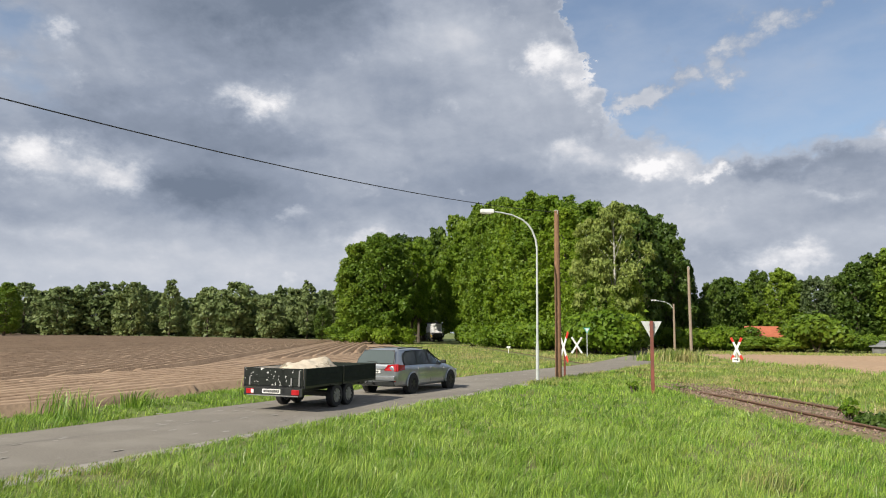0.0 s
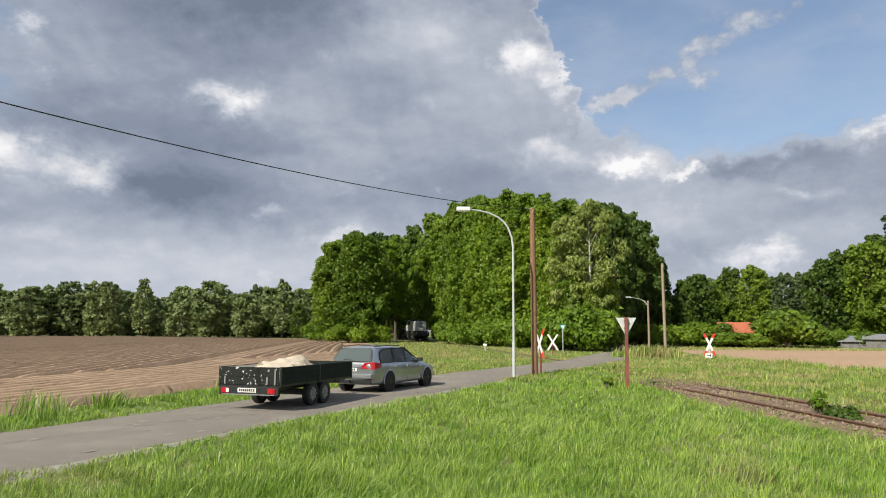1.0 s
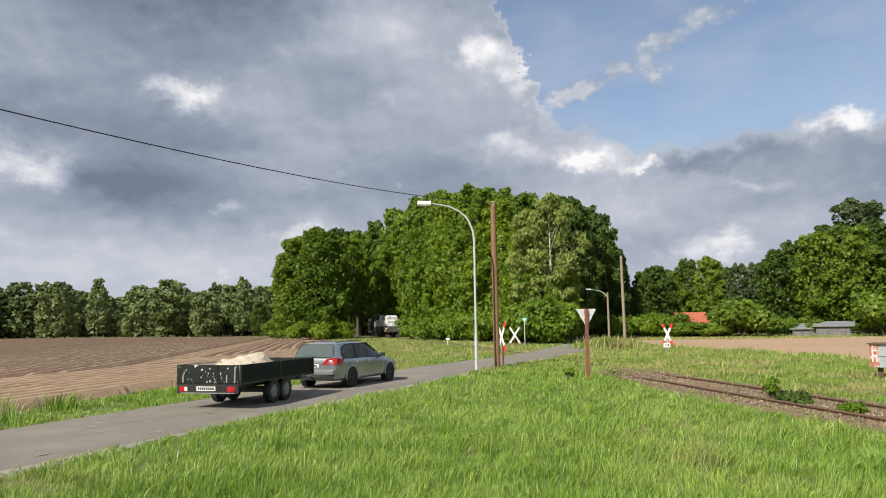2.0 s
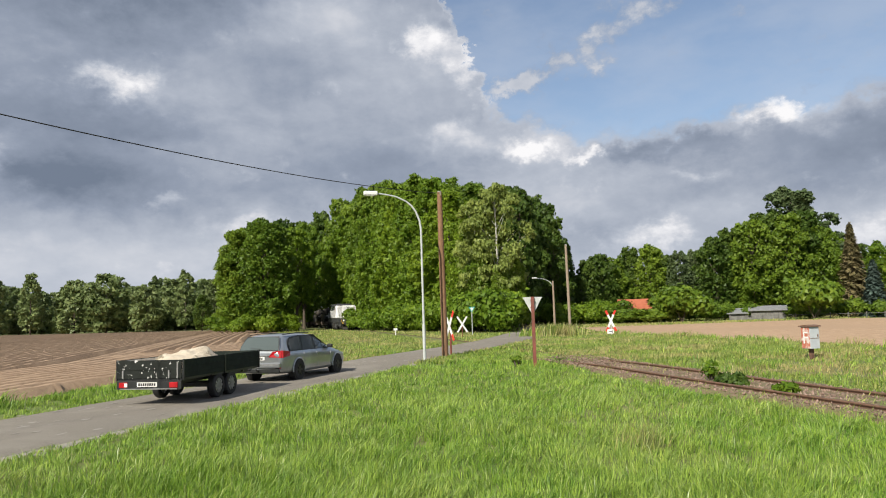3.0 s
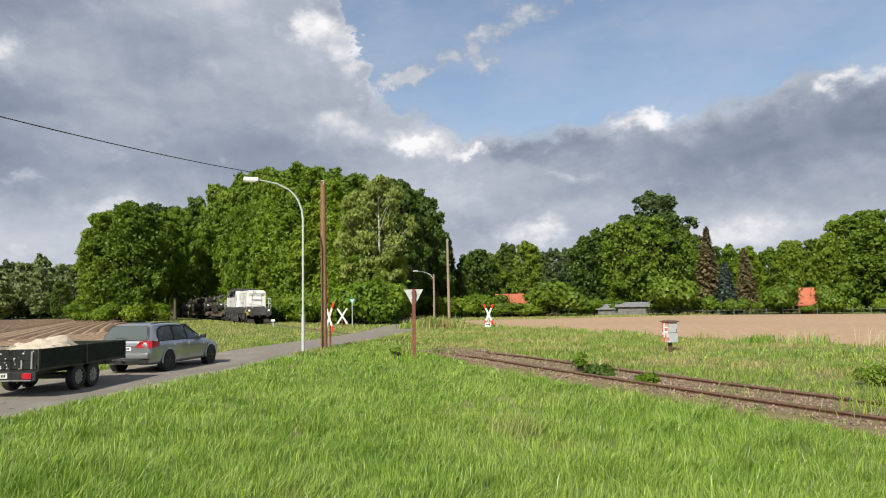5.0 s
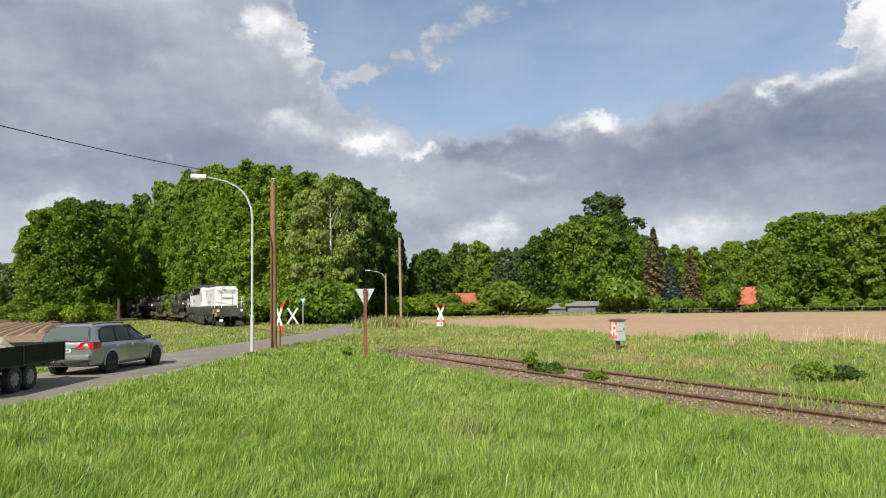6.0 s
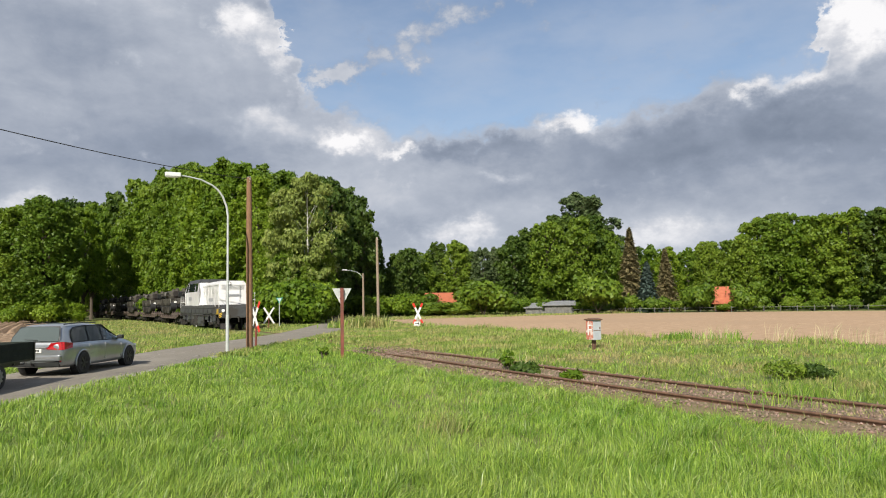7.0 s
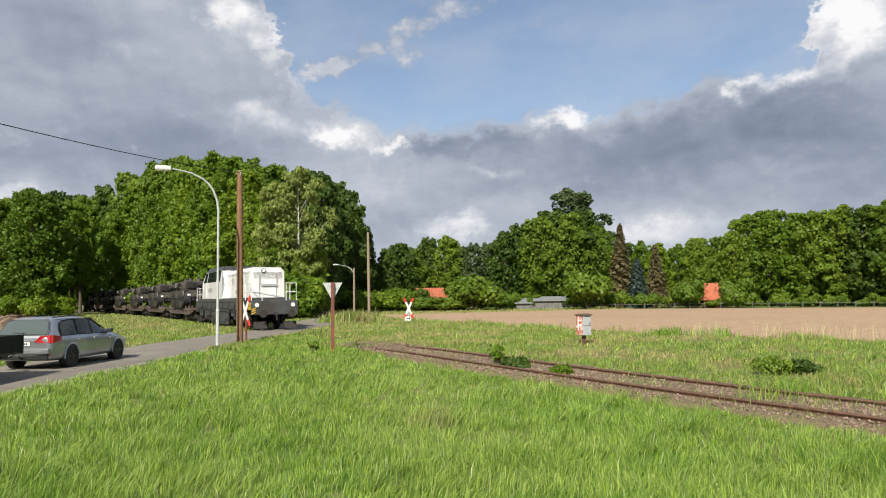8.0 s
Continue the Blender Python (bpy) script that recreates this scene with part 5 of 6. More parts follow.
    plate = part("number_plate", bm, M_WHITE, ob, "white number plate with illegible dark characters")
    for i in range(6):
        bm = B()
        box(bm, -0.2 + i * 0.068, -0.155 + i * 0.068, -1.081, -1.074, 0.725, 0.785)
        part("character_bar", bm, M_BLACKPAINT, plate)
    bm = B()
    box(bm, -0.40, 0.40, -1.075, -1.02, 0.825, 0.855, 0.006)
    part("tailgate_strip", bm, M_RIM, ob)
    bm = B()
    tube(bm, [(-0.3, -1.0, 1.08), (0.1, -1.02, 1.06)], 0.01, 5)
    part("rear_wiper", bm, M_BLACKPAINT, ob)
    bm = B()
    tube(bm, [(0, -0.9, 0.36), (0, -1.1, 0.36), (0, -1.16, 0.42)], 0.03, 8)
    part("tow_bar", bm, M_BLACKPAINT, ob)
    ob.matrix_basis = pose(-1.80, 24.8, 0.055, 0, 0, -27.0)
    return ob


def trailer():
    """A flat-bed tandem trailer with drop sides and a heap of sand. Origin at its middle, forward +y."""
    ob = tagged(new("trailer"), "black tandem flatbed trailer with chipped boards, on the lane", "trailer")
    L, W = 2.03, 0.87
    bm = B()
    box(bm, -W, W, -L, L, 0.60, 0.68, 0.01)
    part("bed", bm, M_BLACKPAINT, ob)
    bm = B()
    box(bm, -W + 0.03, W - 0.03, -L + 0.04, L - 0.04, 0.68, 0.70)
    part("bed_floor", bm, M_LINER, ob)
    for s in (1, -1):
        bm = B()
        box(bm, min(s * W, s * (W + 0.03)), max(s * W, s * (W + 0.03)), -L, L, 0.66, 1.10, 0.006)
        side = part("side_board", bm, M_BOARD, ob, "dark green drop side")
        for z in (0.78, 0.92):
            bm = B()
            box(bm, min(s * (W + 0.03), s * (W + 0.042)), max(s * (W + 0.03), s * (W + 0.042)), -L + 0.03, L - 0.03, z, z + 0.02)
            part("rib", bm, M_BOARD, side)
        bm = B()
        box(bm, min(s * (W - 0.012), s * W), max(s * (W - 0.012), s * W), -L + 0.03, L - 0.03, 0.70, 1.085)
        part("inner_face", bm, M_LINER, side)
        for y in (-L + 0.02, 0.0, L - 0.02):
            bm = B()
            box(bm, min(s * (W + 0.02), s * (W + 0.05)), max(s * (W + 0.02), s * (W + 0.05)), y - 0.03, y + 0.03, 0.60, 1.11, 0.004)
            part("corner_post", bm, M_BLACKPAINT, ob)
        for y in (-0.30, 0.38):
            wheel(ob, s * 0.80, y, 0.315, 0.19, M_RIM, 10)
        bm = B()
        box(bm, s * 0.80 - 0.1, s * 0.80 + 0.1, -0.68, 0.76, 0.60, 0.63)
        part("mudguard", bm, M_BLACKPAINT, ob)
        bm = B()
        box(bm, s * 0.68 - 0.11, s * 0.68 + 0.11, -L - 0.07, -L, 0.44, 0.57, 0.012)
        lamp = part("tail_lamp", bm, M_TAIL, ob, "square red trailer tail lamp")
        bm = B()
        box(bm, s * 0.66 + 0.02, s * 0.66 + 0.10, -L - 0.076, -L - 0.068, 0.46, 0.55)
        part("lens", bm, M_HEADLAMP if s < 0 else M_TAIL, lamp)
        bm = B()
        tube(bm, [(s * 0.55, L - 0.4, 0.55), (s * 0.1, L + 0.85, 0.45), (0, L + 1.25, 0.45)], 0.045, 8)
        part("drawbar", bm, M_BLACKPAINT, ob)
    for nm, y0, y1, mt in (("tail_board", -L - 0.03, -L, M_CHIPPED), ("head_board", L, L + 0.03, M_BOARD)):
        bm = B()
        box(bm, -W, W, y0, y1, 0.66, 1.10, 0.006)
        b = part(nm, bm, mt, ob, "black board with chipped white scratches" if nm == "tail_board" else "")
        if nm == "tail_board":
            bm = B()
            box(bm, -W + 0.02, W - 0.02, y0 - 0.012, y0, 0.86, 0.885)
            part("board_rail", bm, M_CHIPPED, b)
            for x in (-0.7, 0.55, 0.78):
                bm = B()
                box(bm, x - 0.02, x + 0.02, y0 - 0.03, y0, 0.66, 0.86 if x < 0.7 else 1.05, 0.004)
                part("latch", bm, M_RIM, b)
    bm = B()
    box(bm, -W, W, -L - 0.05, -L, 0.40, 0.60, 0.008)
    bar = part("light_bar", bm, M_BLACKPAINT, ob)
    bm = B()
    box(bm, -W + 0.1, W - 0.1, -L - 0.06, -L - 0.05, 0.395, 0.42)
    part("light_bar_strip", bm, M_RIM, bar)
    bm = B()
    box(bm, -0.30, 0.24, -L - 0.068, -L - 0.052, 0.46, 0.57, 0.003)
    plate = part("number_plate", bm, M_WHITE, ob, "white number plate with illegible dark characters")
    for i in range(8):
        bm = B()
        box(bm, -0.26 + i * 0.06, -0.22 + i * 0.06, -L - 0.074, -L - 0.067, 0.485, 0.55)
        part("character_bar", bm, M_BLACKPAINT, plate)
    bm = B()
    for x in (-0.5, 0.5):
        box(bm, x - 0.04, x + 0.04, -L, L, 0.48, 0.60)
    for y in (-0.30, 0.38):
        box(bm, -0.75, 0.75, y - 0.05, y + 0.05, 0.28, 0.38)
    part("chassis", bm, M_BLACKPAINT, ob)
    m = pose(-3.62, 20.4, 0.055, 0, 0, -20.5)
    ob.matrix_basis = m
    # the heap lies in the trailer
    rng = np.random.default_rng(9)
    n, k = 34, 20
    V = []
    for i in range(n):
        for j in range(k):
            y, x = -L + 0.1 + (2 * L - 0.2) * i / (n - 1), -W + 0.06 + (2 * W - 0.12) * j / (k - 1)
            a = math.exp(-(((y + 0.2) / 1.15) ** 4 + ((x + 0.1) / 0.75) ** 4)) * 0.42 + math.exp(-(((y - 0.25) / 0.6) ** 2 + ((x + 0.1) / 0.45) ** 2)) * 0.16
            z = 0.715 + a + 0.15 * noise.noise((x * 2.9, y * 2.9, 4.0)) * (a > 0.03) + rng.normal(0, 0.008)
            V.append((x, y, max(z, 0.706)))
    F = [(i * k + j, i * k + j + 1, (i + 1) * k + j + 1, (i + 1) * k + j) for i in range(n - 1) for j in range(k - 1)]
    heap = raw("sand", V, F, M_SANDHEAP, True)
    heap.matrix_basis = m
    tagged(heap, "pale sand heap with dirty patches in the trailer", "sand")
    return ob


car()
trailer()

# ---- the train ----
_seg = np.concatenate([[0], np.cumsum(np.linalg.norm(np.diff(TRACK, axis=0), axis=1))])


def on_track(s):
    return np.array([np.interp(s, _seg, TRACK[:, 0]), np.interp(s, _seg, TRACK[:, 1])])


def bogie(parent, y, wheel_r=0.5, axles=(-1.1, 1.1), material=None):
    bm = B()
    for s in (1, -1):
        box(bm, s * 1.02 - 0.09, s * 1.02 + 0.09, y + axles[0] - 0.5, y + axles[-1] + 0.5, 0.42, 0.72, 0.03)
        for a in axles:
            box(bm, s * 1.08 - 0.13, s * 1.08 + 0.13, y + a - 0.2, y + a + 0.2, 0.34, 0.66, 0.03)
            tube(bm, [(s * 1.1, y + a + 0.32, 0.5), (s * 1.1, y + a + 0.32, 0.95)], 0.1, 8)
            tube(bm, [(s * 1.1, y + a - 0.32, 0.5), (s * 1.1, y + a - 0.32, 0.95)], 0.1, 8)
    box(bm, -1.0, 1.0, y - 0.3, y + 0.3, 0.5, 0.9, 0.03)
    fr = part("bogie", bm, material or M_UNDER, parent)
    for a in axles:
        bm = B()
        for s in (1, -1):
            disc_x(bm, s * 0.7, s * 0.83, y + a, wheel_r, wheel_r, 20)
            disc_x(bm, s * 0.66, s * 0.70, y + a, wheel_r, wheel_r * 1.06, 20)
        tube(bm, [(-0.8, y + a, wheel_r), (0.8, y + a, wheel_r)], 0.09, 8)
        part("wheelset", bm, M_UNDER, fr)
    return fr


def buffers(parent, y, way):
    for s in (1, -1):
        bm = B()
        tube(bm, [(s * 0.875, y, 1.05), (s * 0.875, y + way * 0.5, 1.05)], 0.09, 10)
        tube(bm, [(s * 0.875, y + way * 0.5, 1.05), (s * 0.875, y + way * 0.55, 1.05)], 0.24, 14)
        part("buffer", bm, M_UNDER, parent)
    bm = B()
    box(bm, -0.08, 0.08, min(y, y + way * 0.3), max(y, y + way * 0.3), 0.95, 1.12)
    tube(bm, [(0, y + way * 0.3, 1.05), (0, y + way * 0.36, 0.9), (0, y + way * 0.36, 0.65)], 0.05, 6)
    part("coupling", bm, M_UNDER, parent)


def rails_of(parent, pts_list, r=0.022, material=None, name="handrail"):
    for pts in pts_list:
        bm = B()
        tube(bm, pts, r, 6)
        part(name, bm, material or M_LOCOWHITE, parent)


def locomotive():
    ob = tagged(new("locomotive"), "white and dark-grey diesel locomotive hauling flat wagons", "locomotive")
    # frame and skirts
    bm = B()
    box(bm, -1.42, 1.42, -8.3, 8.3, 1.25, 1.75, 0.05)
    frame_ob = part("underframe", bm, M_LOCOGREY, ob, "dark grey frame")
    bm = B()
    box(bm, -1.46, 1.46, -7.9, 7.0, 1.75, 2.05, 0.04)
    part("deck_skirt", bm, M_LOCOGREY, frame_ob)
    for s in (1, -1):
        bm = B()
        box(bm, s * 1.36 - 0.08, s * 1.36 + 0.08, -2.6, 2.4, 0.22, 1.25, 0.05)
        part("fuel_tank_side", bm, M_LOCOGREY, frame_ob)
        for y0, y1, z0, z1, x in ((-2.2, -1.2, 0.35, 0.8, 1.47), (-0.9, 0.4, 0.3, 1.1, 1.48), (0.7, 1.9, 0.42, 0.95, 1.47), (-4.4, -3.3, 0.75, 1.2, 1.36), (-7.0, -6.0, 0.7, 1.2, 1.36), (3.3, 4.2, 0.8, 1.2, 1.36), (6.0, 6.9, 0.72, 1.2, 1.36)):
            bm = B()
            box(bm, s * x - 0.06, s * x + 0.06, y0, y1, z0, z1, 0.03)
            part("equipment_box", bm, M_LOCOROOF if z0 > 0.38 else M_UNDER, frame_ob)
        for z, y0, y1 in ((1.16, -7.2, 7.0), (0.62, -2.9, 2.7)):
            bm = B()
            tube(bm, [(s * 1.5, y0, z), (s * 1.5, y1, z)], 0.03, 6)
            part("brake_pipe", bm, M_UNDER, frame_ob)
        for y in (-6.4, -5.2, -4.0, 4.0, 5.2, 6.4):
            bm = B()
            tube(bm, [(s * 1.28, y, 0.62), (s * 1.28, y, 1.24)], 0.12, 9)
            part("spring", bm, M_LOCOROOF, frame_ob)
        for y in np.arange(-7.0, 6.6, 1.7):
            bm = B()
            box(bm, s * 1.47 - 0.012, s * 1.47 + 0.012, y, y + 1.2, 1.36, 1.68, 0.01)
            part("access_panel", bm, M_LOCOROOF, frame_ob)
        for y in (-7.9, 7.1):
            for i in range(4):
                bm = B()
                box(bm, s * 1.3 - 0.16, s * 1.3 + 0.16, y, y + 0.45, 0.3 + i * 0.36, 0.34 + i * 0.36)
                part("step", bm, M_UNDER, frame_ob)
    bogie(ob, 5.2, 0.5, (-1.2, 1.2)), bogie(ob, -5.2, 0.5, (-1.2, 1.2))
    # front end
    for way in (1, -1):
        y = way * 8.3
        bm = B()
        box(bm, -1.45, 1.45, min(y, y + way * 0.12), max(y, y + way * 0.12), 0.98, 1.85, 0.04)
        beam = part("end_beam", bm, M_LOCOGREY, ob, "dark grey end beam")
        for s in (1, -1):
            bm = B()
            prism(bm, [(y, 0.12), (y + way * 0.38, 0.14), (y + way * 0.2, 0.52), (y, 0.56)], min(s * 0.55, s * 1.3), max(s * 0.55, s * 1.3))
            part("rail_guard", bm, M_UNDER, beam)
        for s in (1, -1):
            bm = B()
            tube(bm, [(s * 1.12, y + way * 0.12, 1.58), (s * 1.12, y + way * 0.17, 1.58)], 0.13, 14)
            part("headlamp", bm, M_HEADLAMP, beam)
            bm = B()
            for i in range(3 if s > 0 and way > 0 else 0):
                z = 1.0 + i * 0.13
                loft(bm, [[(s * 1.43, y + o, z), (s * 1.43, y + o, z + 0.065), (s * 1.2, y + o, z + 0.17), (s * 1.2, y + o, z + 0.105)] for o in (way * 0.125, way * 0.132)])
            if s > 0 and way > 0:
                part("warning_stripes", bm, M_YELLOW, beam, "yellow slanted warning stripes")
            if way > 0:
                bm = B()
                for i in range(4):
                    y0 = y - 0.9 + i * 0.22
                    loft(bm, [[(s * xx, y0, 1.28), (s * xx, y0 + 0.1, 1.28), (s * xx, y0 + 0.4, 1.72), (s * xx, y0 + 0.3, 1.72)] for xx in (1.42, 1.432)])
                part("side_stripes", bm, M_YELLOW, frame_ob)
        buffers(ob, y + way * 0.12, way)
        rails_of(ob, [
            [(-1.4, y - way * 0.05, 1.85), (-1.4, y - way * 0.05, 2.95), (-0.75, y - way * 0.05, 2.95), (-0.75, y - way * 0.05, 1.85)],
            [(1.4, y - way * 0.05, 1.85), (1.4, y - way * 0.05, 2.95), (0.75, y - way * 0.05, 2.95), (0.75, y - way * 0.05, 1.85)],
            [(-1.4, y - way * 0.05, 2.4), (-0.75, y - way * 0.05, 2.4)], [(1.4, y - way * 0.05, 2.4), (0.75, y - way * 0.05, 2.4)],
            [(-1.42, y - way * 0.1, 2.95), (-1.42, y - way * 1.3, 2.95), (-1.42, y - way * 1.3, 1.9)], [(1.42, y - way * 0.1, 2.95), (1.42, y - way * 1.3, 2.95), (1.42, y - way * 1.3, 1.9)],
            [(-1.42, y - way * 0.1, 2.4), (-1.42, y - way * 1.3, 2.4)], [(1.42, y - way * 0.1, 2.4), (1.42, y - way * 1.3, 2.4)]], 0.03)
    # long hood
    bm = B()
    loft(bm, [[(x, y + fy * (z > 3.2), z) for x, z in ((-1.08, 2.0), (-1.08, 3.75), (-0.88, 4.0), (0.88, 4.0), (1.08, 3.75), (1.08, 2.0))] for y, fy in ((0.5, 0), (6.6, 0), (6.95, -0.12))])
    hood = part("hood", bm, M_LOCOWHITE, ob, "white engine hood")
    for s in (1, -1):
        for i in range(5):
            bm = B()
            box(bm, s * 1.085 - 0.012, s * 1.085 + 0.012, 0.85 + i * 1.17, 1.9 + i * 1.17, 2.15, 3.6, 0.01)
            d = part("hood_door", bm, M_LOCOWHITE, hood)
            bm = B()
            for k in range(5):
                box(bm, s * 1.1 - 0.008, s * 1.1 + 0.008, 1.0 + i * 1.17, 1.75 + i * 1.17, 3.0 + k * 0.09, 3.04 + k * 0.09)
            part("louvre", bm, M_GREYMARK if i in (1, 3) else M_LOCOWHITE, d)
        rails_of(hood, [[(s * 1.16, 0.8, 3.72), (s * 1.16, 6.4, 3.72)]], 0.02)
        bm = B()
        box(bm, s * 1.1 - 0.012, s * 1.1 + 0.012, 3.2, 4.9, 2.35, 2.62)
        part("lettering_bar", bm, M_GREYMARK, hood)
    bm = B()
    box(bm, -0.62, 0.45, 6.935, 6.975, 2.78, 2.92)
    part("lettering_bar", bm, M_GREYMARK, hood)
    for x in (-0.55, 0.55):
        bm = B()
        box(bm, x - 0.012, x + 0.012, 6.93, 6.965, 2.1, 3.6)
        part("door_seam", bm, M_GREYMARK, hood)
    for i in range(6):
        bm = B()
        box(bm, -0.9, 0.9, 6.84, 6.90, 3.32 + i * 0.07, 3.345 + i * 0.07)
        part("grille_slat", bm, M_LOCOWHITE, hood)
    bm = B()
    tube(bm, [(0.28, 6.83, 3.78), (0.28, 6.96, 3.78)], 0.14, 14)
    top = part("top_lamp", bm, M_LOCOROOF, hood)
    bm = B()
    tube(bm, [(0.28, 6.96, 3.78), (0.28, 6.975, 3.78)], 0.10, 14)
    part("lens", bm, M_HEADLAMP, top)
    bm = B()
    for y in (1.6, 3.4, 5.2):
        box(bm, -0.75, 0.75, y - 0.6, y + 0.6, 4.0, 4.08, 0.02)
    part("hood_hatch", bm, M_LOCOROOF, hood)
    rails_of(hood, [[(-1.0, 7.02, 2.1), (1.0, 7.02, 2.5)]], 0.02)
    # cab
    bm = B()
    loft(bm, [[(-w, y, 2.0), (-w, y, 3.25), (-w * 0.9, yt, 4.2), (w * 0.9, yt, 4.2), (w, y, 3.25), (w, y, 2.0)] for y, yt, w in ((-5.9, -4.95, 1.44), (-1.0, -1.0, 1.46), (0.9, 0.35, 1.46))])
    cab = part("cab", bm, M_LOCOWHITE, ob, "white driver's cab")
    bm = B()
    loft(bm, [[(-1.36, y, 4.12), (-1.2, y, 4.40), (1.2, y, 4.40), (1.36, y, 4.12)] for y in (-4.6, 0.45)])
    part("cab_roof", bm, M_LOCOROOF, cab, "dark grey cab roof")
    for s in (1, -1):
        for y0, y1, sl in ((-5.3, -4.25, 0.4), (-3.95, -1.0, 0.0), (-0.75, 0.2, -0.2)):
            bm = B()
            loft(bm, [[(s * (1.455 + o), y0, 3.3), (s * (1.455 + o), y1, 3.3), (s * (1.33 + o), y1, 4.08), (s * (1.33 + o), y0 + sl, 4.08)] for o in (-0.01, 0.012)])
            part("cab_window", bm, M_PANE, cab)
        bm = B()
        box(bm, s * 1.46 - 0.012, s * 1.46 + 0.012, -5.0, -4.2, 2.1, 3.2, 0.01)
        part("cab_door", bm, M_LOCOWHITE, cab)
        bm = B()
        for i in range(3):
            box(bm, s * 1.475 - 0.006, s * 1.475 + 0.006, -3.6 + i * 0.5, -3.25 + i * 0.5, 2.55, 2.85)
        part("mark", bm, M_GREYMARK, cab)
        rails_of(cab, [[(s * 1.5, -5.3, 2.1), (s * 1.5, -5.3, 3.3)], [(s * 1.5, -4.05, 2.1), (s * 1.5, -4.05, 3.3)]], 0.022)
    bm = B()
    loft(bm, [[(-1.2, -5.86 - o, 3.32), (1.2, -5.86 - o, 3.32), (1.1, -5.03 - o, 4.12), (-1.1, -5.03 - o, 4.12)] for o in (0.0, 0.03)])
    part("rear_windscreen", bm, M_PANE, cab)
    bm = B()
    loft(bm, [[(x, 0.92 + o - (z > 3.3) * 0.5 * ((z - 3.3) / 0.9), z) for x, z in ((-1.38, 3.4), (-1.12, 3.4), (-1.1, 4.05), (-1.25, 4.05))] for o in (-0.02, 0.03)])
    part("front_window", bm, M_PANE, cab)
    bm = B()
    box(bm, -0.95, 0.95, -7.1, -5.8, 2.0, 2.7, 0.05)
    part("rear_hood", bm, M_LOCOWHITE, ob)
    bm = B()
    tube(bm, [(0.4, -3.0, 4.3), (0.4, -3.0, 4.55)], 0.05, 8)
    box(bm, -0.5, 0.3, -2.6, -1.6, 4.3, 4.45, 0.03)
    part("roof_gear", bm, M_LOCOROOF, cab)
    return ob


def flat_wagon():
    ob = tagged(new("flat_wagon"), "rust-brown low flat wagon of the military train", "flat wagon", "flat wagons")
    bm = B()
    box(bm, -1.5, 1.5, -7.7, 7.7, 1.12, 1.3, 0.02)
    deck = part("deck", bm, M_WAGON, ob)
    for s in (1, -1):
        bm = B()
        prism(bm, [(-7.6, 1.12), (-5.6, 0.72), (5.6, 0.72), (7.6, 1.12)], s * 1.38 - 0.06, s * 1.38 + 0.06)
        part("side_sill", bm, M_WAGON, ob)
        for y in np.arange(-7.2, 7.3, 1.6):
            bm = B()
            box(bm, s * 1.5 - 0.05, s * 1.5 + 0.05, y - 0.06, y + 0.06, 0.95, 1.5, 0.01)
            part("stake", bm, M_WAGON, deck)
    bogie(ob, 5.4, 0.46, (-1.35, 0, 1.35)), bogie(ob, -5.4, 0.46, (-1.35, 0, 1.35))
    buffers(ob, 7.7, 1), buffers(ob, -7.7, -1)
    return ob


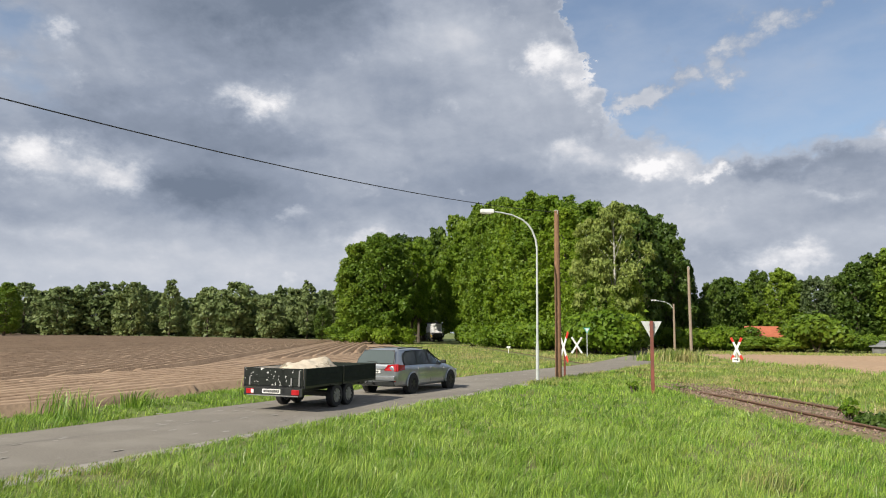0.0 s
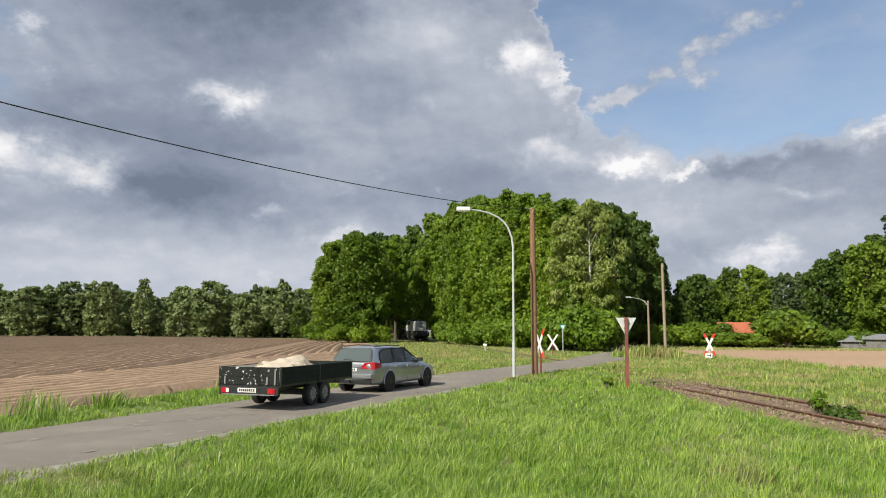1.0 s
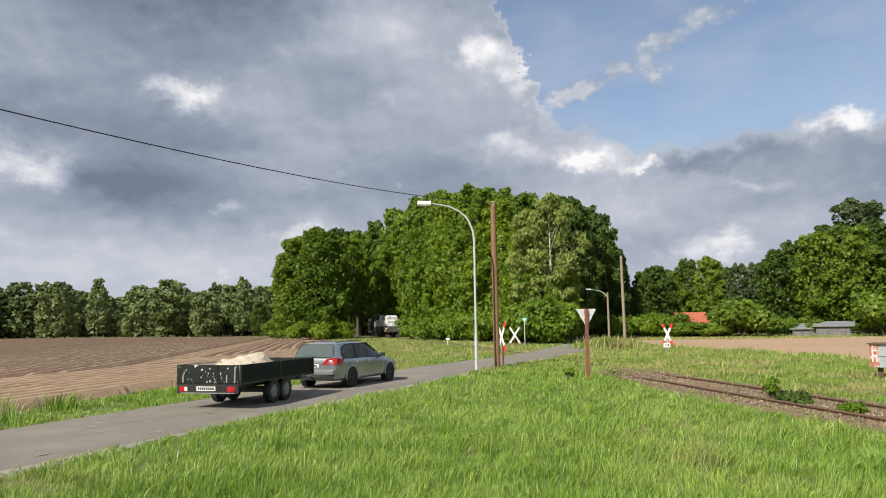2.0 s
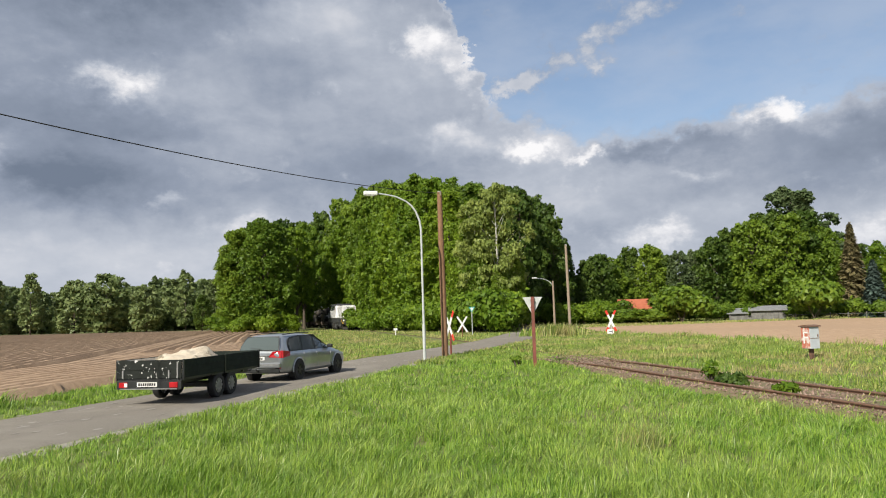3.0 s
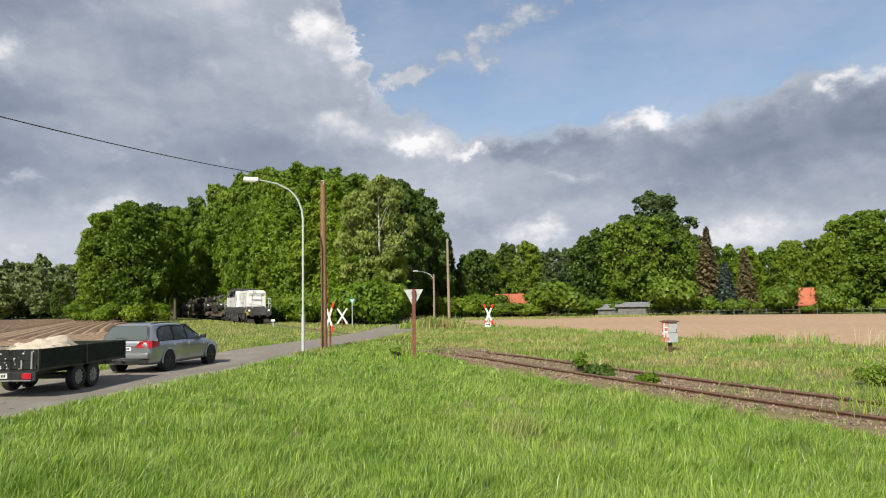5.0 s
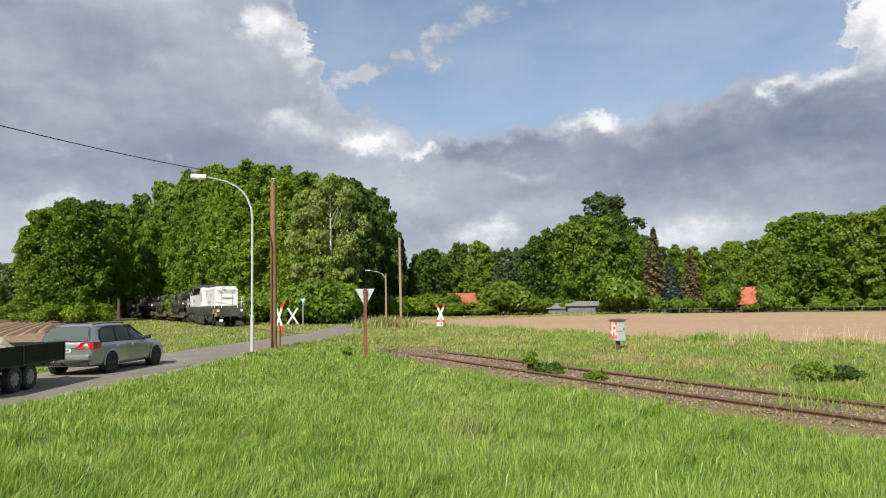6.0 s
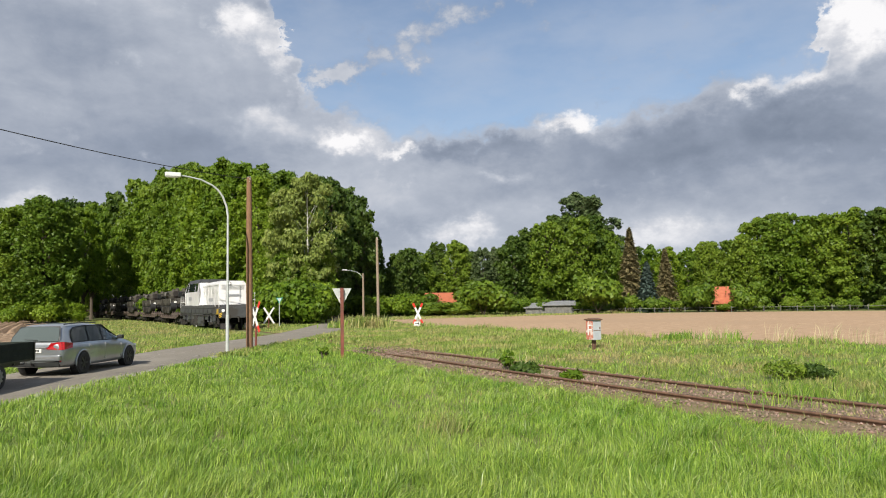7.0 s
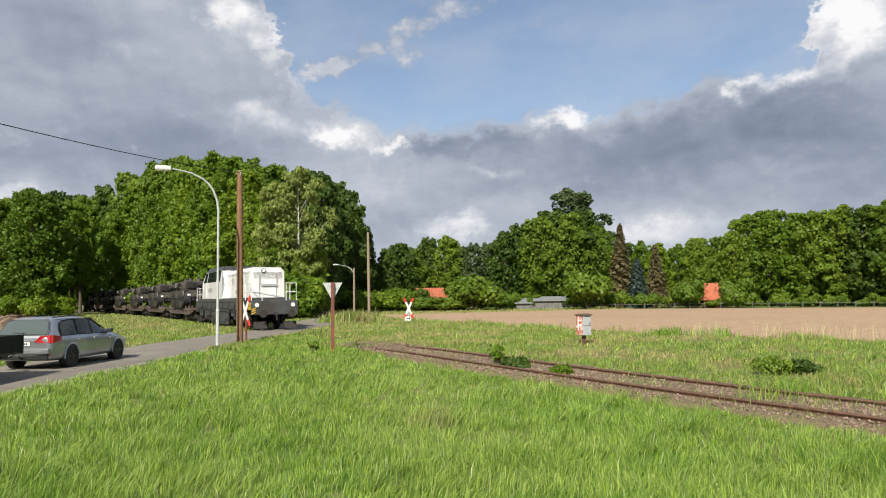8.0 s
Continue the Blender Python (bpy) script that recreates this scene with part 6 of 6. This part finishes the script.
def armoured_vehicle():
    """A tracked armoured vehicle; it stands on a wagon deck, front to +y."""
    ob = tagged(new("armoured_vehicle"), "dark camouflaged tracked armoured vehicle lashed on a flat wagon", "armoured vehicle", "armoured vehicles")
    bm = B()
    prism(bm, [(-4.3, 0.75), (-4.2, 0.45), (3.6, 0.45), (4.4, 0.95), (4.3, 1.15), (2.6, 1.55), (-4.3, 1.55)], -1.15, 1.15, 0.03)
    hull = part("hull", bm, M_ARMOUR, ob)
    for s in (1, -1):
        x0, x1 = sorted((s * 1.1, s * 1.68))
        bm = B()
        n = 8
        out = [(4.1 + 0.42 * math.sin(a), 0.72 + 0.42 * math.cos(a)) for a in np.linspace(0, math.pi * 0.8, n)] + [(3.0, 0.02), (-3.1, 0.02)] + [(-3.9 - 0.42 * math.sin(a), 0.68 - 0.42 * math.cos(a)) for a in np.linspace(math.pi * 0.2, math.pi, n)]
        prism(bm, out, x0, x1, 0.0)
        tr = part("track", bm, M_BLACK, ob, "black rubber-padded track")
        for y in np.arange(-3.0, 3.1, 1.0):
            bm = B()
            disc_x(bm, s * 1.66, s * 1.72, y, 0.36, 0.34, 16)
            part("road_wheel", bm, M_ARMOUR, tr)
        bm = B()
        box(bm, x0 - 0.02, x1 + 0.04, -4.25, 4.2, 1.06, 1.5, 0.03)
        sk = part("side_skirt", bm, M_ARMOUR, hull)
        for y in (-3.4, -1.7, 0.0, 1.7, 3.3):
            bm = B()
            box(bm, s * 1.73 - 0.02, s * 1.73 + 0.02, y - 0.7, y + 0.7, 0.8, 1.42, 0.015)
            part("skirt_plate", bm, M_ARMOUR, sk)
        bm = B()
        box(bm, s * 1.2 - 0.14, s * 1.2 + 0.14, 4.25, 4.36, 1.02, 1.2, 0.02)
        part("headlamp", bm, M_HEADLAMP, hull)
    bm = B()
    loft(bm, [[(x * k, y * k + 0.0, z) for x, y in ((-1.35, -2.9), (-1.45, 0.5), (-0.9, 1.9), (0.9, 1.9), (1.45, 0.5), (1.35, -2.9))] for z, k in ((1.52, 0.92), (1.75, 1.0), (2.25, 0.93), (2.32, 0.8))])
    tur = part("turret", bm, M_ARMOUR, ob)
    bm = B()
    tube(bm, [(0, 1.6, 1.95), (0, 2.2, 1.97), (0, 3.6, 2.0), (0, 3.62, 2.0), (0, 4.1, 2.01), (0, 4.9, 2.03)], [0.2, 0.12, 0.1, 0.15, 0.15, 0.09], 10)
    part("gun", bm, M_ARMOUR, tur)
    for x, y, w, d, h in ((-0.55, -0.6, 0.4, 0.45, 0.28), (0.6, -0.9, 0.34, 0.34, 0.2), (0.5, 0.6, 0.22, 0.3, 0.3)):
        bm = B()
        tube(bm, [(x, y, 2.25), (x, y, 2.3 + h)], [w, w * 0.85], 12)
        part("hatch", bm, M_ARMOUR, tur)
    bm = B()
    box(bm, -0.55, 0.55, 1.7, 2.05, 1.68, 2.2, 0.05)
    part("gun_mantlet", bm, M_BLACKPAINT, tur)
    for s in (1, -1):
        for y, w, h in ((-2.3, 0.9, 0.34), (-1.2, 0.8, 0.42), (-0.2, 0.7, 0.3)):
            bm = B()
            box(bm, s * 1.5 - 0.14, s * 1.5 + 0.14, y - w / 2, y + w / 2, 1.78, 1.78 + h, 0.03)
            part("stowage_bin", bm, M_CANVAS if w == 0.8 else M_ARMOUR, tur)
        bm = B()
        for k in range(4):
            tube(bm, [(s * 1.5, 0.5 + k * 0.16, 2.0), (s * 1.62, 0.62 + k * 0.16, 2.16)], 0.055, 7)
        part("smoke_launcher", bm, M_BLACKPAINT, tur)
        bm = B()
        box(bm, s * 1.68 - 0.05, s * 1.68 + 0.05, 3.9, 4.25, 1.0, 1.45, 0.02)
        part("mudguard", bm, M_CANVAS, hull)
    bm = B()
    box(bm, -0.75, 0.1, 2.75, 3.4, 1.5, 1.62, 0.03)
    part("driver_hatch", bm, M_BLACKPAINT, hull)
    bm = B()
    for k in range(5):
        box(bm, -0.9 + k * 0.4, -0.62 + k * 0.4, 4.18, 4.3, 0.62, 0.9, 0.01)
    part("spare_track_link", bm, M_BLACK, hull)
    bm = B()
    box(bm, -1.2, 1.2, -3.6, -2.75, 1.7, 2.2, 0.04)
    part("stowage_box", bm, M_ARMOUR, tur, "canvas-covered stowage box")
    bm = B()
    tube(bm, [(-0.9, -2.6, 2.3), (-0.92, -2.75, 3.1)], 0.02, 5)
    part("aerial", bm, M_BLACK, tur)
    bm = B()
    for s in (1, -1):
        tube(bm, [(s * 1.0, 4.3, 0.9), (s * 1.35, 5.6, 0.0)], 0.025, 5)
        tube(bm, [(s * 1.0, -4.3, 0.9), (s * 1.35, -5.6, 0.0)], 0.025, 5)
    part("lashing_chain", bm, M_UNDER, ob)
    return ob


LOCO = locomotive()
LOCO.scale = (1.04, 1.2, 1.03)
WAGONS, LOADS = [flat_wagon()], [armoured_vehicle()]
LOADS[0].scale = (1.0, 0.88, 1.12)
for _ in range(6):
    WAGONS.append(copy_thing(WAGONS[0], Matrix.Identity(4)))
    LOADS.append(copy_thing(LOADS[0], Matrix.Identity(4)))

RAIL_TOP = 0.047
SPEED = 14.5
FRONT_AT_END = float(_seg[np.argmin(np.abs(TRACK[:, 1] - 45.6))])


def ride(behind, half, lift=0.0):
    """Poses of a rail vehicle whose middle runs that far behind the train's front."""
    rows = []
    for i in range(17):
        t = i * 0.5
        s = FRONT_AT_END - SPEED * (8.0 - t) - behind
        a, b = on_track(s - half), on_track(s + half)
        c, d = (a + b) / 2, b - a
        rows.append((t, pose(c[0], c[1], RAIL_TOP + lift, 0, 0, math.degrees(math.atan2(d[1], d[0])) - 90)))
    return rows

# ---- grass ----
def field_edge_x(y):
    return np.interp(y, FIELD_EDGE[:, 1], FIELD_EDGE[:, 0])


def right_edge_x(y):
    e = np.array(RIGHT_EDGE)[::-1]
    return np.interp(y, e[:, 1], e[:, 0])


def blades(name, P, h, w, lean, material, rng, label, category, fan=None):
    """Bent blades of three triangles each at the points P, leaning out along fan and with the wind."""
    n = len(P)
    a = rng.random(n) * 2 * math.pi
    side = np.stack([np.cos(a), np.sin(a), np.zeros(n)], 1) * (w / 2)[:, None]
    wind = np.array([0.35, 0.12, 0.0])
    swirl = patchy(P, 0.9, 23) * 7.0
    lay = np.stack([np.cos(swirl), np.sin(swirl), np.zeros(n)], 1)
    bend = np.stack([-np.sin(a), np.cos(a), np.zeros(n)], 1) * rng.normal(0, 0.45, (n, 1)) + wind * 0.6 + lay * 0.5
    if fan is not None:
        bend[:, :2] += fan
    bend *= (lean * h)[:, None]
    base = np.concatenate([P, np.full((n, 1), -0.01)], 1)
    up = np.zeros((n, 3))
    up[:, 2] = h
    V = np.stack([base - side, base + side, base + up * 0.6 + bend * 0.35 - side * 0.8, base + up * 0.6 + bend * 0.35 + side * 0.8, base + up * (1 - 0.2 * lean[:, None]) + bend], 1).reshape(-1, 3)
    k = np.arange(n)[:, None] * 5
    F = np.vstack([k + [0, 1, 3], k + [0, 3, 2], k + [2, 3, 4]])
    return tagged(raw(name, V, F, material), label, category, kind="stuff")


def scatter(rng, r0, r1, a0, a1, density):
    """Points over a ring sector whose number per square metre falls with the distance from the middle of the lawn's near end."""
    rs = np.linspace(r0, r1, 400)
    w = density(rs) * rs
    area = float(w.sum()) * (rs[1] - rs[0]) * radians(a1 - a0)
    n = int(area)
    cdf = np.cumsum(w)
    cdf /= cdf[-1]
    r = np.interp(rng.random(n), cdf, rs)
    a = np.radians(rng.uniform(a0, a1, n))
    return np.stack([r * np.sin(a), r * np.cos(a)], 1), r


def patchy(P, s, seed):
    g = np.arange(-60, 141) * 0.25 / s
    tab = np.array([[noise.noise((x * s + seed, y * s, seed * 1.7)) for y in g] for x in g])
    q = 199.99 - np.abs(199.99 - np.mod((P / (0.25 / s)) + 60, 399.98))
    i = q.astype(int)
    f = q - i
    return (tab[i[:, 0], i[:, 1]] * (1 - f[:, 0]) * (1 - f[:, 1]) + tab[i[:, 0] + 1, i[:, 1]] * f[:, 0] * (1 - f[:, 1])
            + tab[i[:, 0], i[:, 1] + 1] * (1 - f[:, 0]) * f[:, 1] + tab[i[:, 0] + 1, i[:, 1] + 1] * f[:, 0] * f[:, 1])


def grow():
    rng = np.random.default_rng(77)
    # tufts of blades that lean apart
    T, rt = scatter(rng, 2.5, 48, -44, 66, lambda d: 185 * np.minimum(1, (8.5 / d) ** 1.9))
    many = rng.integers(4, 11, len(T))
    own = np.repeat(np.arange(len(T)), many)
    fan = rng.normal(0, 0.55, (len(own), 2))
    P = T[own] + fan * 0.07 * np.maximum(1, rt[own] / 12)[:, None]
    r = rt[own]
    vigour = rng.uniform(0.6, 1.35, len(T))[own]
    rd, rs = dist_to(ROAD[10:-10], P)
    td, ts = dist_to(TRACK[::2], P)
    lawn = (rs > 0) & (rd > ROAD_HALF + 0.02) & (ts > 0) & (td > np.where(P[:, 1] > 27, -1.0, 1.15))
    fringe = (rs > 0) & (rd < ROAD_HALF + 0.55)
    east = (ts < 0) & (td > np.where(P[:, 1] > 27, -1.0, 1.25)) & (P[:, 0] < right_edge_x(P[:, 1]) + 0.2) & ~((rd < ROAD_HALF + 0.2))
    verge = (rs < 0) & (rd > ROAD_HALF) & (P[:, 0] > field_edge_x(P[:, 1]) - 0.1)
    big = patchy(P, 0.35, 3)
    small = patchy(P, 1.6, 9)
    tall = patchy(P, 3.1, 17)
    h = (0.23 + 0.10 * big + 0.12 * small + 0.10 * tall) * vigour * rng.uniform(0.7, 1.25, len(P)) * np.interp(r, [6, 10, 18], [0.66, 0.74, 0.62])
    w = 0.0072 * np.maximum(1, r / 9.5) * rng.uniform(0.7, 1.4, len(P))
    lean = np.clip(rng.normal(0.55, 0.25, len(P)) + 0.3 * small, 0.1, 1.3)
    m = lawn.copy()
    hh = np.where(fringe, h * np.clip((rd - ROAD_HALF + 0.1) / 0.6, 0.2, 1), h)
    hh = np.where((td < 2.0) & (P[:, 1] < 24), hh * 0.7, hh)
    dry = rng.random(len(T))[own] < np.where(fringe, 0.5, 0.03 + 0.05 * (big < -0.25))
    keep = m & ~dry
    blades("grass", P[keep], hh[keep], w[keep], lean[keep], M_BLADE, rng, "long bright-green meadow grass blown by the wind", "grass", fan[keep])
    pale = m & ~dry & (r < 22) & (rng.random(len(P)) < 0.05 + 0.10 * np.clip(tall, 0, 1))
    blades("pale_grass", P[pale] + 0.02, hh[pale] * 1.3, w[pale] * 0.9, lean[pale] * 1.2, M_PALE, rng, "pale shining grass blades bent by the wind", "grass", fan[pale])
    keep = m & dry
    blades("dry_grass", P[keep], hh[keep] * 0.9, w[keep], lean[keep], M_BLADE_DRY, rng, "yellowish dry grass among the green", "grass", fan[keep])
    k2 = east & (rng.random(len(T))[own] < 0.85)
    blades("trackside_grass", P[k2], h[k2] * 0.85, w[k2] * 0.95, lean[k2], M_BLADE_DRY, rng, "rough yellow-green grass between railway and field", "grass", fan[k2])
    k3 = east & ~k2
    blades("trackside_green_grass", P[k3], h[k3] * 1.25, w[k3] * 1.3, lean[k3], M_BLADE, rng, "lush green grass between railway and field", "grass", fan[k3])
    blades("verge_grass", P[verge], h[verge] * (0.8 + 1.0 * np.clip(big[verge], 0, 1)), w[verge] * 0.95, lean[verge], M_BLADE, rng, "green verge grass between lane and field", "grass", fan[verge])
    # meadow and strips farther off
    P, r = scatter(rng, 30, 135, -34, 40, lambda d: 60 * (40.0 / d) ** 2)
    rd, rs = dist_to(ROAD[10:-10], P)
    td, ts = dist_to(TRACK[::2], P)
    ok = (rd > ROAD_HALF + 0.1) & (td > 0.85) & (P[:, 0] > field_edge_x(P[:, 1])) & ~((ts < 0) & (P[:, 0] > right_edge_x(P[:, 1])) & (P[:, 1] < 80))
    P, r = P[ok], r[ok]
    n = len(P)
    blades("meadow_grass", P, rng.uniform(0.1, 0.26, n) * (1 + 0.5 * patchy(P, 0.2, 5)), 0.016 * r / 20, np.full(n, 0.5), M_BLADE_DRY, rng, "short yellow-green meadow grass by the railway", "grass")
    # weeds between the rails
    P, r = scatter(rng, 8, 46, -10, 75, lambda d: 300 * np.minimum(1, (12.0 / d) ** 2))
    td, ts = dist_to(TRACK[::2], P)
    rd, rs = dist_to(ROAD[10:-10], P)
    thick = patchy(P, 0.5, 12)
    ok = (td < 1.5) & (np.abs(td - 0.75) > 0.06) & (rd > ROAD_HALF + 0.2) & (rng.random(len(P)) < 0.35 + 0.9 * thick)
    P, r = P[ok], r[ok]
    n = len(P)
    blades("track_weeds", P, rng.uniform(0.1, 0.26, n), 0.010 * np.maximum(1, r / 10), np.full(n, 0.6), M_BLADE_DRY, rng, "sparse dry weeds between the rusty rails", "weeds")
    return


grow()


def tuft(x, y, h, n, spread, material, seed, label, category="grass clump", width=0.014):
    rng = np.random.default_rng(seed)
    P = np.array([x, y]) + rng.normal(0, spread, (n, 2))
    return blades("grass_clump", P, h * rng.uniform(0.55, 1.1, n), np.full(n, width) * rng.uniform(0.7, 1.3, n), np.clip(rng.normal(0.7, 0.3, n), 0.1, 1.3), material, rng, label, category)


tuft(4.45, 9.9, 0.5, 130, 0.2, M_BLADE_DRY, 1, "tall pale grass clump in the lawn", width=0.010)
tuft(11.6, 9.6, 0.55, 110, 0.28, M_BLADE, 2, "lush tall grass clump beside the rail")
tuft(10.6, 9.2, 0.5, 90, 0.3, M_BLADE, 8, "lush tall grass clump beside the rail")
tuft(-9.0, 17.3, 0.8, 150, 0.32, M_BLADE, 3, "tall green grass clump on the verge", width=0.02)
tuft(-8.3, 19.6, 0.6, 120, 0.25, M_BLADE, 4, "tall green grass clump on the verge", width=0.02)
tuft(-6.2, 25.2, 0.65, 120, 0.4, M_BLADE, 5, "tall green grass clump on the verge", width=0.025)
tuft(18.4, 57.0, 1.25, 900, 1.0, M_BLADE_DRY, 6, "mound of tall grass beside the far pole", width=0.05)
tuft(17.2, 57.6, 0.9, 500, 0.8, M_BLADE, 9, "mound of tall grass beside the far pole", width=0.05)
for i, (x, y) in enumerate([(26.8, 22.6), (27.4, 20.8), (27.6, 19.4), (28.3, 18.2), (25.6, 25.2)]):
    tuft(x, y, 0.95, 45, 0.35, M_STRAW, 20 + i, "dry straw-coloured reeds at the field edge", "reeds", 0.018)
for i in range(26):
    r2 = random.Random(300 + i)
    y = r2.uniform(19, 60)
    tuft(float(right_edge_x(y)) - r2.uniform(0, 0.9), y, r2.uniform(0.35, 0.65), 90, 0.5, M_BLADE if i % 3 else M_BLADE_DRY, 50 + i, "uneven tall grass along the bare field", width=0.03)


def weed(x, y, h, spread, kind, leaves, size, seed, label):
    ob = shrub(seed, kind, h, spread, leaves, size, label)
    ob.name = "weed_bush"
    ob["category"] = "bush"
    ob.matrix_basis = pose(x, y, 0)
    return ob


weed(14.6, 12.35, 0.42, 0.5, "oak", 1300, 0.06, 401, "low leafy bush in the trackside grass")
weed(15.2, 12.0, 0.36, 0.42, "dark", 1300, 0.06, 402, "small dark leafy bush in the trackside grass")
weed(9.95, 16.6, 0.34, 0.48, "dark", 1300, 0.11, 403, "dark bramble growing between the rails")
weed(9.9, 17.6, 0.8, 0.25, "fresh", 130, 0.12, 404, "light green sapling beside the rail")
weed(10.0, 14.6, 0.28, 0.3, "fresh", 220, 0.12, 405, "yellow-green weeds between the rails")
weed(6.9, 26.0, 0.5, 0.25, "fresh", 200, 0.10, 406, "young green weed by the sign post")
tuft(10.0, 17.0, 0.75, 14, 0.12, M_STRAW, 90, "dry stalks beside the bramble", width=0.01)


def ballast_stones():
    """Loose angular stones between and beside the rails."""
    rng = np.random.default_rng(31)
    nm = normals2(TRACK)
    near = np.where((TRACK[:, 1] > 2) & (TRACK[:, 1] < 30))[0]
    n = 6500
    i = rng.choice(near, n)
    off = rng.uniform(-1.35, 1.35, n)
    keep = np.abs(np.abs(off) - 0.7525) > 0.09
    i, off = i[keep], off[keep]
    n = len(i)
    c = TRACK[i] + nm[i] * off[:, None] + rng.normal(0, 0.25, (n, 2)) * np.stack([-nm[i][:, 1], nm[i][:, 0]], 1)
    c = np.concatenate([c, rng.uniform(0.07, 0.10, (n, 1))], 1)
    base = np.array([(1, 0, 0), (-1, 0, 0), (0, 1, 0), (0, -1, 0), (0, 0, 0.8), (0, 0, -0.8)], float)
    V = c[:, None] + base[None] * rng.uniform(0.02, 0.05, (n, 6, 1)) + rng.normal(0, 0.008, (n, 6, 3))
    f = np.array([(0, 2, 4), (2, 1, 4), (1, 3, 4), (3, 0, 4), (2, 0, 5), (1, 2, 5), (3, 1, 5), (0, 3, 5)])
    F = (np.arange(n)[:, None, None] * 6 + f[None]).reshape(-1, 3)
    return tagged(raw("ballast_stones", V.reshape(-1, 3), F, M_STONE), "loose brown ballast stones between the rails", "stones", kind="stuff")


ballast_stones()


# ---- what moves ----
def motions():
    walk(LOCO, ride(10.7, 6.2))
    for i, (w, v) in enumerate(zip(WAGONS, LOADS)):
        walk(w, ride(29.8 + 16.6 * i, 5.4))
        walk(v, ride(29.8 + 16.6 * i, 5.4, 1.3))


motions()
